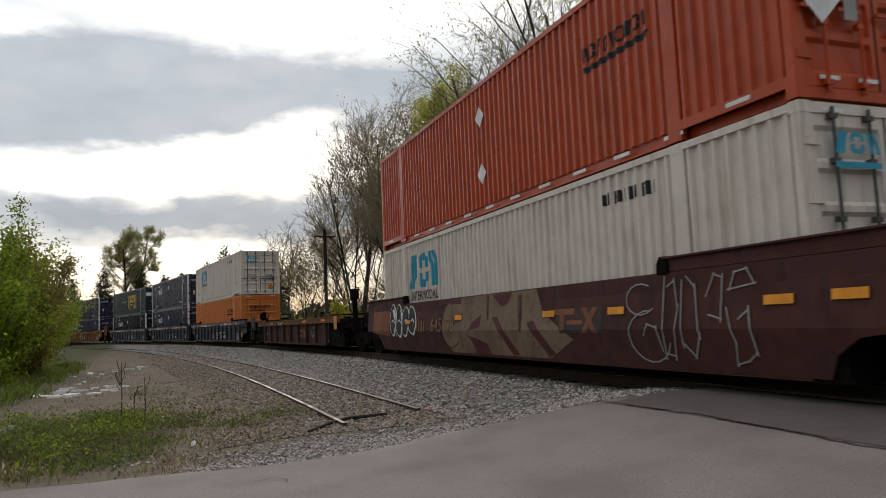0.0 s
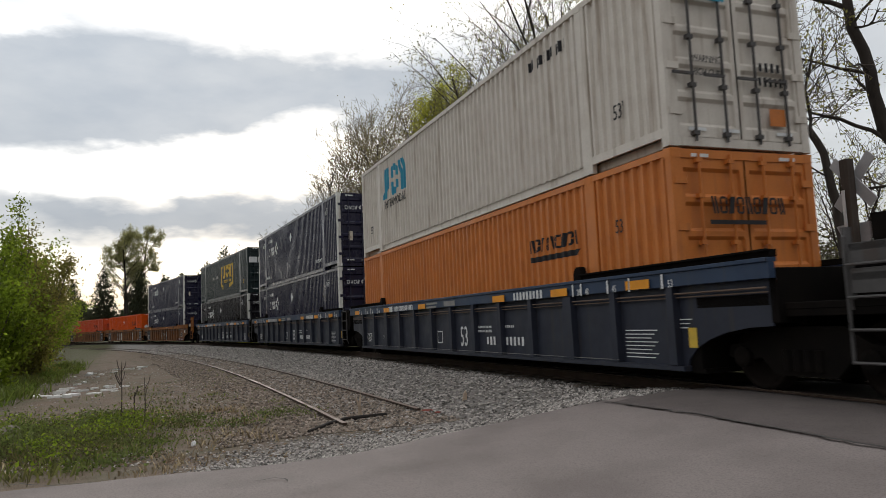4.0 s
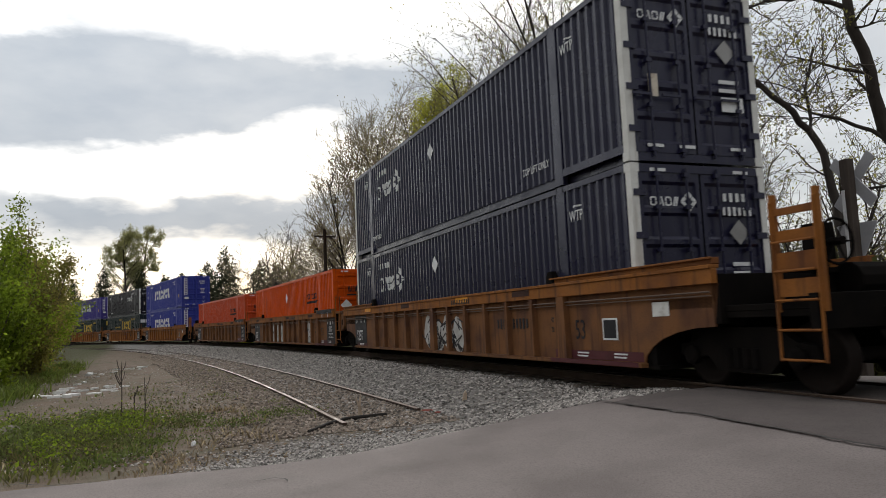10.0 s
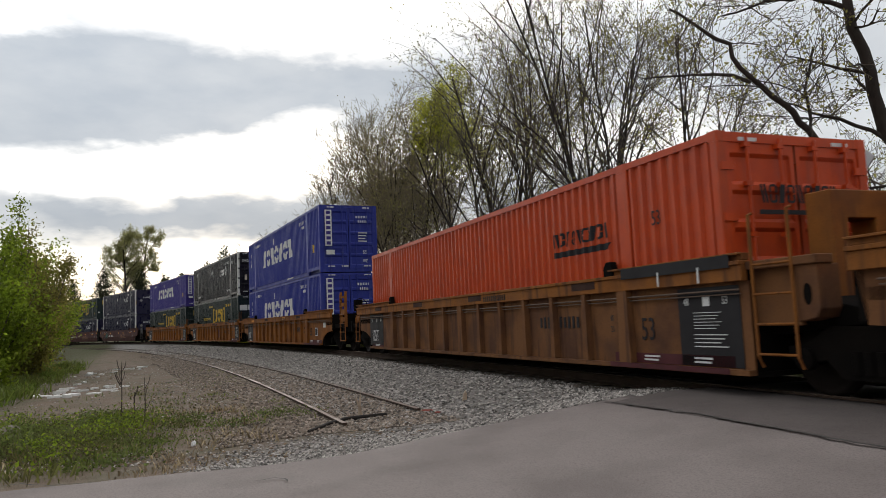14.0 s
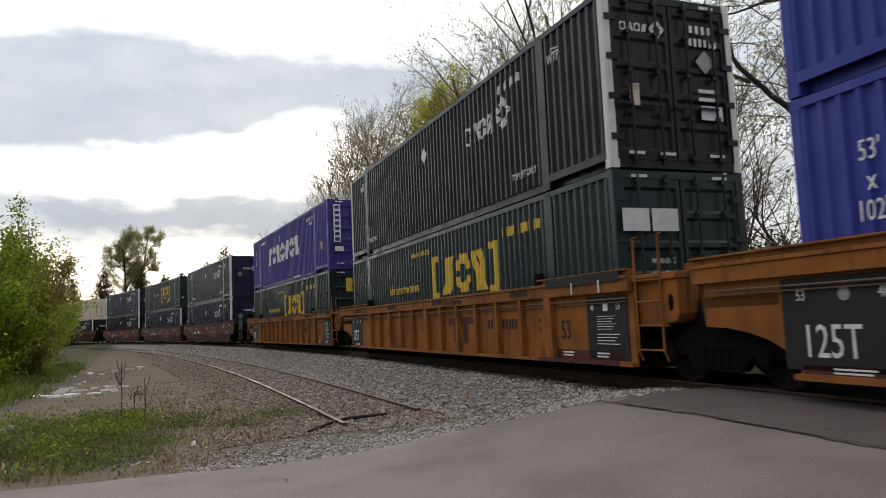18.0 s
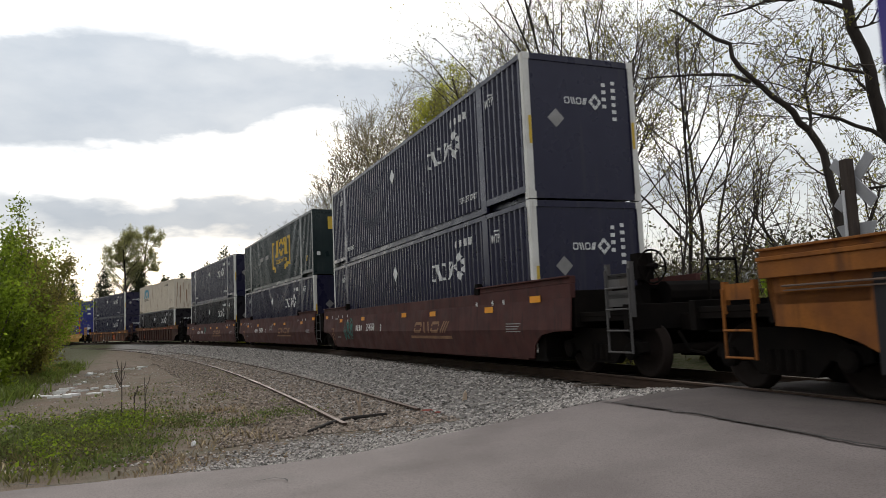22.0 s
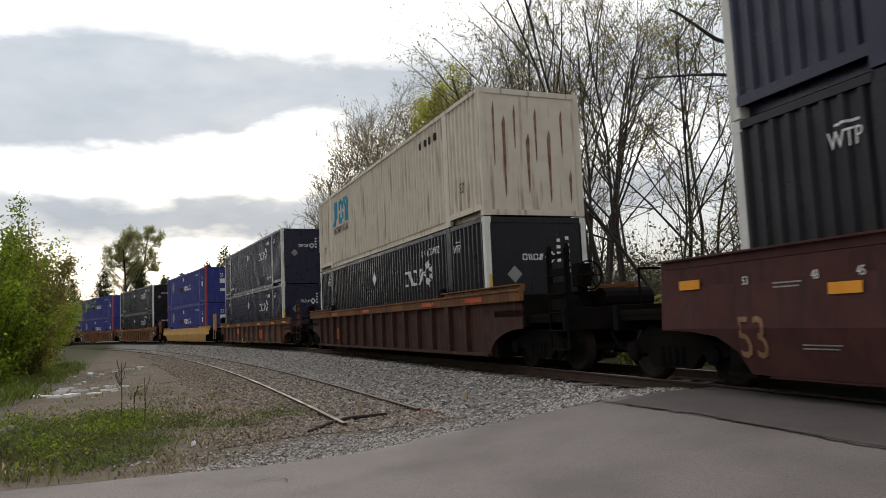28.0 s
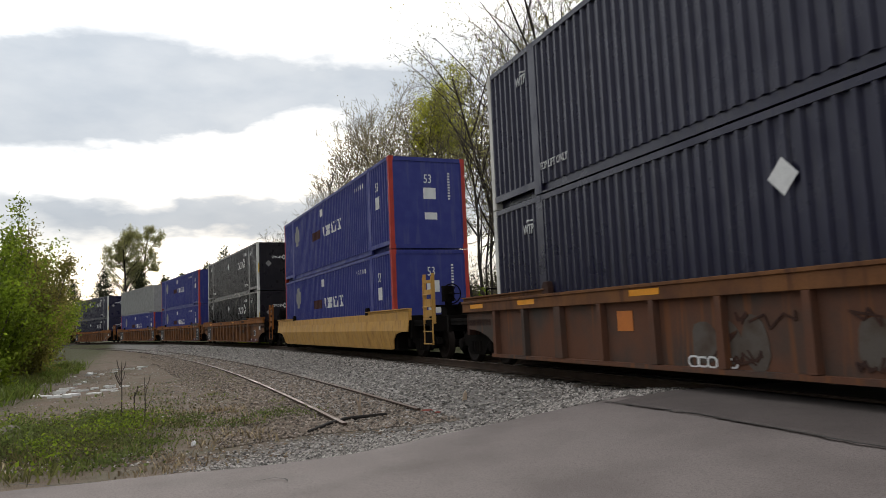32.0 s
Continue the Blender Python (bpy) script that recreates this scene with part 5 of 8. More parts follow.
def platform_mesh(mat, half):
    """Open end platform with coupler beam, at the +x end of a set of cars."""
    def make():
        g = geo()
        add_box(g, half, half + 1.35, -1.25, 1.25, 0.98, 1.06)
        add_box(g, half + 0.02, half + 1.6, -0.3, 0.3, 0.72, 0.98)
        add_box(g, half + 1.3, half + 1.42, -1.3, 1.3, 0.75, 1.15)
        for y in (-1.18, 1.18):
            add_box(g, half, half + 1.35, y - 0.06, y + 0.06, 0.9, 1.0)
        add_box(g, half + 0.15, half + 0.75, -0.35, 0.45, 1.06, 1.45)
        add_tube(g, [(half + 0.9, -0.9, 1.3), (half + 0.9, 0.2, 1.3)], [0.22, 0.22], 12)
        return mesh_of("end_platform", g, mat, bevel=0.008)
    return cached(WM, ("plat", mat.name, half), make)


def coupler_mesh(half):
    def make():
        g = geo()
        add_box(g, half + 1.5, half + 1.98, -0.1, 0.1, 0.72, 0.96, 0.02)
        add_box(g, half + 1.8, half + 2.05, -0.18, 0.14, 0.68, 1.0, 0.03)
        add_tube(g, [(half + 1.4, 0.35, 0.7), (half + 1.6, 0.32, 0.4), (half + 1.85, 0.25, 0.36), (half + 2.1, 0.15, 0.5)], [0.03] * 4, 6)
        return mesh_of("coupler", g, M_STEEL)
    return cached(WM, ("coup", half), make)


def ladder_part(mat, half, tall, parent, flip):
    """Upright ladder on the camera's side of the end platform: two stiles, rungs and tread plates."""
    x0, x1, y = half + 0.85, half + 1.45, 1.30
    if tall < 1.6:
        x0, x1 = half + 0.3, half + 0.8

    def stile():
        g = geo()
        add_box(g, -0.035, 0.035, y - 0.12, y - 0.04, 0.95, tall, 0.01)
        add_tube(g, [(0, y - 0.03, 0.40), (0, y - 0.03, tall - 0.1), (0, y - 0.09, tall - 0.05)], [0.02] * 3, 6)
        return mesh_of("ladder", g, mat)

    def rung():
        g = geo()
        add_tube(g, [(x0 + 0.015, y, 0), (x1 - 0.015, y, 0)], [0.016, 0.016], 6)
        return mesh_of("rung", g, mat)
    me = cached(WM, ("stile", mat.name, tall), stile)
    lad = part("ladder", me, parent, "upright steel ladder")
    lad.matrix_basis = flip @ pose(x0, 0, 0)
    part("stile", me, lad).matrix_basis = pose(x1 - x0, 0, 0)
    for z in np.arange(0.42, tall - 0.3, 0.33):
        part("rung", cached(WM, ("rungbar", mat.name, x0, x1), rung), lad).matrix_basis = pose(-x0, 0, float(z))
    plates = [(0.0, 0.6, 1.12, 1.32)] if tall < 1.6 else [(0.0, 0.6, 1.12, 1.32), (0.0, 0.6, 1.42, 1.62), (-0.02, 0.62, tall - 0.55, tall - 0.43), (-0.02, 0.62, tall - 0.25, tall - 0.17)]
    for a, b, z0, z1 in plates:
        g = geo()
        add_box(g, a, min(b, x1 - x0 + 0.02), y - 0.1, y - 0.05, z0, z1)
        part("tread_plate", mesh_of("tread_plate", g, mat), lad)


def stand_mesh(mat, base, shift=0.0):
    """Upright brake stand with a wheel, on the end platform."""
    def make():
        g = geo()
        half, up = base + shift, 0.45 if shift else 0.0
        face, wr = (0.54, 0.36) if shift else (1.05, 0.27)
        add_box(g, half + 0.74, half + 0.86, 0.42, 0.58, 1.06, 1.55 + up)
        add_box(g, half + 0.66, half + 0.96, 0.36, 0.66, 1.55 + up, 1.98 + up, 0.05)
        add_box(g, half + 0.75, half + 0.8, -0.6, 1.2, 1.4, 1.46)
        add_tube(g, [(half + face - 0.1, 0.5, 1.75 + up), (half + face + 0.1, 0.5, 1.75 + up)], [0.05, 0.05], 8)
        ring = [(half + face, 0.5 + wr * math.cos(a), 1.75 + up + wr * math.sin(a)) for a in np.linspace(0, 2 * math.pi, 17)]
        add_tube(g, ring, [0.018] * 17, 5, False)
        for a in np.linspace(0, math.pi, 4)[:-1]:
            add_tube(g, [(half + face, 0.5 + wr * math.cos(a), 1.75 + up + wr * math.sin(a)), (half + face, 0.5 - wr * math.cos(a), 1.75 + up - wr * math.sin(a))], [0.012] * 2, 5)
        for y in (-1.1, -0.5):
            add_tube(g, [(base + 1.2, y, 1.06), (base + 1.2, y, 1.85)], [0.024, 0.024], 6)
        add_tube(g, [(base + 1.2, -1.1, 1.85), (base + 1.2, -0.5, 1.85)], [0.024, 0.024], 6)
        return mesh_of("brake_stand", g, mat)
    return cached(WM, ("stand", mat.name, base, shift), make)


def box_post_mesh(mat, low=False):
    """Steel portal standing at the end of the well, behind the container's doors."""
    def make():
        g = geo()
        zt = 1.72 if low else 2.36
        poly = [(-0.52, 0.95), (-0.20, 0.95), (-0.20, zt - 0.34), (0.26, zt - 0.34), (0.26, 0.95), (0.52, 0.95), (0.52, zt), (-0.52, zt)]
        n = len(poly)
        vs = [(8.62, y, z) for y, z in poly] + [(8.98, y, z) for y, z in poly]
        add(g, vs, [(0, 1, 2, 7), (7, 2, 3, 6), (6, 3, 4, 5), (15, 10, 9, 8), (14, 11, 10, 15), (13, 12, 11, 14)] + [(i, n + i, n + (i + 1) % n, (i + 1) % n) for i in range(n)])
        add_box(g, 8.62, 9.2, -1.05, -0.52, zt - 0.46, zt + 0.02)
        return mesh_of("stop_portal", g, mat, bevel=0.012)
    return cached(WM, ("portal", mat.name, low), make)


def side_ladder(mat, z0, z1, rise, parent):
    """Narrow ladder at a short front end: two stiles and their rungs."""
    x0, x1, y = -9.12, -8.55, 1.36

    def stile():
        g = geo()
        add_tube(g, [(0, y - 0.06, z0 - 0.12), (0, y, z0), (0, y, z1 + rise), (0, y - 0.06, z1 + rise + 0.02)], [0.02] * 4, 6)
        return mesh_of("ladder", g, mat)

    def rung():
        g = geo()
        add_tube(g, [(0.01, y, 0), (x1 - x0 - 0.01, y, 0)], [0.016, 0.016], 6)
        return mesh_of("rung", g, mat)
    me = cached(WM, ("sidestile", mat.name, z0, z1, rise), stile)
    lad = part("ladder", me, parent, "narrow steel ladder")
    lad.matrix_basis = pose(x0, 0, 0)
    part("stile", me, lad).matrix_basis = pose(x1 - x0, 0, 0)
    n = max(3, int((z1 - z0) / 0.3) + 1)
    for i in range(n):
        part("rung", cached(WM, ("siderung", mat.name), rung), lad).matrix_basis = pose(0, 0, z0 + 0.03 + (z1 - z0) * i / (n - 1))


def plate_mesh(mat, topz):
    """Painted steel sheet behind the ladder of a short front end, with its hanging bracket."""
    def make():
        g = geo()
        add_box(g, -9.1, -8.44, 1.18, 1.24, topz - 0.78, topz - 0.1)
        add_prism(g, [(-9.42, topz - 0.60), (-9.36, topz - 0.70), (-9.12, topz - 0.74), (-9.12, topz - 0.12), (-9.42, topz - 0.12)], 1.0, 1.32)
        add_box(g, -9.44, -8.44, 1.1, 1.36, topz - 0.12, topz - 0.02)
        return mesh_of("end_bracket", g, mat, bevel=0.01)
    return cached(WM, ("plate", mat.name, topz), make)


def shade_box_mesh(topz, half):
    """Added black box between the ribbed well and the bogie, standing in for deep shade."""
    def make():
        g = geo()
        add_box(g, 6.34, half, -1.29, 1.29, 0.32, topz - 0.25)
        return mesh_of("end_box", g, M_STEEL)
    return cached(WM, ("endbox", topz, half), make)


def slot_mesh(topz):
    def make():
        g = geo()
        ring = [(-9.27 + 0.055 * math.cos(a), topz - 0.44 + 0.12 * math.sin(a)) for a in np.linspace(0, 2 * math.pi, 15)[:-1]]
        add_prism(g, ring, 1.30, 1.324)
        return mesh_of("bracket_slot", g, M_STEEL)
    return cached(WM, ("slot", topz), make)


def well_car(label, body, chord, topz=1.58, half=9.75, ribs=19, rib_w=0.13, kind="ribbed", front_free=False, rear_free=False, rib_mat=None,
             group="well cars", first=False, dressing=None, towers=True, gear=None, ladder=None, stand=0.0, rise=2.3,
             rail_mat=None, lift=0.09, pipe=True):
    top = empty("well_car", label, "railcar", group)
    if kind == "smooth":
        BULGED.add(top.name)
    short = not front_free
    hf, hr = (8.45, half) if short else (half, half)
    gear = gear or body
    mirror = (Matrix.Identity(4), Matrix.Diagonal((1, -1, 1, 1)))
    for mm in mirror:
        rows = [("side_sheet", car_side(body, topz, kind, hf, hr, short), ""), ("top_chord", chord_mesh(chord, topz, hf, hr, kind), "painted top chord with worn rust edges")]
        if kind != "smooth":
            rows += [("bottom_chord", sill_low(body, hf if short else min(hf - 1.55, 8.2 if kind == "ribbed" else 6.3), hr - 1.55 if kind == "ribbed" else 6.3), "")]
            rows += [("brake_pipe", pipe_mesh(topz, hf, hr), "dusty brake pipe")] if pipe else []
        for name, me, lab in rows:
            part(name, me, top, lab).matrix_basis = mm
        for a, b in ((-hf, -5.75), (5.75, hr)):
            part("guide_rail", guide_rail_mesh(rail_mat or chord, topz, a, b, lift), top).matrix_basis = mm
        for x in (-5.72, 5.72):
            part("guide", guide_mesh(gear, topz), top).matrix_basis = mm @ pose(x, 0, 0)
        if kind != "smooth":
            lo, hi = -(hf - 0.2) if short else -(hf - 1.75), hr - 1.75
            if kind == "step":
                lo, hi = -6.2, 6.2
            for i in range(ribs):
                x = lo + (hi - lo) * i / (ribs - 1)
                wide = rib_w * 2.0 if abs(abs(x) - 5.75) < 0.5 * (hi - lo) / (ribs - 1) else rib_w
                if ribs >= 17:
                    x = 0.32 + 1.06 * (i - ribs // 2)
                    wide = rib_w * (2.2 if i - ribs // 2 in (-6, 0, 5) else 1.0)
                    if not (lo - 0.3 if short else lo + 0.15) < x < hi or (chord is M_ORCAR and not -6.5 < x < 6.2):
                        continue
                part("rib", rib_mesh(rib_mat or body, topz, wide), top).matrix_basis = mm @ pose(x, 0, 0)
    part("well_floor", floor_mesh(), top, "grimy floor of the well with shade put into its black")
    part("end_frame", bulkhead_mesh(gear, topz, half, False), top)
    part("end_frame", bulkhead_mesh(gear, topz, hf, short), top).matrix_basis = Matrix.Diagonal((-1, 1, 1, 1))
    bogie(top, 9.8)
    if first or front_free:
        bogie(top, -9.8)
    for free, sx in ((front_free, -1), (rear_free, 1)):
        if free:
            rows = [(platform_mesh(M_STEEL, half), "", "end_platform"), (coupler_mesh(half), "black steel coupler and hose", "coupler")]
            if sx < 0 or ladder is None:
                ladder_part(ladder or chord, half, 1.35 if sx > 0 else (1.8 if ladder is M_LOCK else rise), top, Matrix.Diagonal((sx, 1, 1, 1)))
            for me, lab, name in rows:
                part(name, me, top, lab).matrix_basis = Matrix.Diagonal((sx, 1, 1, 1))
    # added black boxes fill the open ends where deep shade belongs
    if kind == "step":
        for sx in (1, -1):
            part("end_box", shade_box_mesh(topz, half), top, "added black box standing in for deep shade at the car's end").matrix_basis = Matrix.Diagonal((sx, 1, 1, 1))
    if towers and not front_free:
        part("stop_portal", box_post_mesh(chord, body is M_ORCAR), top).matrix_basis = Matrix.Diagonal((-1, 1, 1, 1))
    if short:
        part("end_bracket", plate_mesh(gear if kind != "ribbed" or not towers else body, topz), top)
        if towers:
            part("bracket_slot", slot_mesh(topz), top, "dark oval slot")
        side_ladder(ladder or chord, 0.45, topz - 0.1, 0.62 if towers else 0.0, top)
    if front_free:
        part("brake_stand", stand_mesh(M_STEEL if towers else gear, half, stand), top, "brake stand with a hand wheel").matrix_basis = Matrix.Diagonal((-1, 1, 1, 1))
    if dressing:
        dressing(top)
    return top


def scrawl(seed, u, z, w, h, n, stroke):
    """A spray-painted tangle of thick strokes."""
    r = np.random.default_rng(seed)
    out = []
    for i in range(n):
        cu = u - w / 2 + w * (i + 0.5) / n
        rx, rz = w / n * r.uniform(0.4, 0.62), h * r.uniform(0.36, 0.5)
        a0, a1 = r.uniform(0, 2), r.uniform(4.2, 6.6)
        k = 11
        pts = [(cu + rx * math.cos(a), z + rz * math.sin(a) + 0.05 * h * math.sin(3 * a)) for a in np.linspace(a0, a0 + a1, k)]
        for p, q in zip(pts[:-1], pts[1:]):
            dx, dz = q[0] - p[0], q[1] - p[1]
            ln = math.hypot(dx, dz) or 1
            nx, nz = -dz / ln * stroke / 2, dx / ln * stroke / 2
            ex, ez = dx * 0.12, dz * 0.12
            out.append([(p[0] - ex + nx, p[1] - ez + nz), (p[0] - ex - nx, p[1] - ez - nz), (q[0] + ex - nx, q[1] + ez - nz), (q[0] + ex + nx, q[1] + ez + nz)])
    return out


def tangle(seed, u, z, w, h, n, stroke):
    """Quick jagged spray strokes crossing one another."""
    r = np.random.default_rng(seed)
    out = []
    for i in range(n):
        c = u + w * r.uniform(-0.42, 0.42)
        a = z + h * r.uniform(-0.5, -0.1) * (1 if i % 3 else -1)
        for k in range(5):
            q = c + w * r.normal(0, 0.10), a + h * r.uniform(0.12, 0.38) * (1 if (k + i) % 2 else -0.8)
            q = (q[0], min(max(q[1], z - h / 2), z + h / 2))
            dx, dz = q[0] - c, q[1] - a
            ln = math.hypot(dx, dz) or 1
            nx, nz = -dz / ln * stroke / 2, dx / ln * stroke / 2
            out.append([(c + nx, a + nz), (c - nx, a - nz), (q[0] - nx * 0.7, q[1] - nz * 0.7), (q[0] + nx * 0.7, q[1] + nz * 0.7)])
            c, a = q
    return out


def blobs(seed, u, z, w, h, n):
    r = np.random.default_rng(seed)
    out = []
    for i in range(n):
        cu, cz = u - w / 2 + w * (i + 0.5) / n, z + r.uniform(-0.1, 0.1) * h
        rx, rz = w / n * r.uniform(0.5, 0.62), h * r.uniform(0.42, 0.55)
        ph = r.uniform(0, 6)
        out.append([(cu + rx * math.cos(a) * (1 + 0.12 * math.sin(3 * a + ph)), cz + rz * math.sin(a) * (1 + 0.12 * math.sin(2 * a + ph))) for a in np.linspace(0, 2 * math.pi, 15)[:-1]])
    return out


SY = 1.372
SYR = 1.336
def marks(*rows):
    """Dresses a car: rows of (shapes, material, label)."""
    def go(top):
        for shapes, mat, lab in rows:
            if isinstance(shapes, tuple):
                words, size, u, z = shapes
                lettering(words, size, mat, top, side_pose(u, SY + 0.012, z))
            else:
                paint_flat("marking", shapes, mat, top, side_pose(0, SY, 0), lab)
    return go


def reflectors(us, z=1.46, w=0.5, h=0.14):
    return [rect(u, z, w, h) for u in us]


def slate_dress(letter):
    def go(top):
        for words, size, u, z in (("53", 0.64, 0.6, 0.62), ("125T", 0.40, -7.5, 0.56), (letter, 0.26, -5.8, 0.62)):
            lettering(words, size, M_MARK, top, side_pose(u, SYR + 0.004, z), "white stencil")
        stuff(paint_flat("data_block", lines(7.2, 0.76, 0.75, 8, 0.014, 0.055) + lines(8.1, 0.9, 0.4, 3, 0.014, 0.055), M_MARK, top, side_pose(0, SYR, 0)))
        stuff(paint_flat("car_number", bars(1.75, 0.85, 0.7, 0.05, 9) + bars(1.75, 0.76, 0.7, 0.05, 9) + bars(2.9, 0.85, 0.5, 0.05, 6) + bars(2.05, 0.56, 0.5, 0.17, 3), M_MARK, top, side_pose(0, SYR, 0), "white stencilled data"))
        if letter == "C":
            lettering("74331", 0.27, M_MARK, top, side_pose(3.15, SYR + 0.004, 0.56) @ Matrix.Diagonal((1.35, 1, 1, 1)), "white car number")
        else:
            stuff(paint_flat("car_number", bars(3.15, 0.56, 0.85, 0.17, 5), M_MARK, top, side_pose(0, SYR, 0)))
        for u in (-8.6, -5.1, -1.9, 2.75, 5.15, 7.35):
            paint_flat("reflector", [rect(u, 1.41, 0.55, 0.13)], M_ORMARK, top, side_pose(0, 1.463, 0), "orange reflector")
        stuff(paint_flat("owner_name", bars(-3.55, 1.42, 1.75, 0.14, 15, 0.5) + [rect(-4.75, 1.42, 0.4, 0.16)], M_MARK, top, side_pose(0, 1.438, 0), "white owner's name"))
        stuff(paint_flat("web_name", bars(3.95, 1.42, 1.2, 0.15, 9, 0.45), M_MARK, top, side_pose(0, 1.438, 0)))
        stuff(paint_flat("slogan", lines(-1.2, 1.46, 0.8, 2, 0.05, 0.09) + [rect(0.0, 1.42, 0.7, 0.12)], M_GALV, top, side_pose(0, 1.438, 0)))
        for words, u in (("20", 5.75), ("40", 6.0), ("45", 6.75), ("48", 7.3), ("53", 8.05), ("53", -8.1), ("48", -7.3), ("45", -6.7), ("40", -5.95)):
            lettering(words, 0.15, M_MARK, top, side_pose(u, 1.441, 1.38))
            paint_flat("tick", [rect(u - 0.14, 1.42, 0.04, 0.2)], M_MARK, top, side_pose(0, 1.463, 0))
        paint_flat("edge_line", [rect(0, 0.33, 13.5, 0.010)], M_GALV, top, side_pose(0, 1.437, 0))
        paint_flat("panel", [rect(-0.95, 0.62, 0.34, 0.3)], M_MARK, top, side_pose(0, SYR, 0))
        paint_flat("panel", [rect(-0.95, 0.62, 0.28, 0.24)], M_SLATECAR, top, side_pose(0, SYR + 0.004, 0))
        paint_flat("sticker", [rect(8.3, 0.66, 0.16, 0.26)], M_YELLOW, top, side_pose(0, SYR, 0), "yellow sticker")
    return go


M_CHALK = material("weathered_white_spray", (0.46, 0.45, 0.43), 0.7, alt=(0.30, 0.26, 0.22), scale=3.0, amount=0.8)


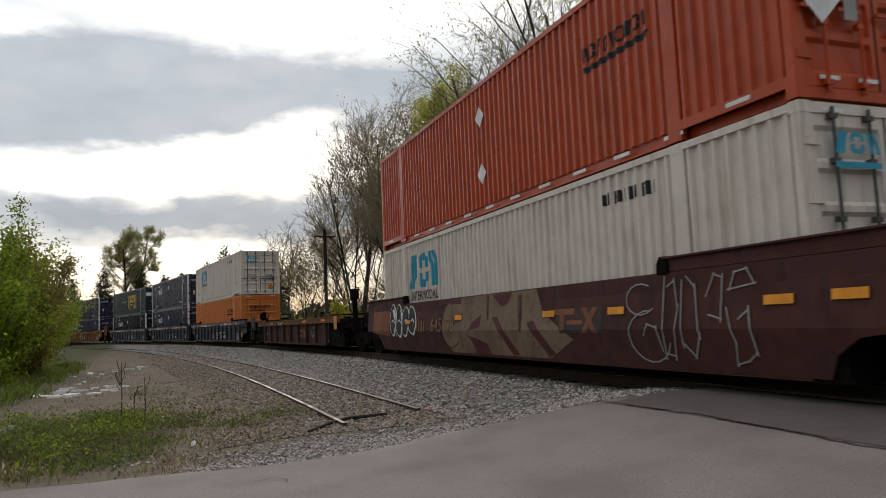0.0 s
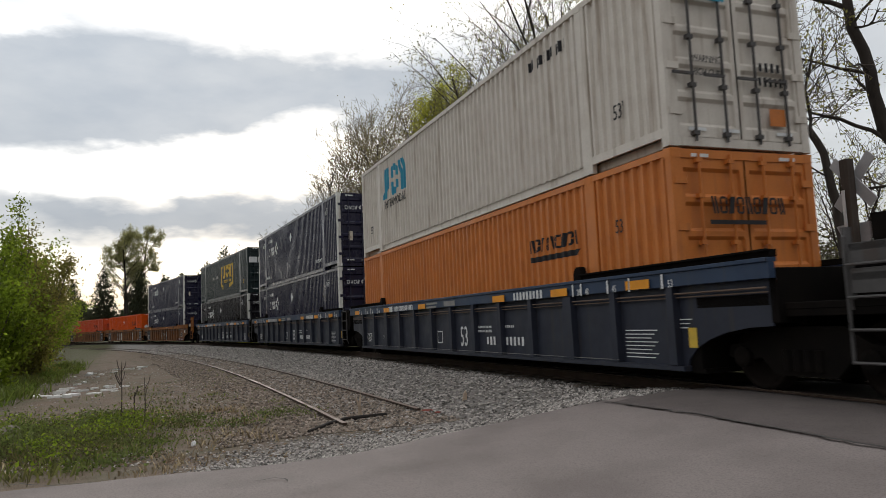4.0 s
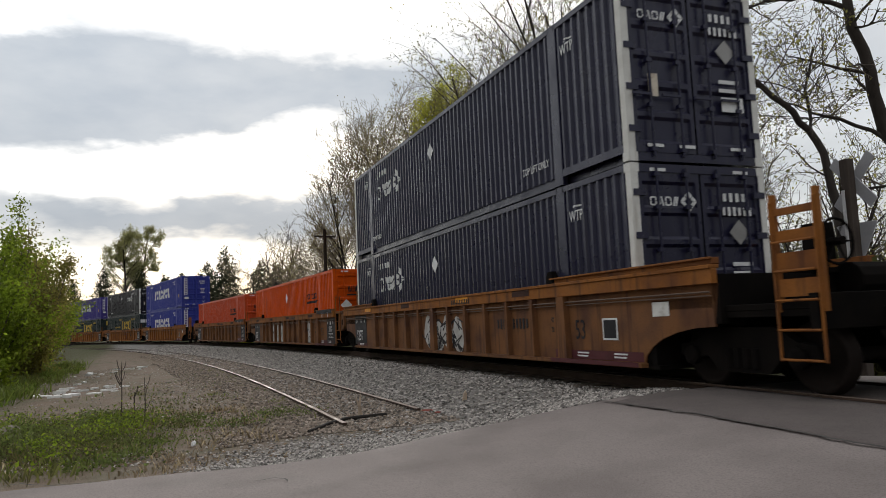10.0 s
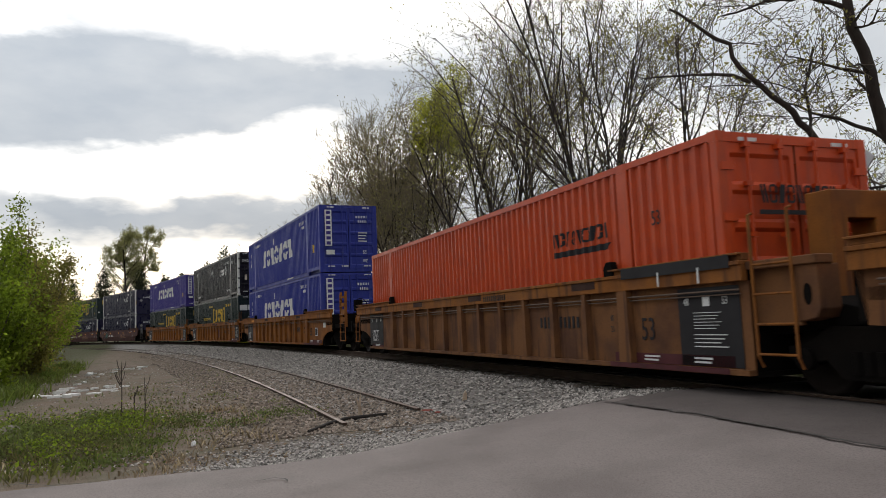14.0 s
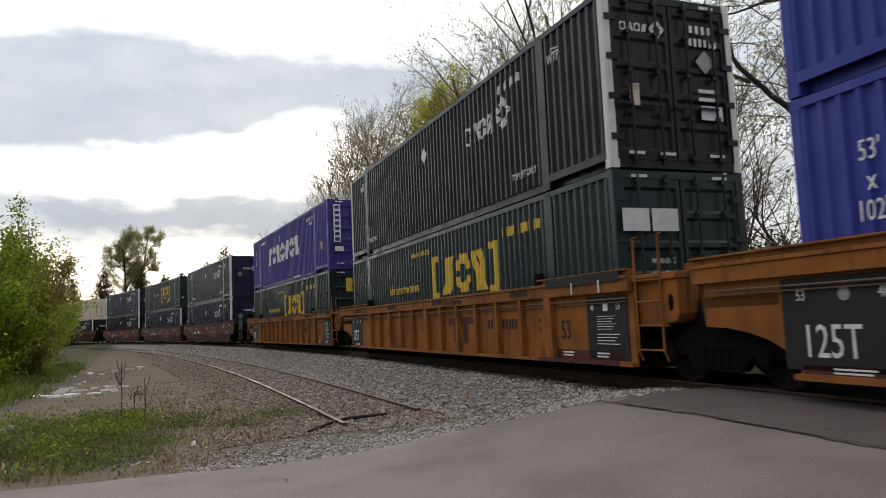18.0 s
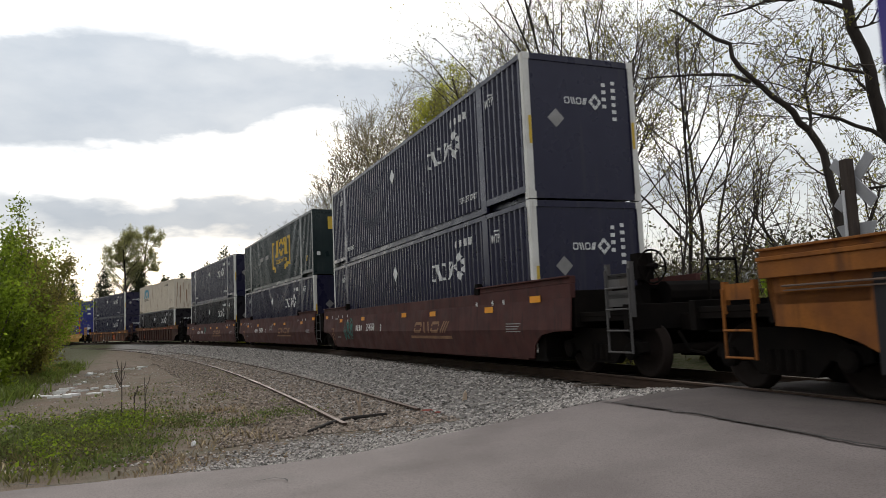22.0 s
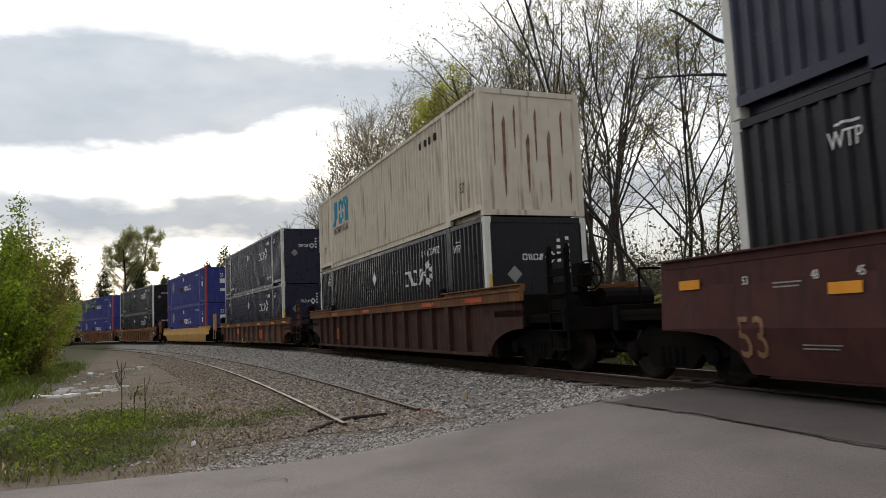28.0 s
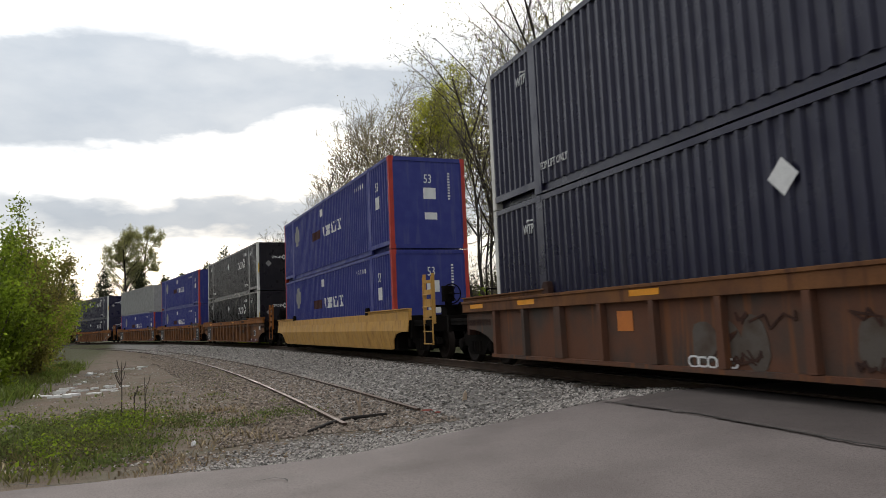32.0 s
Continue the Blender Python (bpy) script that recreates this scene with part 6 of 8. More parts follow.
def tan_dress(seed, tag, free=False):
    def go(top):
        if not free:
            paint_flat("guide_strip", [rect(7.2, 1.59, 2.2, 0.14), rect(7.2, 1.545, 2.2, 0.08)], M_INK, top, side_pose(0, 1.463, 0), "black painted guide strip")
            for u in (6.95, 7.75):
                paint_flat("tick", [rect(u, 1.45, 0.035, 0.2)], M_MARK, top, side_pose(0, 1.466, 0))
        for u in (-6.3, -2.4, 1.7, 4.6) if free else (-7.0, -3.2, 0.6, 5.0):
            paint_flat("patch", [rect(u, 1.47, 0.7, 0.12)], (M_RUSTCAR, M_ORMARK)[int(u * 10) % 2], top, side_pose(0, 1.438, 0), "worn patch on the chord")
        lettering("53", 0.46, M_INK, top, side_pose(6.5, SYR + 0.004, 0.76), "black stencil")
        if not free:
            paint_flat("data_panel", [rect(7.74, 0.80, 1.12, 1.0)], M_INK, top, side_pose(0, SYR, 0), "black stencil panel")
            stuff(paint_flat("data_block", lines(7.72, 0.98, 0.50, 6, 0.009, 0.04) + lines(7.76, 0.70, 0.60, 4, 0.013, 0.05) + [rect(7.72, 1.12, 0.12, 0.12)], M_MARK, top, side_pose(0, SYR + 0.006, 0)))
            for words, u in (("48", 7.34), ("53", 8.05)):
                lettering(words, 0.14, M_MARK, top, side_pose(u, SYR + 0.006, 1.12))
        else:
            paint_flat("panel", [rect(7.35, 0.78, 0.4, 0.34)], M_MARK, top, side_pose(0, SYR, 0))
            paint_flat("panel", [rect(7.35, 0.78, 0.33, 0.28)], M_INK, top, side_pose(0, SYR + 0.004, 0))
            paint_flat("plate", [rect(8.6, 1.05, 0.36, 0.2)], M_POST, top, side_pose(0, SYR, 0))
        paint_flat("data_panel", [rect(-7.62, 0.82, 1.5, 0.98)], M_INK, top, side_pose(0, SYR, 0), "black stencil panel")
        lettering("125T", 0.50, M_MARK, top, side_pose(-7.75, SYR + 0.006, 0.62))
        for words, u in (("53", -8.1), ("48", -7.1)):
            lettering(words, 0.17, M_MARK, top, side_pose(u, SYR + 0.006, 1.12))
        paint_flat("badge", [[(-7.55 + 0.07 * math.cos(a), 1.12 + 0.07 * math.sin(a)) for a in np.linspace(0, 2 * math.pi, 13)[:-1]]], M_GREYBOX, top, side_pose(0, SYR + 0.005, 0))
        paint_flat("red_band", [rect(-7.5, 0.335, 1.3, 0.1)], M_MAROON, top, side_pose(0, SYR, 0), "dark red band")
        stuff(paint_flat("small_print", lines(-7.5, 0.355, 0.5, 2, 0.02, 0.04), M_MARK, top, side_pose(0, SYR + 0.005, 0)))
        paint_flat("red_band", [rect(6.9, 0.265, 2.5, 0.07)], M_MAROON, top, side_pose(0, 1.438, 0), "dark red band")
        paint_flat("red_band", [rect(6.9, 0.37, 2.5, 0.14)], M_MAROON, top, side_pose(0, SYR, 0), "dark red band")
        stuff(paint_flat("small_print", lines(6.55, 0.4, 0.34, 2, 0.025, 0.05) + lines(7.6, 0.4, 0.34, 2, 0.025, 0.05), M_MARK, top, side_pose(0, SYR + 0.005, 0)))
        stuff(paint_flat("car_number", bars(4.0, 0.9, 1.4, 0.2, 10), M_INK, top, side_pose(0, SYR, 0), "black car number"))
        stuff(paint_flat("sill_number", bars(1.6, topchord(free), 1.1, 0.11, 11), M_INK, top, side_pose(0, 1.438, 0)))
        for words, zz in (("40", 0.95), ("20", 0.78)):
            lettering(words, 0.13, M_INK, top, side_pose(5.78, 1.444, zz))
        if tag == "white":
            paint_flat("graffiti", blobs(seed, 0.2, 0.68, 2.6, 0.78, 4), M_CHALK, top, side_pose(0, SYR, 0), "white bubble graffiti")
            stuff(paint_flat("graffiti_line", tangle(seed, 0.2, 0.68, 2.5, 0.76, 20, 0.035), M_INK, top, side_pose(0, SYR + 0.006, 0)))
        elif tag == "pair":
            for group in (((-2.98, 1.0, 0.24, 0.22), (-2.78, 0.86, 0.24, 0.22), (-2.95, 0.5, 0.27, 0.25), (-2.58, 0.52, 0.12, 0.16)),
                          ((-1.95, 0.86, 0.25, 0.32), (-1.95, 0.52, 0.3, 0.26), (-1.6, 1.02, 0.17, 0.19), (-1.45, 0.62, 0.2, 0.32), (-1.1, 0.95, 0.26, 0.28), (-1.02, 0.5, 0.24, 0.26)),
                          ((4.3, 1.02, 0.2, 0.2), (4.55, 0.95, 0.2, 0.2), (4.42, 0.72, 0.26, 0.2), (4.32, 0.46, 0.22, 0.18), (4.6, 0.5, 0.2, 0.2))):
                for k, (mat, lab) in enumerate(((M_INK, "black rim of bubble graffiti"), (M_CHALK, "white bubble graffiti"))):
                    shapes = []
                    for u, z, rx, rz in group:
                        q = 0.035 if not k else 0.0
                        shapes.append([(u + (rx + q) * math.cos(a) * (1 + 0.09 * math.sin(3 * a + u * 9)), z + (rz + q) * math.sin(a) * (1 + 0.09 * math.sin(2 * a + u * 7))) for a in np.linspace(0, 2 * math.pi, 15)[:-1]])
                    stuff(paint_flat("graffiti", shapes, mat, top, side_pose(0, SYR + 0.007 * k, 0), lab))
                stuff(paint_flat("graffiti_line", [p for u, z, rx, rz in group for p in ribbon([(u - rx * 0.6, z - rz), (u - rx * 0.1, z - rz * 0.7), (u + rx * 0.5, z - rz * 0.85)], 0.028)], M_INK, top, side_pose(0, SYR + 0.014, 0)))
        elif tag == "red":
            paint_flat("graffiti", [rect(1.8, 1.0, 1.5, 0.16), rect(1.5, 0.75, 0.25, 0.5), rect(2.1, 0.75, 0.25, 0.5)], M_MAROON, top, side_pose(0, SYR, 0), "faded red graffiti")
    return go


def topchord(free):
    return 1.43


def brown_dress(letter, seed):
    def go(top):
        paint_flat("brand_mark", block_word(2.85, 0.87, 4, 2.5, 0.28, 0.35, 0.26), M_BUFF, top, side_pose(0, SY, 0), "faded buff brand mark")
        paint_flat("brand_bar", [rect(2.75, 0.62, 2.9, 0.07)], M_BUFF, top, side_pose(0, SY, 0))
        lettering(letter, 0.3, M_MARK, top, side_pose(-1.46, SY + 0.004, 0.88))
        lettering("53", 0.70, M_BUFF, top, side_pose(-7.85, SY + 0.004, 0.65))
        stuff(paint_flat("car_number", bars(-4.05, 0.9, 0.85, 0.2, 4), M_POST, top, side_pose(0, SY, 0)))
        lettering("254768", 0.34, M_POST, top, side_pose(-2.65, SY + 0.004, 0.9) @ Matrix.Diagonal((1.3, 1, 1, 1)), "pale car number")
        for u, z in ((-8.9, 1.34), (-6.55, 1.18), (-3.53, 1.2), (0.75, 1.22), (3.0, 1.2), (6.3, 1.2), (8.3, 1.34)):
            paint_flat("reflector", [rect(u, z, 0.4, 0.12)], M_ORMARK, top, side_pose(0, 1.388, 0), "orange reflector")
        stuff(paint_flat("small_print", lines(-0.6, 1.22, 0.5, 2, 0.025, 0.06) + lines(-7.3, 1.28, 0.4, 3, 0.016, 0.045) + lines(7.4, 0.9, 0.6, 4, 0.016, 0.05) + lines(-6.9, 0.6, 0.5, 2, 0.014, 0.04), M_GREYBOX, top, side_pose(0, SY, 0)))
        for words, u in (("40", -5.6), ("45", -6.35), ("48", -6.9), ("53", -7.9), ("40", 5.7), ("45", 6.5), ("48", 7.0)):
            lettering(words, 0.14, M_MARK, top, side_pose(u, 1.39, 1.33))
        lettering("20", 0.14, M_MARK, top, side_pose(-5.6, SY + 0.004, 1.15))
        if seed == 57:
            stuff(paint_flat("graffiti", scrawl(seed, -0.1, 1.06, 0.75, 0.4, 3, 0.025), M_GREYBOX, top, side_pose(0, SY, 0), "grey scribbled tag"))
        elif seed == 51:
            stuff(paint_flat("graffiti", tangle(seed + 4, -5.5, 0.86, 1.3, 0.8, 8, 0.014) + tangle(seed + 7, -5.3, 1.05, 0.9, 0.4, 5, 0.02) + scrawl(seed + 2, -5.5, 0.85, 1.2, 0.8, 4, 0.014), M_TEAL, top, side_pose(0, SY, 0), "teal spray tag"))
        elif seed == 63:
            stuff(paint_flat("graffiti", tangle(seed, -1.45, 1.12, 0.8, 0.5, 9, 0.03), M_TEAL, top, side_pose(0, SY + 0.01, 0), "teal spray tag"))
    return go


M_FADETAN = material("faded_tan_spray", (0.19, 0.135, 0.09), 0.75, alt=(0.12, 0.07, 0.05), scale=1.5, amount=0.8, streak=(0.09, 0.045, 0.035), streak_amt=0.5)
M_SLATE = material("faded_slate_spray", (0.035, 0.037, 0.042), 0.75, alt=(0.07, 0.035, 0.028), scale=1.5, amount=0.8)
M_FADEORANGE = material("faded_orange_spray", (0.22, 0.085, 0.04), 0.75, alt=(0.12, 0.05, 0.03), scale=2.0, amount=0.8)


def ribbon(pts, w):
    """Convex strips along a line in (u, z)."""
    out = []
    for p, q in zip(pts[:-1], pts[1:]):
        dx, dz = q[0] - p[0], q[1] - p[1]
        ln = math.hypot(dx, dz) or 1
        nx, nz, ex, ez = -dz / ln * w / 2, dx / ln * w / 2, dx * 0.1, dz * 0.1
        out.append([(p[0] - ex + nx, p[1] - ez + nz), (p[0] - ex - nx, p[1] - ez - nz), (q[0] + ex - nx, q[1] + ez - nz), (q[0] + ex + nx, q[1] + ez + nz)])
    return out


def mural_dress(top):
    paint_flat("mural", [[(-2.7, 0.55), (-2.3, 0.27), (2.4, 0.27), (3.3, 0.62), (2.3, 1.1), (2.1, 1.52), (-1.9, 1.52), (-2.5, 1.35), (-2.75, 1.0)]], M_FADETAN, top, side_pose(0, SY, 0), "faded tan mural ground")
    paint_flat("mural", [[(2.9, 0.72), (4.2, 0.72), (4.2, 1.14), (2.75, 1.14)]], M_SLATE, top, side_pose(0, SY, 0), "faded slate mural ground")
    paint_flat("mural", [[(-9.0, 0.72), (-7.2, 0.62), (-7.2, 1.38), (-9.0, 1.38)]], M_FADEORANGE, top, side_pose(0, SY, 0), "faded orange mural ground")
    shapes = [[(-2.3, 1.52), (-1.5, 1.52), (-1.62, 1.28), (-1.95, 1.18)], [(-1.9, 1.2), (-1.4, 1.28), (-1.55, 0.98), (-2.05, 0.95)], [(-0.9, 0.95), (-0.4, 1.12), (-0.5, 0.85), (-1.1, 0.78)],
              [(-1.05, 0.66), (-0.2, 0.5), (-0.15, 0.27), (-0.9, 0.27)], [(0.15, 1.05), (0.4, 1.05), (1.2, 0.3), (0.9, 0.3)], [(0.2, 1.5), (1.1, 1.52), (0.9, 1.3), (0.6, 1.25)],
              [(1.35, 1.45), (1.5, 1.45), (1.45, 0.75), (1.38, 0.75)], [(1.7, 0.9), (1.95, 0.95), (2.6, 0.35), (2.35, 0.3)], [(-0.1, 1.5), (0.0, 1.5), (-0.05, 1.0), (-0.1, 1.0)]]
    stuff(paint_flat("graffiti", shapes, M_MAROON, top, side_pose(0, SY + 0.005, 0), "faded maroon mural shapes"))
    rim = [(-2.45 + 0.5 * math.cos(a) * (1 if math.cos(a) < 0 else 1.9), 0.95 + 0.58 * math.sin(a)) for a in np.linspace(2.0, 5.4, 15)]
    stuff(paint_flat("graffiti_line", ribbon(rim, 0.025) + ribbon([(-1.2, 0.66), (-0.55, 0.30)], 0.03), M_MAROON, top, side_pose(0, SY + 0.006, 0)))
    paint_flat("graffiti", [rect(3.05, 1.08, 0.7, 0.1), rect(3.0, 0.9, 0.16, 0.26), rect(3.4, 0.9, 0.5, 0.07), slant(3.85, 0.93, 0.15, 0.4, 0.16), slant(3.85, 0.93, 0.15, 0.4, -0.16)], M_FADEORANGE, top, side_pose(0, SY + 0.005, 0), "faded orange brand figures")
    for k, mat, grow_by in ((0, M_MARK, 1.0), (1, M_INK, 0.86)):
        tag = blobs(14, -5.95, 1.04, 2.35, 0.86, 4)
        tag = [[(sum(a for a, _ in q) / len(q) + (a - sum(c for c, _ in q) / len(q)) * grow_by, 1.04 + (b - 1.04) * (grow_by if b < 1.04 else 0.93 if k else 1.0)) for a, b in q] for q in tag]
        stuff(paint_flat("graffiti", tag, mat, top, side_pose(0, SY + 0.006 + 0.006 * k, 0), ("white bubble graffiti rim", "black bubble graffiti")[k]))
    stuff(paint_flat("graffiti_line", [q for u in (-6.8, -6.2, -5.55, -5.0) for q in ribbon([(u - 0.12, 1.05), (u, 1.1), (u + 0.14, 1.02)], 0.035)] + ribbon([(-6.5, 0.68), (-6.45, 1.3)], 0.03), M_MARK, top, side_pose(0, SY + 0.020, 0)))
    loops = [[(5.2 + 0.34 * math.cos(a), 1.2 + 0.22 * math.sin(a)) for a in np.linspace(1.0, 5.6, 12)], [(5.35 + 0.45 * math.cos(a), 0.68 + 0.36 * math.sin(a)) for a in np.linspace(1.4, 6.0, 14)],
             [(5.75, 1.4), (5.65, 0.45), (5.85, 0.42), (6.0, 1.05), (5.95, 1.42), (5.8, 1.35)], [(6.1, 1.35), (6.05, 0.6), (6.25, 0.42), (6.4, 0.7), (6.35, 1.3), (6.2, 1.45)],
             [(6.55, 1.2), (6.7, 1.45), (6.85, 1.4), (6.8, 0.9), (6.6, 0.95)], [(6.9, 1.0), (7.0, 0.62), (6.95, 0.35), (7.15, 0.4), (7.3, 0.5), (7.25, 1.0), (7.1, 0.9)],
             [(6.95, 1.25), (7.05, 1.45), (7.25, 1.48), (7.35, 1.3), (6.95, 1.25)], [(5.25, 0.7), (5.35, 0.85), (5.55, 0.8), (5.6, 0.5)]]
    stuff(paint_flat("graffiti_line", [q for line in loops for q in ribbon(line, 0.02)], M_GREYBOX, top, side_pose(0, SY + 0.012, 0), "large pale graffiti outline"))
    stuff(paint_flat("car_number", bars(-4.35, 0.9, 0.8, 0.3, 4, 0.6), M_BUFF, top, side_pose(0, SY + 0.018, 0)))
    lettering("645198", 0.48, M_BUFF, top, side_pose(-2.75, SY + 0.016, 0.9) @ Matrix.Diagonal((1.55, 1, 1, 1)), "pale car number")
    for u, z in ((-5.4, 1.02), (-1.68, 1.08), (2.55, 1.06), (4.6, 1.06), (7.7, 1.1), (8.6, 1.12)):
        paint_flat("reflector", [rect(u, z, 0.42, 0.11)], M_ORMARK, top, side_pose(0, SY + 0.022, 0), "orange reflector")


def empty_dress(top):
    paint_flat("brand_mark", block_word(1.9, 0.72, 3, 1.6, 0.4, 0.0, 0.34), M_FADEORANGE, top, side_pose(0, SYR, 0), "faded orange brand mark")
    stuff(paint_flat("graffiti", scrawl(23, 4.2, 0.78, 0.8, 0.5, 2, 0.012) + tangle(24, 4.2, 0.78, 0.8, 0.5, 5, 0.012), M_GREYBOX, top, side_pose(0, SYR, 0), "pale scribbled graffiti"))
    stuff(paint_flat("car_number", bars(-6.2, 0.72, 1.0, 0.15, 8), M_GREYBOX, top, side_pose(0, SYR, 0)))
    for u in (-4.2, 2.9, 6.0):
        paint_flat("reflector", [rect(u, 1.25, 0.6, 0.08)], M_ORMARK, top, side_pose(0, 1.437, 0))
    stuff(paint_flat("sill_tag", tangle(29, -2.2, 1.25, 1.1, 0.16, 8, 0.014), M_MARK, top, side_pose(0, 1.438, 0), "white tag on the sill"))
    paint_flat("yellow_plate", [rect(7.85, 1.12, 0.4, 0.5)], M_YCAR, top, side_pose(0, 1.463, 0), "yellow painted plate")
    paint_flat("sticker", [rect(6.2, 0.75, 0.12, 0.3)], M_MARK, top, side_pose(0, SYR, 0))


M_STAIN = material("weathered_grey_spray", (0.10, 0.085, 0.072), 0.8, alt=(0.07, 0.045, 0.032), scale=4.0, amount=0.9)


def patchy_dress(top):
    paint_flat("brand_panel", [rect(2.9, 0.7, 1.3, 0.5)], M_RUSTORANGE, top, side_pose(0, SYR, 0), "orange painted panel")
    paint_flat("brand_mark", block_word(2.9, 0.74, 3, 0.9, 0.2), M_AMBER, top, side_pose(0, SYR + 0.004, 0))
    paint_flat("panel", [rect(-3.44, 0.9, 0.4, 0.3)], M_AMBER, top, side_pose(0, SYR, 0))
    for u, w in ((-1.3, 1.3), (1.2, 1.4), (5.0, 1.5)):
        paint_flat("graffiti", blobs(int(31 + u), u, 0.66, w, 0.62, 3), M_STAIN, top, side_pose(0, SYR, 0), "weathered grey graffiti")
        stuff(paint_flat("graffiti_line", tangle(int(37 + u), u, 0.66, w, 0.62, 7, 0.03), M_RUSTCAR, top, side_pose(0, SYR + 0.006, 0)))
    stuff(paint_flat("graffiti_line", scrawl(41, -1.6, 0.36, 0.85, 0.16, 5, 0.025), M_MARK, top, side_pose(0, SYR + 0.012, 0), "small white tag"))
    for u in (-8.9, -6.5, -2.8, 3.1, 6.4, 8.8):
        paint_flat("reflector", [rect(u, 1.3, 0.7, 0.09)], M_ORMARK, top, side_pose(0, 1.437, 0), "yellow sill patch")


def rust_dress(top):
    paint_flat("patch", reflectors((-5.2, -1.0, 4.8, 7.6), 1.44, 0.9, 0.1), M_RUSTORANGE, top, side_pose(0, 1.438, 0), "rust-orange patch on the sill")
    paint_flat("patch", [rect(-5.0, 0.7, 0.5, 0.4)], M_RUSTORANGE, top, side_pose(0, SYR, 0))


U = "dark navy corrugated steel container with white brand marks"
UB = "black corrugated steel container with a white brand mark"
# each unit: where its middle lies along the train, the car, the containers from below
OFFSETS = (18.02, 39.77, 61.52, 81.19, 100.72, 124.35, 144.0, 163.67, 187.13, 206.79, 226.53, 250.13, 269.69, 289.27, 312.98, 336.8, 360.33,
           383.53, 403.6, 423.5, 446.69)
tanL = "tan-yellow ribbed steel well car streaked with rust"
orL = "orange-yellow ribbed steel well car"
slateL = "slate-blue steel well car with a royal blue sill"
brownL = "brown smooth-sided steel well car with faded marks"


def slate_car(letter, **k):
    return well_car(slateL, M_SLATECAR, M_SILLBLUE, 1.58, ribs=13, rib_w=0.16, dressing=slate_dress(letter), towers=False, gear=M_STEEL, ladder=M_LOCK, rail_mat=M_STEEL, **k)


def tan(seed, tag, **k):
    return well_car(tanL, M_TAN, M_ORCAR, 1.58, ribs=21, dressing=tan_dress(seed, tag, bool(k.get("front_free"))), gear=M_STEEL, **k)


def orange(seed, tag, **k):
    return well_car(orL, M_ORCAR, M_ORCAR, 1.58, ribs=21, dressing=tan_dress(seed, tag, bool(k.get("front_free"))), gear=M_STEEL, **k)


def brown_car(letter, seed, **k):
    return well_car(brownL, M_BROWN, M_BROWN, 1.56, ribs=0, kind="smooth", half=9.5, lift=0.13, dressing=brown_dress(letter, seed), towers=False, gear=M_STEEL, ladder=M_LOCK, **k)


def navy_box(mat=M_NAVY, end="door", label=U, u=None, plac=-0.3, code=""):
    plain = end == "plain"
    return container(mat, label, end, M_POST, dressing=dress_navy_box(end, u if u is not None else (2.55 if plain else -5.25), plac, code), post_label="white corner post")


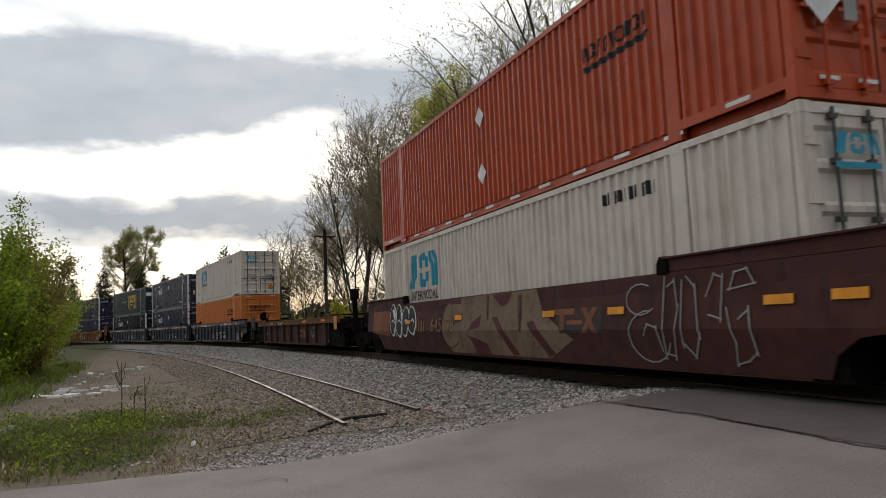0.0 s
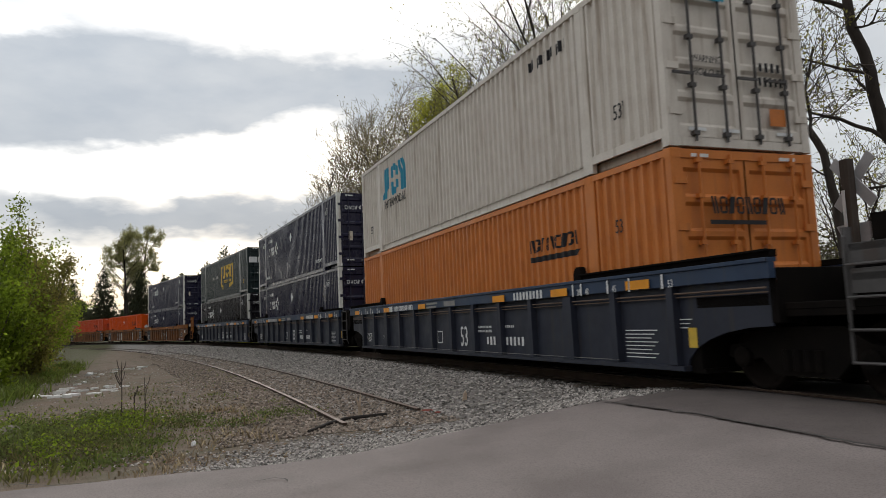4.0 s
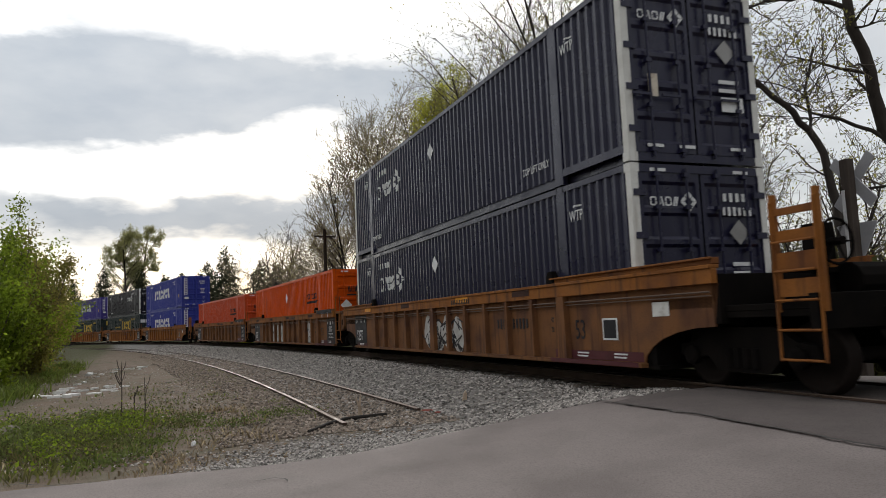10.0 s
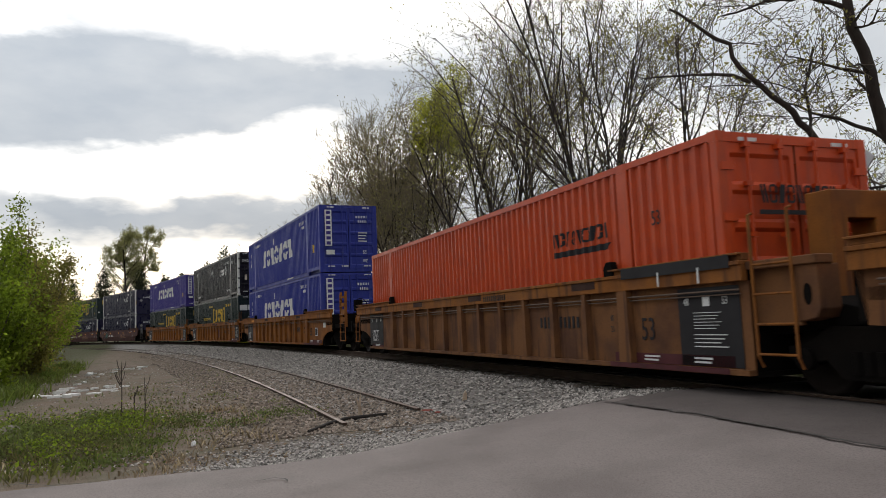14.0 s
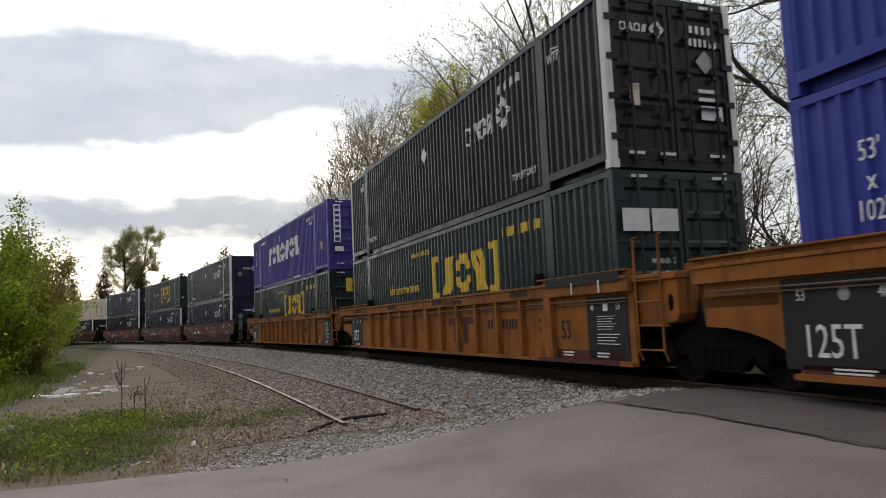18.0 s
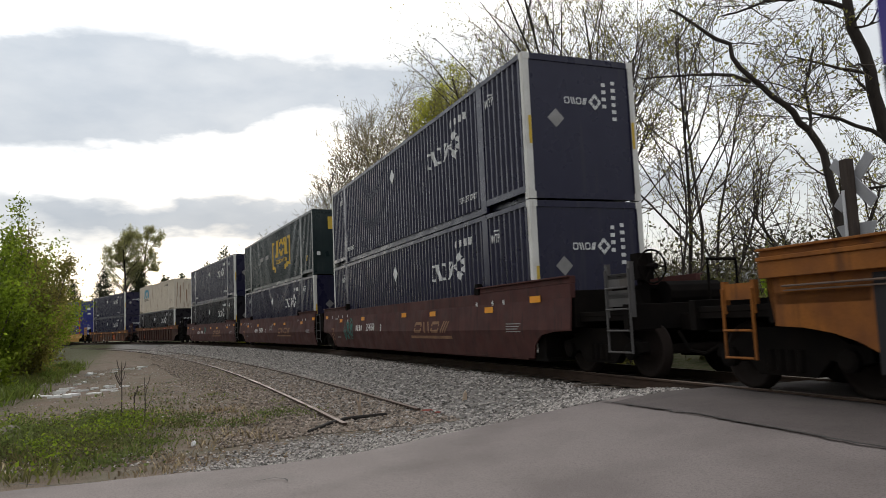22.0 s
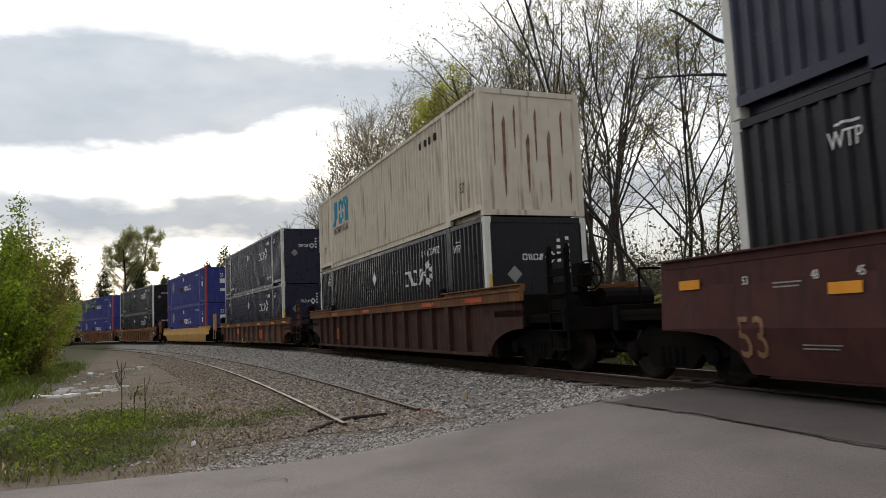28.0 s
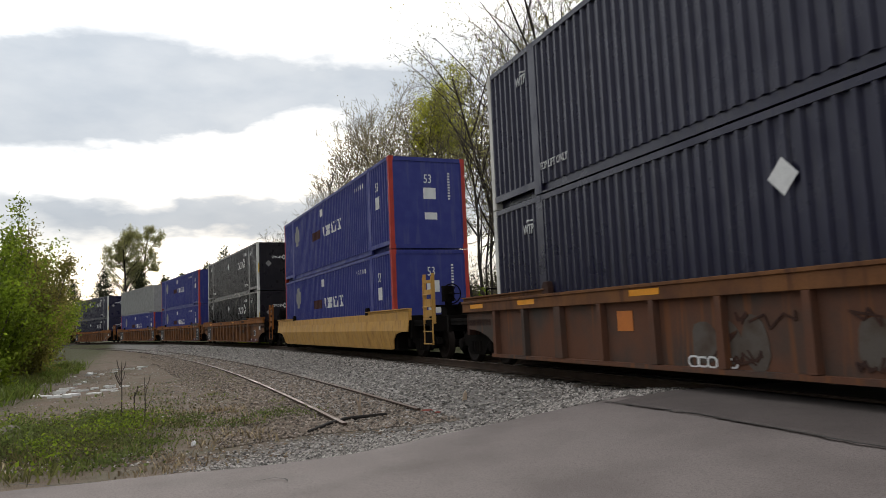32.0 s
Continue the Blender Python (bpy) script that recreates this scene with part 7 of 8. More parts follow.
def build_train():
    T = []
    T.append((well_car("brown smooth-sided well car covered in graffiti", M_BROWN, M_BROWN, 1.54, ribs=0, kind="smooth", half=9.7, lift=0.2, front_free=True, rear_free=True, gear=M_STEEL, ladder=M_BROWN, dressing=mural_dress),
              [container(M_WHITE, "off-white corrugated container with a blue brand mark", dressing=dress_white_box()),
               container(M_RUSTORANGE, "red-orange corrugated container with a black brand mark", dressing=dress_orange_box(False, None, True))]))
    T.append((well_car("empty rusty dark brown well car with a worn orange sill", M_RUSTCAR, M_TAN, 1.37, half=8.1, ribs=9, rib_w=0.15, kind="step", pipe=False, front_free=True, rear_free=True, gear=M_STEEL, ladder=M_STEEL, dressing=empty_dress, stand=-1.5, rise=1.35), []))
    T.append((slate_car("A", first=True, front_free=True), [container(M_AMBER, "faded amber corrugated container with a black brand mark", dressing=dress_orange_box(True)),
                                    container(M_WHITE, "off-white corrugated container with blue brand marks", dressing=dress_white_box())]))
    T.append((slate_car("B"), [navy_box(plac=0.1), navy_box(plac=0.1)]))
    T.append((slate_car("C", rear_free=True), [navy_box(M_BLACK, "door", UB), container(M_GREEN, "dark green corrugated container with faded yellow brand marks", dressing=dress_green_box(False, False, True, True))]))
    T.append((tan(101, "white", front_free=True, first=True), [navy_box(), navy_box()]))
    T.append((tan(107, "pair"), [container(M_ORANGE, "bright orange corrugated container with a black brand mark", dressing=dress_orange_box(True, -0.1))]))
    T.append((tan(113, "none", rear_free=True), [container(M_REDORANGE, "red-orange corrugated container with a black brand mark", dressing=dress_orange_box(True))]))
    cl = "royal blue corrugated container with bold white brand marks"
    T.append((orange(0, "none", front_free=True, first=True), [container(M_BLUE, cl, dressing=dress_blue_box), container(M_BLUE, cl, dressing=dress_blue_box)]))
    gl = "dark green corrugated container with a large yellow brand mark"
    T.append((orange(0, "red"), [container(M_GREEN, gl, dressing=dress_green_box()), navy_box(M_BLACK, "door", UB, 2.4)]))
    T.append((orange(0, "none", rear_free=True), [container(M_GREEN, gl, dressing=dress_green_box(window=False)),
                                  container(M_PURPLE, "violet-blue corrugated container with bold white brand marks", dressing=dress_blue_box)]))
    wl = "dark navy corrugated container with white corner posts"
    T.append((brown_car("B", 51, front_free=True, first=True), [navy_box(end="plain", label=wl), navy_box(end="plain", label=wl)]))
    T.append((brown_car("C", 57), [navy_box(end="plain", label=wl), container(M_GREEN, "dark green corrugated container with a plain end and yellow brand marks", "plain", dressing=dress_green_box(False, False, False, True))]))
    T.append((brown_car("A", 63, rear_free=True), [navy_box(M_BLACK, "plain", wl), navy_box(end="plain", label=wl)]))
    T.append((well_car("rusty brown ribbed well car with an orange sill", M_RUSTCAR, M_TAN, 1.58, ribs=17, rib_w=0.11, pipe=False, front_free=True, rear_free=True, gear=M_STEEL, ladder=M_STEEL, dressing=rust_dress),
              [navy_box(M_BLACK, "plain", UB, code="234932"), container(M_CREAM, "cream container with long rust stains and a blue brand mark", "plain", dressing=dress_white_box("plain"))]))
    T.append((well_car("patchy grey and rust well car with graffiti", M_PATCHY, M_TAN, 1.42, ribs=13, rib_w=0.13, pipe=False, front_free=True, rear_free=True, gear=M_RUSTCAR, ladder=M_RUSTCAR, dressing=patchy_dress),
              [navy_box(end="plain", label=wl), navy_box(end="plain", label=wl)]))
    pl = "deep blue corrugated container with red corner posts"
    T.append((well_car("yellow smooth-sided well car", M_YCAR, M_YCAR, 1.32, kind="smooth", ribs=0, half=9.6, front_free=True, rear_free=True, gear=M_STEEL, ladder=M_YCAR),
              [container(M_DEEPBLUE, pl, "plain", M_RED, dressing=dress_deep_box, post_label="red corner post") for _ in range(2)]))
    T.append((tan(131, "none", front_free=True, first=True), [navy_box(M_BLACK, "plain", UB), navy_box(M_BLACK, "plain", UB)]))
    T.append((tan(137, "none"), [container(M_DEEPBLUE, pl, "plain", M_RED, dressing=dress_deep_box, post_label="red corner post") for _ in range(2)]))
    T.append((tan(139, "none", rear_free=True), [container(M_DEEPBLUE, pl, "plain", M_RED, dressing=dress_deep_box, post_label="red corner post"), container(M_GREYBOX, "plain weathered grey container", "plain")]))
    T.append((tan(149, "none", front_free=True, rear_free=True), [navy_box(end="plain", label=wl), navy_box(end="plain", label=wl)]))
    return T


TRAIN = build_train()
WELL_FLOOR = 0.355


# ---- what moves ----
SPEED_T = (0.0, 6.0, 12.0, 18.0, 25.0, 32.0)
SPEED_V = (10.328, 10.316, 10.303, 10.150, 10.108, 10.135)


def travelled(t):
    tt = np.linspace(0, 32, 641)
    v = np.interp(tt, SPEED_T, SPEED_V)
    return float(np.interp(t, tt, np.concatenate([[0], np.cumsum((v[1:] + v[:-1]) / 2 * 0.05)])))


def car_pose(s, z):
    x1, y1, _ = on_track(s - 7.5)
    x2, y2, _ = on_track(s + 7.5)
    return pose(float(x1 + x2) / 2, float(y1 + y2) / 2, z, 0, 0, math.degrees(math.atan2(y2 - y1, x2 - x1)))


def motions():
    times = [round(0.5 * i, 2) for i in range(65)]
    for off, (car, boxes) in zip(OFFSETS, TRAIN):
        walk(car, [(t, car_pose(off - travelled(t), 0.0)) for t in times])
        for i, box in enumerate(boxes):
            walk(box, [(t, car_pose(off - travelled(t), WELL_FLOOR + i * (CONT_H + 0.03))) for t in times])
# ---- trees, bushes, grass ----
M_BARK = material("grey_brown_bark", (0.05, 0.041, 0.035), 0.9, alt=(0.03, 0.025, 0.021), scale=4.0, amount=0.8, bump=0.4, bscale=18, stretch=(3, 3, 0.6))
M_TWIG = material("brown_twig_bark", (0.11, 0.088, 0.07), 0.9, alt=(0.075, 0.06, 0.048))
M_TANTWIG = material("tan_twig_bark", (0.23, 0.185, 0.125), 0.9, alt=(0.16, 0.125, 0.085))
M_BUD = island_tint(material("olive_spring_leaf", (0.32, 0.30, 0.09), 0.7, alt=(0.13, 0.11, 0.04), scale=0.5, amount=0.7), 0.6, 1.5)
M_TANBUD = island_tint(material("tan_bud", (0.30, 0.265, 0.115), 0.8, alt=(0.22, 0.19, 0.08)), 0.6, 1.5)
M_LEAF = island_tint(material("fresh_green_leaf", (0.19, 0.26, 0.022), 0.65, alt=(0.13, 0.155, 0.022), scale=0.6, amount=0.8), 0.55, 1.6)
M_YLEAF = island_tint(material("yellow_green_leaf", (0.50, 0.50, 0.07), 0.65, alt=(0.38, 0.39, 0.055), scale=0.5, amount=0.8), 0.6, 1.5)
M_LONE = island_tint(material("grey_green_leaf", (0.36, 0.35, 0.16), 0.7, alt=(0.26, 0.24, 0.11), scale=0.5), 0.6, 1.5)
M_BUSH = island_tint(material("olive_bush_leaf", (0.22, 0.205, 0.05), 0.7, alt=(0.15, 0.125, 0.04), scale=0.5, amount=0.8), 0.6, 1.5)
M_NEEDLE = island_tint(material("dark_conifer_needle", (0.045, 0.052, 0.028), 0.8, alt=(0.065, 0.058, 0.035), scale=0.4), 0.6, 1.5)
M_SHRUB = island_tint(material("dull_shrub_leaf", (0.12, 0.125, 0.042), 0.8, alt=(0.09, 0.075, 0.04), scale=0.4, amount=0.8), 0.5, 1.5)


def let_light_through(m, amount):
    """Leaves glow a little when lit from behind."""
    t = m.node_tree
    b = t.nodes["Principled BSDF"]
    src = b.inputs["Base Color"].links[0].from_socket
    tr = t.nodes.new("ShaderNodeBsdfTranslucent")
    t.links.new(src, tr.inputs["Color"])
    mx = t.nodes.new("ShaderNodeMixShader")
    mx.inputs[0].default_value = amount
    t.links.new(b.outputs[0], mx.inputs[1])
    t.links.new(tr.outputs[0], mx.inputs[2])
    t.links.new(mx.outputs[0], t.nodes["Material Output"].inputs[0])


for leafy in (M_NEEDLE, M_LONE, M_BUSH, M_TANBUD, M_BUD, M_LEAF, M_YLEAF, M_SHRUB):
    let_light_through(leafy, 0.6)


def leaf_cloud(name, pts, size, mat, r, parent=None, flat=0.5):
    """A small diamond leaf at each point, turned at random."""
    pts = np.asarray(pts)
    n = len(pts)
    a = r.normal(size=(n, 3))
    a /= np.linalg.norm(a, axis=1, keepdims=True)
    b = np.cross(a, r.normal(size=(n, 3)))
    b /= np.linalg.norm(b, axis=1, keepdims=True)
    sz = (size * r.uniform(0.6, 1.3, n))[:, None]
    V = np.stack([pts - a * sz, pts + b * sz * flat, pts + a * sz, pts - b * sz * flat], 1).reshape(-1, 3)
    F = np.arange(4 * n).reshape(-1, 4)
    me = bpy.data.meshes.new(name)
    me.from_pydata(V.tolist(), [], F.tolist())
    me.materials.append(mat)
    me.update()
    return part(name, me, parent)


def grow(r, wood, twigs, tips, p, d, length, rad, level, cfg):
    n = 5 if level < 2 else 3
    pts, q = [p], p
    step = length / n
    for i in range(n):
        d = (d + Vector(r.normal(0, cfg["wander"], 3)) + Vector((0, 0, cfg["lift"] * (0.5 if level else 0.2)))).normalized()
        q = q + d * step
        pts.append(q)
        # the crown's outline: radius, height of its middle, half height; a fourth number lets the stems fork low
        shell = cfg.get("shell")
        if shell and (i > 0 if level else i > 1 if len(shell) > 3 else q.z > shell[1]) and math.hypot(q.x / shell[0], (q.z - shell[1]) / shell[2], q.y / shell[0]) > 1.0 + 0.12 * math.sin(7 * q.x + 5 * q.z) * math.sin(6 * q.y):
            break
    n = len(pts) - 1
    end = 0.35 if level < cfg["levels"] else 0.3
    radii = [max(rad * (1 - (1 - end) * i / n), cfg["thin"]) for i in range(n + 1)]
    add_tube(wood if level < 2 else twigs, pts, radii, 6 if level == 0 else (4 if level == 1 else 3), False)
    if level >= cfg["levels"]:
        tips.extend(pts[1:4])
        return
    kids = cfg["kids"][level]
    for k in range(kids):
        f = cfg["from"][level] + (1 - cfg["from"][level]) * (k + r.uniform(0, 0.9)) / kids
        i = min(int(f * n), n - 1)
        base = pts[i].lerp(pts[i + 1], f * n - i)
        dd = (pts[i + 1] - pts[i]).normalized()
        side = dd.cross(Vector(r.normal(size=3))).normalized()
        ang = cfg["angle"][level] * r.uniform(0.7, 1.25)
        nd = (dd * math.cos(ang) + side * math.sin(ang)).normalized()
        grow(r, wood, twigs, tips, base, nd, length * cfg["ratio"][level] * r.uniform(0.7, 1.15) * (1.15 - 0.45 * f), radii[i] * 0.62, level + 1, cfg)


def tree(name, x, y, z, height, stems, seed, label, leaf=None, leaf_n=0, leaf_size=0.07, leaf_lo=0.0, spread=0.22, kids=(9, 7, 5), rad=0.16, crown=0.55,
         group="trees behind the track", thin=0.008, lean=(0, 0), ratio=(0.5, 0.55, 0.5), twig=None, leaf_rad=99.0, shell=None, scatter=0.12):
    r = np.random.default_rng(seed)
    top = empty(name, label, "tree", group)
    wood, twigs, tips = geo(), geo(), []
    cfg = dict(wander=0.09, lift=0.10, levels=len(kids), kids=kids, angle=(0.62, 0.7, 0.75), ratio=ratio, thin=thin, shell=shell)
    cfg["from"] = (0.32, 0.2, 0.15)
    for k in range(stems):
        a = 2 * math.pi * (k + r.uniform(0, 0.5)) / stems
        tilt = spread * r.uniform(0.5, 1.2) if stems > 1 else 0.04
        d = Vector((math.cos(a) * tilt + lean[0], math.sin(a) * tilt + lean[1], 1)).normalized()
        base = Vector((0.25 * math.cos(a) * (stems > 1), 0.25 * math.sin(a) * (stems > 1), -0.15))
        grow(r, wood, twigs, tips, base, d, height * crown * 1.45 * r.uniform(0.85, 1.05), rad * r.uniform(0.8, 1.2), 0, cfg)
    top.matrix_basis = pose(x, y, z)
    part("trunk", mesh_of("trunk", wood, M_BARK, True), top)
    part("bough", mesh_of("bough", twigs, twig or M_TWIG), top)
    if leaf and leaf_n:
        t = np.array([q[:] for q in tips])
        t = t[(t[:, 2] > leaf_lo * height) & (np.hypot(t[:, 0], t[:, 1]) < leaf_rad)]
        if shell:
            t = t[np.sqrt((t[:, 0] / shell[0]) ** 2 + (t[:, 1] / shell[0]) ** 2 + ((t[:, 2] - shell[1]) / shell[2]) ** 2) < 1.12]
        pick = t[r.integers(0, len(t), leaf_n)]
        leaf_cloud("crown", pick + r.normal(0, scatter, (leaf_n, 3)), leaf_size, leaf, r, top)
    return top


def side_of_track(s, lat):
    x, y, _ = on_track(s, lat)
    z = float(ground_height(np.array([x]), np.array([y]), np.array([s]), np.array([lat]))[0])
    return float(x), float(y), z


def build_treeline():
    bare = "bare spring tree with fine grey-brown twigs behind the track"
    tan_label = "round-crowned tree of fine olive-brown twigs and buds"
    bud = "tall tree with many stems and sparse olive spring leaves"
    # a clump of round-crowned trees, then one with a dense yellow-green top
    for i, (s, lat, h, stems, n, rx) in enumerate(((64.5, -11.5, 20.6, 8, 15000, 4.1), (57.5, -12.5, 20.2, 7, 13000, 3.7), (52.0, -10.5, 18.0, 5, 8000, 3.0))):
        x, y, z = side_of_track(s, lat)
        tree("tree", x, y, z, h, stems, 200 + i, tan_label, M_TANBUD, n, 0.07, 0.3, kids=(11, 8, 6), rad=0.10, spread=0.22, thin=0.013, twig=M_TANTWIG, shell=(rx, 0.54 * h, 0.49 * h, 1), scatter=0.2)
    x, y, z = side_of_track(48.2, -11.7)
    tree("tree", x, y, z, 19.2, 4, 203, "budding tree with a dense yellow-green crown", M_YLEAF, 16000, 0.085, 0.60, kids=(9, 7, 5), rad=0.10, spread=0.13, thin=0.013, twig=M_TANTWIG,
         shell=(2.1, 14.6, 4.6), scatter=0.25)
    rows = [(44, -12, 16.5, 3, bud, M_BUD, 6000), (40.5, -10, 16.5, 4, bud, M_BUD, 7000), (36, -10, 18, 4, bud, M_BUD, 5500), (33.5, -12, 17, 3, bud, M_BUD, 4500),
            (28.3, -9, 18, 5, bud, M_BUD, 10000), (26.8, -11, 15, 3, bare, M_BUD, 2500), (24.8, -9, 9.5, 1, "slender young tree with thin bent trunk", M_BUD, 700),
            (32, -18, 12, 2, bare, M_BUD, 1200), (22, -13, 7, 3, bare, M_BUD, 1200), (19.5, -15, 6, 4, bare, M_BUD, 1500), (43, -19, 12, 2, bare, M_BUD, 1200),
            (76, -13, 12.5, 4, bare, M_TANBUD, 2500), (71, -9, 9.5, 3, bare, M_TANBUD, 2500), (84, -9, 10, 3, bare, M_TANBUD, 1200)]
    for i, (s, lat, h, stems, lab, leaf, n) in enumerate(rows):
        x, y, z = side_of_track(s, lat)
        far = s > 43
        tree("tree", x, y, z, h, stems, 204 + i, lab, leaf, n, 0.075 if far else 0.055, 0.32, kids=(9, 7, 5) if far else (8, 6, 5),
             rad=(0.07 if s > 70 else 0.1) if stems > 1 else 0.07, spread=0.2, thin=0.013 if far else (0.009 if s > 30 else 0.007), twig=M_TANTWIG if s > 70 else None, scatter=0.16)
    # a far bare tree and the lone tree beyond the curve
    tree("tree", -19.5, 88, 0, 14, 3, 301, bare, M_BUD, 500, 0.07, 0.3, kids=(9, 7, 5), thin=0.012, shell=(3.0, 9.5, 5.0))
    tree("tree", -65, 150, 0, 25.0, 3, 302, "lone open-crowned tree seen against the evening sky", M_LONE, 26000, 0.15, 0.42, kids=(9, 7, 5), rad=0.3, thin=0.03, spread=0.10,
         group="trees beyond the curve", ratio=(0.34, 0.5, 0.5), shell=(6.6, 18.6, 7.0), scatter=0.32)


build_treeline()


def near_tree():
    """The dark leaning tree on the far side of the crossing, limb by limb."""
    top = empty("tree", "dark leaning tree with long limbs overhanging the crossing", "tree", "trees behind the track")
    r = np.random.default_rng(77)
    x0, y0, z0 = 11.6, 17.2, 0.0
    wood, twigs, tips = geo(), geo(), []
    limbs = [([(-2.0, 0, -0.6), (-2.05, 0, 2.2), (-2.1, 0, 3.4), (-2.3, 0, 4.4), (-2.6, 0, 5.2), (-3.15, 0, 5.9), (-3.95, 0, 6.55), (-4.5, 0, 7.4), (-5.1, 0, 7.9), (-5.8, 0, 8.4)], 0.125, 0.03),
             ([(-3.95, 0, 6.55), (-5.1, 0.2, 6.8), (-6.5, 0.4, 6.8)], 0.05, 0.015),
             ([(0.3, 0.4, -0.6), (0.1, 0.2, 2.0), (-0.4, 0, 3.9), (-0.8, 0, 5.1), (-1.2, -0.2, 6.5), (-1.6, -0.3, 8.2), (-1.8, -0.4, 10)], 0.24, 0.09),
             ([(-1.6, -0.2, 8.15), (-2.5, -0.3, 8.5), (-3.6, -0.4, 8.3), (-4.7, -0.4, 8.0)], 0.06, 0.02),
             ([(-0.8, 0, 4.95), (-1.7, 0.3, 5.5), (-2.5, 0.5, 5.9), (-3.1, 0.6, 6.1)], 0.055, 0.015),
             ([(-1.15, 0, 6.5), (-1.9, 0.4, 7.0), (-2.7, 0.6, 7.3)], 0.045, 0.015),
             ([(-2.6, 0, 5.2), (-2.5, 0.2, 6.3), (-2.2, 0.3, 7.4)], 0.045, 0.015),
             ([(0.2, 0, 3.0), (1.0, 0, 5.5), (1.3, 0, 8.5), (1.0, 0, 11)], 0.14, 0.06)]
    cfg = dict(wander=0.13, lift=0.05, levels=3, kids=(9, 5, 4), angle=(0.7, 0.7, 0.75), ratio=(0.5, 0.5, 0.5), thin=0.006)
    cfg["from"] = (0.2, 0.15, 0.15)
    for pts, ra, rb in limbs:
        pts = [Vector(p) for p in pts]
        fine = []
        for a, b in zip(pts[:-1], pts[1:]):
            for k in range(3):
                fine.append(a.lerp(b, k / 3) + Vector(r.normal(0, 0.035, 3)))
        fine.append(pts[-1])
        rad = [ra + (rb - ra) * i / (len(fine) - 1) for i in range(len(fine))]
        add_tube(wood, fine, rad, 8, True)
        for k in range(9):
            i = int(r.uniform(0.3, 1.0) * (len(fine) - 2))
            if fine[i].z < 3.2:
                continue
            d = Vector(r.normal(size=3)).normalized() + Vector((-0.15, 0, 0.35))
            grow(r, wood, twigs, tips, fine[i], d.normalized(), r.uniform(1.0, 2.0), max(rad[i] * 0.3, 0.014), 1, cfg)
    top.matrix_basis = pose(x0, y0, z0)
    part("trunk", mesh_of("trunk", wood, M_BARK, True), top)
    part("bough", mesh_of("bough", twigs, M_TWIG), top)
    t = np.array([q[:] for q in tips])
    pick = t[r.integers(0, len(t), 2600)]
    leaf_cloud("crown", pick + r.normal(0, 0.08, (2600, 3)), 0.05, M_BUD, r, top)


near_tree()


def conifer(x, y, z, h, w, seed):
    r = np.random.default_rng(seed)
    top = empty("conifer", "dark green conifer beyond the curve of the track", "tree", "trees beyond the curve")
    g = geo()
    add_tube(g, [(0, 0, -0.3), (0, 0, h * 0.6), (0, 0, h)], [0.18, 0.1, 0.02], 6)
    part("trunk", mesh_of("trunk", g, M_BARK), top)
    m = int(800 + 110 * h * w)
    f = 1 - np.sqrt(r.uniform(0.0, 1.0, m))
    a = r.uniform(0, 2 * math.pi, m)
    rag = 0.75 + 0.25 * np.sin(19 * f + 3 * a + seed) + 0.2 * np.sin(41 * f - 5 * a)
    ln = (0.85 * w * (1.0 - f) ** 0.62 + 0.15) * rag * np.sqrt(r.uniform(0.05, 1.0, m))
    pts = np.stack([ln * np.cos(a), ln * np.sin(a), 0.3 + f * h - 0.15 * ln], 1) + r.normal(0, 0.12, (m, 3))
    leaf_cloud("crown", pts, 0.24, M_NEEDLE, r, top, 0.4)
    top.matrix_basis = pose(x, y, z)


for i, (x, y, h, w) in enumerate(((-33.2, 110, 13.4, 4.6), (-28.5, 112, 11.0, 5.0), (-37, 113, 11.4, 5.0), (-43.5, 120, 10.5, 4.6), (-48, 124, 9.8, 4.6), (-25.5, 110, 10.5, 4.2), (-40, 118, 10, 4.2),
                                  (-61, 146, 14, 5.0), (-70.5, 150, 15, 5.2), (-54, 140, 12, 5.0), (-65.5, 154, 12.5, 5.0), (-78, 152, 12.5, 5.2), (-85, 156, 11, 5), (-51, 132, 10.5, 4.4), (-92, 160, 11, 5))):
    conifer(x, y, 0.2, h, w, 400 + i)


def shrub(x, y, z, h, w, seed, leaf, n, size, label, name="bush", group="bushes", stems=9, sprays=34):
    """A bush of many bent stems, each ending in sprays of leaves."""
    r = np.random.default_rng(seed)
    top = empty(name, label, "bush", group)
    g = geo()
    pts = []
    for k in range(stems):
        a = r.uniform(0, 2 * math.pi)
        rr = w * math.sqrt(r.uniform(0.02, 1.0))
        hh = h * r.uniform(0.55, 1.05) * (1 - 0.35 * (rr / w) ** 2)
        p0 = Vector((0.25 * rr * math.cos(a), 0.25 * rr * math.sin(a), -0.1))
        p1 = Vector((0.6 * rr * math.cos(a), 0.6 * rr * math.sin(a), hh * 0.5))
        p2 = Vector((rr * math.cos(a), rr * math.sin(a), hh))
        add_tube(g, [p0, p1, p2], [0.05, 0.03, 0.01], 4)
        for q in range(sprays):
            f = r.uniform(0.12, 1.0)
            c = p0.lerp(p1, f * 2) if f < 0.5 else p1.lerp(p2, f * 2 - 1)
            o = Vector(r.normal(0, 1, 3)).normalized() * r.uniform(0.2, 0.34 * w)
            pts.append((c, o))
    part("stem", mesh_of("stem", g, M_TWIG), top)
    m = max(1, n // len(pts))
    P = []
    for c, o in pts:
        t = r.uniform(0, 1.0, (m, 1))
        P.append(np.array(c[:]) + np.array(o[:]) * t + r.normal(0, 0.10 + 0.02 * w, (m, 3)))
    P = np.concatenate(P)
    P[:, 2] = np.maximum(P[:, 2], 0.02)
    leaf_cloud("foliage", P, size, leaf, r, top)
    top.matrix_basis = pose(x, y, z)


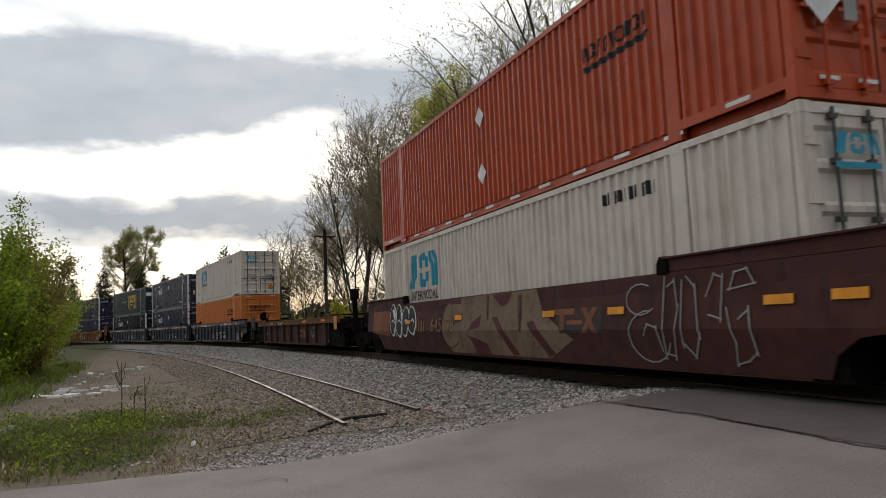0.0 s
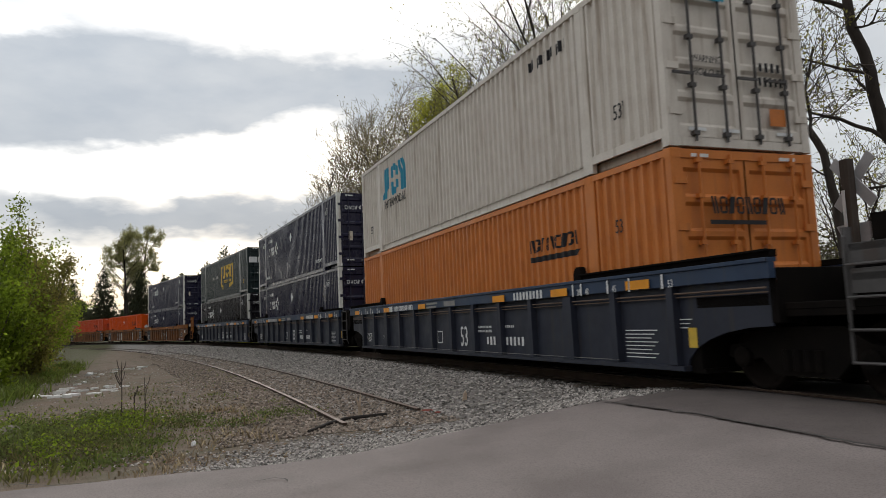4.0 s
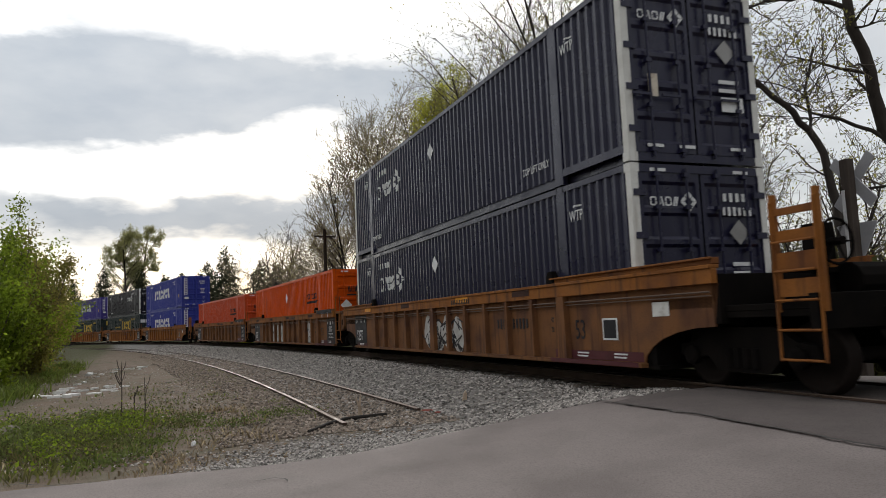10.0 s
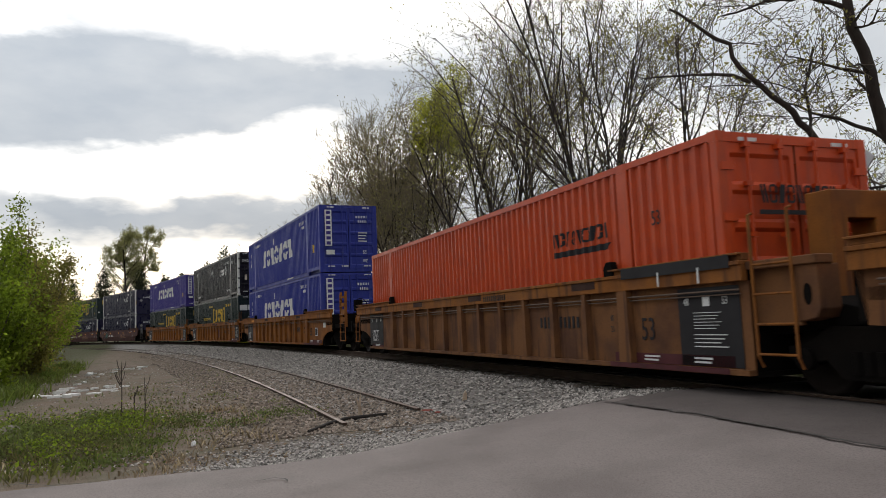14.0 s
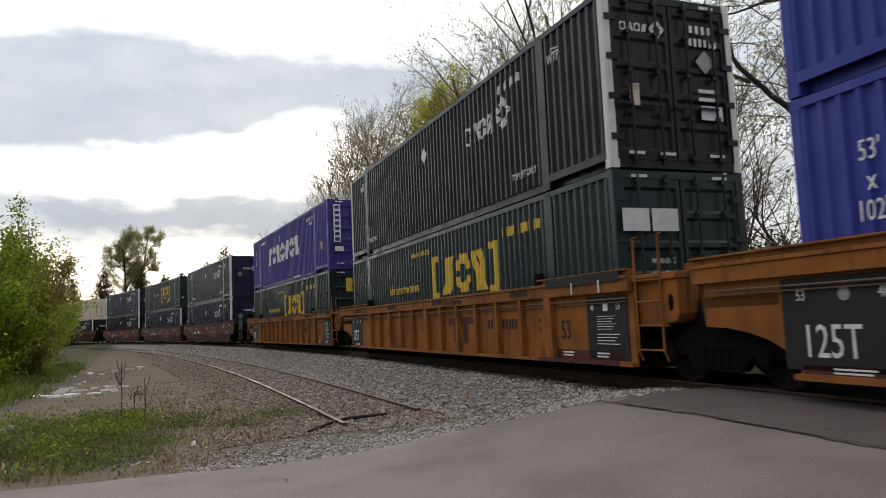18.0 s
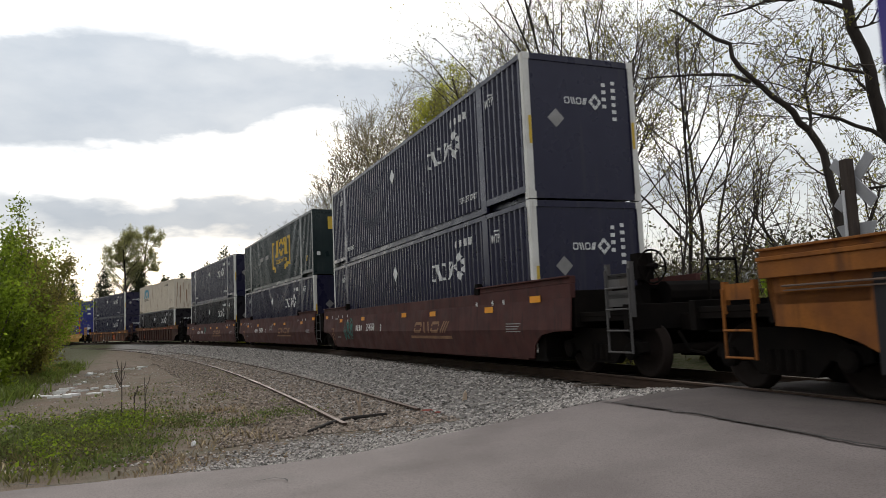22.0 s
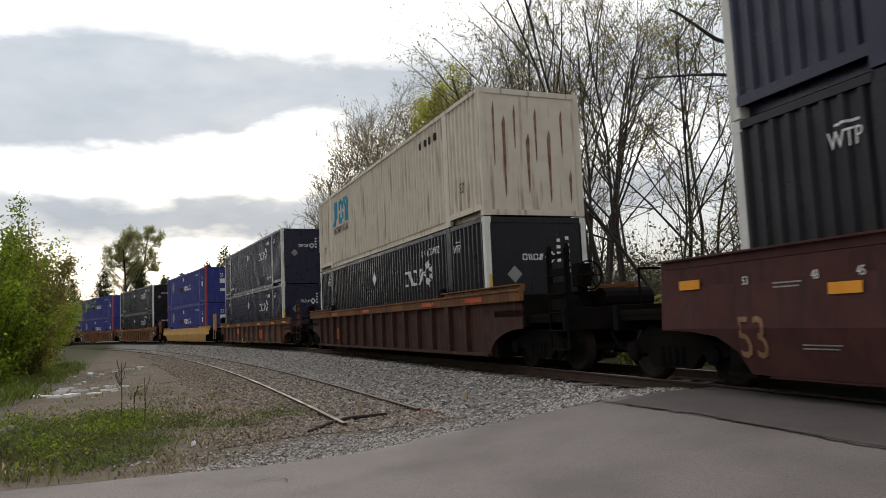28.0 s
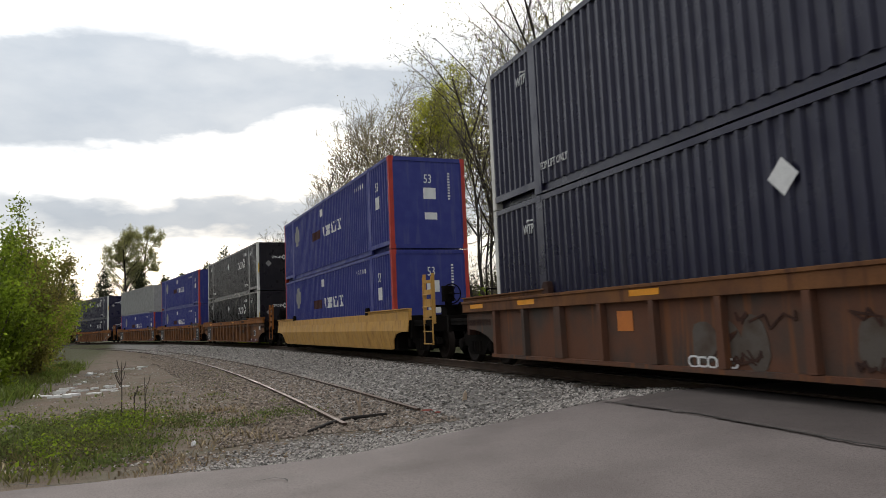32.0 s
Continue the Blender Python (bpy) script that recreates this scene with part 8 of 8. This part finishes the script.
GB = "large leafy green bush beside the gravel yard"
for i, (x, y, h, w, n, mat) in enumerate(((-15.4, 23.5, 5.6, 2.4, 14000, M_LEAF), (-17.0, 25.5, 7.4, 2.7, 15000, M_LEAF), (-17.9, 31, 6.4, 2.7, 14000, M_BUSH), (-20.2, 33, 8.2, 2.9, 14000, M_LEAF),
                                          (-22.4, 39, 7.0, 2.9, 11000, M_LEAF), (-26.6, 46, 8.0, 3.3, 10000, M_BUSH), (-31.5, 56, 6.2, 3.2, 7000, M_BUSH), (-37.5, 66, 6.5, 3.6, 6000, M_BUSH),
                                          (-14.6, 20.4, 3.2, 1.8, 7000, M_LEAF), (-43, 76, 7, 4, 5000, M_SHRUB))):
    s, d = track_coords([x], [y])
    shrub(x, y, float(ground_height([x], [y], s, d)[0]), h, w, 500 + i, mat, int(n * 1.7), 0.048 + 0.0009 * y, GB, stems=20, sprays=44)


def build_undergrowth():
    r = np.random.default_rng(9)
    for i in range(46):
        s = 14 + 78 * (i / 46) + r.uniform(-1, 1)
        lat = r.uniform(-15, -6.5)
        x, y, z = side_of_track(s, lat)
        h = r.uniform(2.4, 4.4) * (0.7 if s < 32 else 1.0)
        shrub(x, y, z, h, r.uniform(1.2, 2.0), 600 + i, (M_SHRUB, M_SHRUB, M_BUD, M_LEAF)[i % 4] if i % 7 else M_YLEAF, 1900, 0.13, "dull green and brown shrub under the trees", group="undergrowth",
              stems=8, sprays=14)


    for i in range(44):
        s = 10 + 70 * (i / 44) + r.uniform(-1, 1)
        x, y, z = side_of_track(s, r.uniform(-34, -17))
        shrub(x, y, z, r.uniform(3.4, 5.6) * (0.7 if s < 34 else 1.0), r.uniform(2.0, 3.0), 700 + i, (M_SHRUB, M_BUD, M_SHRUB)[i % 3], 900, 0.18, "grey-brown scrub behind the trees", group="undergrowth", stems=8, sprays=14)
    # the bushes go on along the yard's edge, unseen; added to block low sky light
    for i, (x, y) in enumerate(((-14.2, 17), (-15.5, 13), (-15, 9), (-16.5, 5), (-16, 1), (-17.5, 19))):
        shrub(x, y, gz0(x, y), 4.5, 2.6, 760 + i, M_LEAF, 5000, 0.12, GB, stems=12)


def gz0(x, y):
    s, d = track_coords([x], [y])
    return float(ground_height([x], [y], s, d)[0])


build_undergrowth()


def brush():
    """Dense bare brush under and behind the trees, past counting."""
    r = np.random.default_rng(55)
    for name, n, lat0, lat1, hmax, mat, rad in (("brush", 13000, -26, -8.5, 7.6, M_TWIG, 0.009), ("brush", 6000, -60, -26, 9.5, M_TWIG, 0.024)):
        s = 2 + 105 * r.random(n)
        lat = r.uniform(lat0, lat1, n)
        x, y, _ = on_track(s, lat)
        ok = y > 6
        x, y, s, lat = x[ok], y[ok], s[ok], lat[ok]
        n = len(x)
        z = ground_height(x, y, s, lat)
        h = hmax * (0.42 + 0.58 * smooth(s, 18, 38)) * r.uniform(0.4, 1.0, n) ** 1.3 * (0.75 + 0.25 * np.sin(0.5 * s + np.sin(lat)))
        k = 4
        P = np.stack([x, y, z - 0.1], 1)
        d = np.stack([r.normal(0, 0.35, n), r.normal(0, 0.35, n), np.ones(n)], 1)
        rows = []
        a = r.uniform(0, 6.28, n)
        off = np.stack([np.cos(a), np.sin(a), 0 * a], 1)
        off2 = np.stack([-np.sin(a), np.cos(a), 0 * a], 1)
        w = rad * r.uniform(0.7, 1.8, n)[:, None]
        for i in range(k + 1):
            t = w * (1 - 0.75 * i / k)
            rows += [P + off * t, P - 0.5 * off * t + 0.87 * off2 * t, P - 0.5 * off * t - 0.87 * off2 * t]
            P = P + d * (h / k)[:, None]
            d = d + r.normal(0, 0.30, (n, 3)) * np.array([1, 1, 0.2])
        V = np.stack(rows, 1).reshape(-1, 3)
        m = 3 * (k + 1)
        F = []
        for i in range(k):
            for j in range(3):
                q = (j + 1) % 3
                F.append((3 * i + j, 3 * i + q, 3 * i + 3 + q, 3 * i + 3 + j))
        F = (np.array(F)[None] + (np.arange(n) * m)[:, None, None]).reshape(-1, 4)
        me = bpy.data.meshes.new(name)
        me.from_pydata(V.tolist(), [], F.tolist())
        me.materials.append(mat)
        me.update()
        tagged(new(name, me), "tangled grey-brown brush behind the track", "brush", kind="stuff")
        tips = V.reshape(n, m, 3)[:, 3 * 2:, :].reshape(-1, 3)
        pick = tips[r.integers(0, len(tips), 26000)] + r.normal(0, 0.25, (26000, 3))
        ob = leaf_cloud("brush_leaves", pick, 0.07 if lat0 > -40 else 0.15, M_SHRUB, r)
        tagged(ob, "sparse dull leaves on the brush", "brush", kind="stuff")


brush()


def scrub_belt():
    """A thick belt of leafy scrub beyond the trees, past counting."""
    r = np.random.default_rng(58)
    n = 60000
    s, lat = r.uniform(-25, 85, n), r.uniform(-58, -34, n)
    x, y, _ = on_track(s, lat)
    top = 5.2 + 1.3 * np.sin(0.35 * s + 0.2 * lat) + 0.9 * np.sin(1.1 * s + 2.0)
    z = 0.3 + top * r.random(n) ** 1.35
    ob = leaf_cloud("scrub_belt", np.stack([x, y, z], 1), 0.2, M_SCRUB, r)
    tagged(ob, "dense dull green and brown scrub beyond the trees", "brush", kind="stuff")
    n = 26000
    s, lat = r.uniform(29, 78, n), r.uniform(-30, -15, n)
    x, y, _ = on_track(s, lat)
    z = 0.2 + (3.9 + 0.9 * np.sin(0.6 * s) + 0.6 * np.sin(1.7 * s + lat)) * r.random(n) ** 1.3
    ob = leaf_cloud("thicket", np.stack([x, y, z], 1), 0.13, M_SCRUB, r)
    tagged(ob, "brown-green thicket among the trunks", "brush", kind="stuff")


M_SCRUB = island_tint(material("scrub_leaf", (0.085, 0.082, 0.036), 0.8, alt=(0.05, 0.04, 0.026), scale=0.3, amount=0.9), 0.4, 1.5)
scrub_belt()


def far_woods():
    """Distant woods all round, one sheet of clumps."""
    r = np.random.default_rng(21)
    pts = []
    for k in range(260):
        a = radians(r.uniform(-70, 80))
        dist = r.uniform(190, 320)
        if -0.30 < a < 0.02:
            dist *= 1.1
        h = r.uniform(6, 11) if a < 0.15 else r.uniform(5, 9)
        m = 130
        c = r.normal(0, 1, (m, 3))
        c /= np.linalg.norm(c, axis=1, keepdims=True)
        c *= r.uniform(0.5, 1.0, (m, 1)) ** 0.4
        pts.append(np.stack([c[:, 0] * 6 + dist * math.sin(a), c[:, 1] * 6 + dist * math.cos(a), np.abs(c[:, 2]) * h], 1))
    ob = leaf_cloud("far_woods", np.concatenate(pts), 1.3, M_NEEDLE, r)
    tagged(ob, "dark line of distant woods along the horizon", "woods", kind="stuff")


far_woods()

M_BLADE = island_tint(material("grass_blade", (0.125, 0.16, 0.035), 0.7, alt=(0.19, 0.15, 0.07), scale=0.8, amount=0.8), 0.5, 1.5)
M_STRAW = island_tint(material("dry_straw", (0.36, 0.28, 0.17), 0.8, alt=(0.22, 0.16, 0.09)), 0.5, 1.4)


M_BANK = island_tint(material("bank_grass_blade", (0.13, 0.18, 0.03), 0.7, alt=(0.15, 0.14, 0.05), scale=0.8, amount=0.8), 0.6, 1.5)
let_light_through(M_BLADE, 0.4)
let_light_through(M_BANK, 0.4)


def blades(name, x, y, z, h, mat, label, r, wide=0.012):
    n = len(x)
    a = r.uniform(0, 2 * np.pi, n)
    lx, ly = r.normal(0, 0.7, n) * h, r.normal(0, 0.7, n) * h
    w = wide * r.uniform(0.6, 1.6, n)
    dx, dy = np.cos(a) * w, np.sin(a) * w
    p0 = np.stack([x - dx, y - dy, z - 0.02], 1)
    p1 = np.stack([x + dx, y + dy, z - 0.02], 1)
    p2 = np.stack([x + 0.4 * lx + 0.7 * dx, y + 0.4 * ly + 0.7 * dy, z + 0.6 * h], 1)
    p3 = np.stack([x + 0.4 * lx - 0.7 * dx, y + 0.4 * ly - 0.7 * dy, z + 0.6 * h], 1)
    p4 = np.stack([x + lx, y + ly, z + h * 0.95], 1)
    V = np.stack([p0, p1, p2, p3, p4], 1).reshape(-1, 3)
    k = (np.arange(n) * 5)[:, None]
    me = bpy.data.meshes.new(name)
    me.from_pydata(V.tolist(), [], (k + np.array([[0, 1, 2, 3]])).tolist() + (k + np.array([[3, 2, 4]])).tolist())
    me.materials.append(mat)
    me.update()
    return tagged(new(name, me), label, "grass", kind="stuff")


def build_grass():
    r = np.random.default_rng(31)

    def field(n, x0, x1, y0, y1):
        # clumps first, blades round them
        c = max(40, n // 70)
        cx, cy = r.uniform(x0, x1, c), r.uniform(y0, y1, c)
        k = r.integers(0, c, n)
        return cx[k] + r.normal(0, 0.16, n), cy[k] + r.normal(0, 0.16, n), k

    for name, n, box, hs, mat, lab, dens in (
            ("verge_grass", 26000, (-9, -2.0, 8.0, 14.0), (0.04, 0.22), M_BLADE, "rough green weeds and grass at the road's edge", 1.0),
            ("verge_straw", 16000, (-9, -1.6, 8.0, 15.0), (0.03, 0.12), M_STRAW, "dry straw among the weeds", 0.8),
            ("bank_grass", 42000, (-30, -8, 14, 44), (0.12, 0.5), M_BANK, "tall green grass at the foot of the bushes", 1.0),
            ("yard_weeds", 18000, (-10, -2.0, 12, 36), (0.02, 0.09), M_BLADE, "low weeds in the gravel yard", 0.5)):
        x, y, k = field(n, *box)
        s, d = track_coords(x, y)
        ga = grass_amount(x, y, s, d)
        v = x * RDX + y * RDY
        if name == "bank_grass":
            ga = smooth(-x - 0.42 * y, 2.4, 4.4)
        prob = ga if name != "yard_weeds" else np.maximum(0.3, ga) * (d > siding_lat(s) + 0.8)
        if name == "verge_straw":
            prob = np.maximum(ga, 0.3) * (d > 6.3)
        keep = (r.random(n) < prob * dens) & (v > ROAD_V1 + 0.08 + 0.12 * np.sin(2.3 * x))
        x, y, s, d, k = x[keep], y[keep], s[keep], d[keep], k[keep]
        kk = np.random.default_rng(5).uniform(0.5, 1.3, 5000)[k % 5000]
        h = r.uniform(*hs, len(x)) * kk
        blades(name, x, y, ground_height(x, y, s, d), h, mat, lab, r, 0.011 if "bank" not in name else 0.017)


build_grass()


M_WEED = island_tint(material("dull_weed_leaf", (0.13, 0.17, 0.04), 0.75, alt=(0.09, 0.08, 0.04)), 0.5, 1.5)
let_light_through(M_WEED, 0.3)


def weed_clumps():
    """Broad-leaved weeds in the verge."""
    r = np.random.default_rng(41)
    for i in range(150):
        x, y = -2.9 - 6.2 * r.random() ** 0.6, r.uniform(8.6, 13.2)
        v = x * RDX + y * RDY
        if v < ROAD_V1 + 0.35 or (x > -4.2 and i % 3):
            continue
        s, d = track_coords([x], [y])
        n = int(r.integers(120, 520))
        w, h = r.uniform(0.14, 0.34), r.uniform(0.14, 0.42) * (1.0 if x < -4.6 else 0.45)
        p = np.stack([r.normal(0, w, n), r.normal(0, w, n), np.abs(r.normal(0.45, 0.3, n)) * h], 1)
        top = empty("weed", "clump of broad-leaved green weeds", "weed", "weeds")
        leaf_cloud("leaves", p, 0.02 if i % 4 else 0.026, (M_LEAF if x < -4.8 else M_WEED, M_WEED, M_WEED, M_SHRUB)[i % 4], r, top, 0.6)
        top.matrix_basis = pose(x, y, float(ground_height([x], [y], s, d)[0]))


weed_clumps()
# ---- small things on the ground and beyond the track ----
M_WOOD = material("split_pale_wood", (0.46, 0.36, 0.27), 0.85, alt=(0.2, 0.14, 0.09), bump=0.3, stretch=(1, 1, 8))
M_DARKWOOD = material("black_tarred_timber", (0.022, 0.019, 0.017), 0.85, alt=(0.04, 0.033, 0.028), bump=0.3)
M_POLE = material("weathered_pole_wood", (0.07, 0.055, 0.045), 0.9, alt=(0.04, 0.03, 0.026), bump=0.3, stretch=(4, 4, 0.4))
M_SIGN = material("white_sign_board", (0.68, 0.68, 0.68), 0.55, alt=(0.55, 0.55, 0.54))
M_SIGNBACK = material("bare_sign_back", (0.45, 0.45, 0.46), 0.5, 0.2, alt=(0.36, 0.36, 0.37))
M_ROCK = material("pale_rock", (0.25, 0.21, 0.18), 0.9, alt=(0.15, 0.13, 0.11), bump=0.5)
M_REDSCRAP = material("red_scrap", (0.22, 0.06, 0.045), 0.8, alt=(0.14, 0.06, 0.05))


def gz(x, y):
    s, d = track_coords([x], [y])
    return float(ground_height([x], [y], s, d)[0])


def crossbuck():
    top = empty("crossing_sign", "white crossbuck seen from behind on a dark wooden post", "road sign")
    x, y = 7.5, 13.2
    g = geo()
    add_box(g, -0.09, 0.09, -0.09, 0.09, -0.5, 4.52, 0.015)
    part("post", mesh_of("post", g, M_POLE, bevel=0.0), top, "dark weathered timber post")
    for a in (47, -47):
        g = geo()
        add_box(g, -0.61, 0.61, -0.012, 0.012, -0.11, 0.11)
        o = part("blade", mesh_of("blade", g, M_SIGNBACK), top, "pale grey back of a sign blade")
        o.matrix_basis = pose(0, 0.115 if a > 0 else 0.142, 4.11, 0, a, 0)
    g = geo()
    add_box(g, -0.06, 0.0, -0.115, -0.095, 1.4, 3.95)
    part("stripe", mesh_of("stripe", g, M_SIGN), top, "white strip down the post")
    g = geo()
    add_prism(g, [(-0.45, 3.32), (-0.40, 3.34), (0.40, 3.34), (0.45, 3.32), (0.04, 2.57), (-0.04, 2.57)], 0.10, 0.112)
    part("plate", mesh_of("plate", g, M_SIGNBACK), top, "bare back of a three-cornered sign plate")
    top.matrix_basis = pose(x, y, gz(x, y), 0, 0, -73)


crossbuck()


def utility_pole():
    top = empty("utility_pole", "dark wooden utility pole beyond the trees", "pole")
    x, y, z = side_of_track(62, -7.5)
    g = geo()
    add_tube(g, [(0, 0, -0.5), (0, 0, 9.6)], [0.17, 0.12], 8)
    part("pole", mesh_of("pole", g, M_POLE, True), top)
    g = geo()
    add_box(g, -0.9, 0.9, -0.06, 0.06, 8.95, 9.08)
    part("crossarm", mesh_of("crossarm", g, M_POLE), top)
    for u in (-0.8, -0.35, 0.35, 0.8):
        g = geo()
        add_tube(g, [(u, 0, 9.08), (u, 0, 9.2)], [0.03, 0.05], 6)
        part("insulator", mesh_of("insulator", g, M_GALV), top)
    top.matrix_basis = pose(x, y, z, 0, 0, 30)


utility_pole()


def farm_building():
    """The long low building behind the trees."""
    top = empty("shed", "long low grey building with a pale roof behind the trees", "building")
    mw = material("grey_siding", (0.10, 0.10, 0.095), 0.8, stretch=(1, 1, 6))
    mr = material("pale_metal_roof", (0.20, 0.21, 0.21), 0.5)
    md = material("dark_window_glass", (0.02, 0.022, 0.025), 0.1)
    g = geo()
    add_box(g, -11, 11, -4, 4, -0.5, 2.6)
    part("wall", mesh_of("wall", g, mw), top)
    g = geo()
    add_prism(g, [(-11.4, 2.5), (11.4, 2.5), (11.4, 2.7), (-11.4, 2.7)], -4.4, 4.4)
    vs = [(-11.4, -4.4, 2.7), (11.4, -4.4, 2.7), (11.4, 0, 4.0), (-11.4, 0, 4.0), (-11.4, 4.4, 2.7), (11.4, 4.4, 2.7)]
    add(g, vs, [(0, 1, 2, 3), (3, 2, 5, 4), (0, 3, 4), (1, 5, 2)])
    part("roof", mesh_of("roof", g, mr), top, "pale metal roof")
    for u in (-8, -4.5, -1, 3, 6.5):
        w = geo()
        add_box(w, u - 0.75, u + 0.75, -4.05, -3.98, 1.0, 2.1)
        o = part("window", mesh_of("window", w, M_SIGN), top, "white-framed dark window")
        for k in (-0.36, 0.36):
            p = geo()
            add_box(p, u + k - 0.3, u + k + 0.3, -4.07, -4.04, 1.08, 2.02)
            part("pane", mesh_of("pane", p, md), o)
    top.matrix_basis = pose(24, 62, 0.6, 0, 0, -18)


farm_building()


def dead_stalks():
    r = np.random.default_rng(61)
    for x, y, h, n in ((-5.45, 12.2, 1.12, 7), (-5.02, 12.1, 0.86, 3), (-5.3, 12.35, 0.6, 3)):
        top = empty("dead_stalk", "dead dry weed stalk standing in the verge", "weed", "dead stalks")
        z = gz(x, y)
        g = geo()
        add_tube(g, [(0, 0, -0.05), (0.02, 0, h * 0.5), (0.0, 0.02, h)], [0.012, 0.009, 0.004], 5)
        part("stem", mesh_of("stem", g, M_POLE), top)
        g = geo()
        for k in range(n):
            a, f = r.uniform(0, 6.28), r.uniform(0.3, 0.85)
            add_tube(g, [(0, 0, h * f), (0.07 * math.cos(a), 0.07 * math.sin(a), h * f + 0.12), (0.09 * math.cos(a), 0.09 * math.sin(a), h * f + 0.2)], [0.006, 0.005, 0.006], 4)
        part("side_shoots", mesh_of("side_shoots", g, M_POLE), top)
        top.matrix_basis = pose(x, y, z)


dead_stalks()


def siding_end():
    # the bent black timber lying across the siding's end
    top = empty("tarred_timber", "bent black tarred timber in gravel at the siding's end", "timber")
    pts = [(-2.02, 10.5), (-1.86, 11.2), (-1.66, 11.72), (-1.4, 11.9), (-1.05, 12.15)]
    g = geo()
    add_tube(g, [(x, y, gz(x, y) + 0.035) for x, y in pts], [0.02, 0.03, 0.034, 0.034, 0.026], 6)
    part("beam", mesh_of("beam", g, M_DARKWOOD, True), top)
    top = empty("split_stake", "split pale wooden stake standing by the siding's end", "stake")
    x, y = -1.5, 12.1
    for i, (dx, tilt, h) in enumerate(((0.0, 6, 0.42), (0.07, -16, 0.36))):
        g = geo()
        add_prism(g, [(-0.02, 0), (0.022, 0), (0.014, h * 0.8), (-0.004, h), (-0.018, h * 0.75)], -0.012, 0.012)
        o = part("splinter", mesh_of("splinter", g, M_WOOD), top)
        o.matrix_basis = pose(dx, 0, -0.02, 0, tilt, 0)
    top.matrix_basis = pose(x, y, gz(x, y), 0, 0, 10)
    top = empty("split_stake", "short pale broken stake in the ballast", "stake")
    g = geo()
    add_prism(g, [(-0.03, -0.03), (0.05, -0.03), (0.03, 0.14), (0.0, 0.2), (-0.03, 0.12)], -0.02, 0.02)
    part("splinter", mesh_of("splinter", g, M_WOOD), top)
    top.matrix_basis = pose(0.26, 13.2, gz(0.26, 13.2), 0, 10, 20)


siding_end()


def lump(name, x, y, size, mat, label, cat, seed, squash=0.6):
    r = np.random.default_rng(seed)
    bm = bmesh.new()
    bmesh.ops.create_icosphere(bm, subdivisions=2, radius=1.0)
    for v in bm.verts:
        k = 1 + 0.35 * noise.noise(v.co * 1.7 + Vector((seed, 0, 0)))
        v.co = Vector((v.co.x * size * k, v.co.y * size * k * 0.8, v.co.z * size * squash * k))
    me = bpy.data.meshes.new(name)
    bm.to_mesh(me)
    bm.free()
    me.materials.append(mat)
    ob = tagged(new(name, me), label, cat)
    ob.matrix_basis = pose(x, y, gz(x, y) + size * squash * 0.35, 0, 0, r.uniform(0, 360))


lump("rock", -7.3, 12.1, 0.30, M_ROCK, "pale weathered rock in the weeds", "rock", 3)
lump("rock", -7.75, 12.6, 0.22, M_ROCK, "pale weathered rock in the weeds", "rock", 8)
lump("litter", -3.6, 10.35, 0.045, M_SIGN, "small white scrap of litter in the verge", "litter", 5, 1.2)
lump("brick_scrap", -0.38, 12.5, 0.13, M_REDSCRAP, "broken red scrap in the ballast", "scrap", 6, 0.25)
lump("brick_scrap", -0.2, 12.2, 0.06, M_REDSCRAP, "broken red scrap in the ballast", "scrap", 9, 0.5)


def rubble():
    """Pale broken slabs lying in two rough rings on the dirt."""
    r = np.random.default_rng(71)
    m = material("pale_broken_concrete", (0.75, 0.74, 0.71), 0.8, alt=(0.6, 0.58, 0.55), scale=5.0)
    spots = []
    for cx, cy, rx, ry, n in ((-10.8, 22.0, 0.65, 1.6, 15), (-15.4, 33.6, 0.9, 2.4, 11)):
        for a in np.linspace(0.2, 5.7, n):
            q = r.uniform(0.6, 1.3)
            spots.append((cx + rx * math.cos(a) * q + r.normal(0, 0.12), cy + ry * math.sin(a) * q + r.normal(0, 0.3)))
    spots += [(-12.0, 21.3), (-11.9, 22.6), (-12.9, 25.5), (-13.4, 27.0), (-12.2, 23.4), (-9.9, 21.7), (-14.1, 29.5)]
    for i, (x, y) in enumerate(spots):
        w, d, h = r.uniform(0.07, 0.3), r.uniform(0.05, 0.15), r.uniform(0.02, 0.09)
        n = 7
        ring = [(w * math.cos(2 * math.pi * k / n) * r.uniform(0.7, 1.2), d * math.sin(2 * math.pi * k / n) * r.uniform(0.7, 1.2)) for k in range(n)]
        g = geo()
        add(g, [(a, b, -0.05) for a, b in ring] + [(a * 0.9, b * 0.9, h * r.uniform(0.8, 1.2)) for a, b in ring],
            [tuple(range(n, 2 * n))] + [(k, (k + 1) % n, n + (k + 1) % n, n + k) for k in range(n)])
        ob = tagged(new("rubble_slab", mesh_of("rubble_slab", g, m)), "pale broken slab lying on the dirt", "rubble", "rubble")
        ob.matrix_basis = pose(x, y, gz(x, y), 0, 0, r.uniform(0, 360))


rubble()
motions()
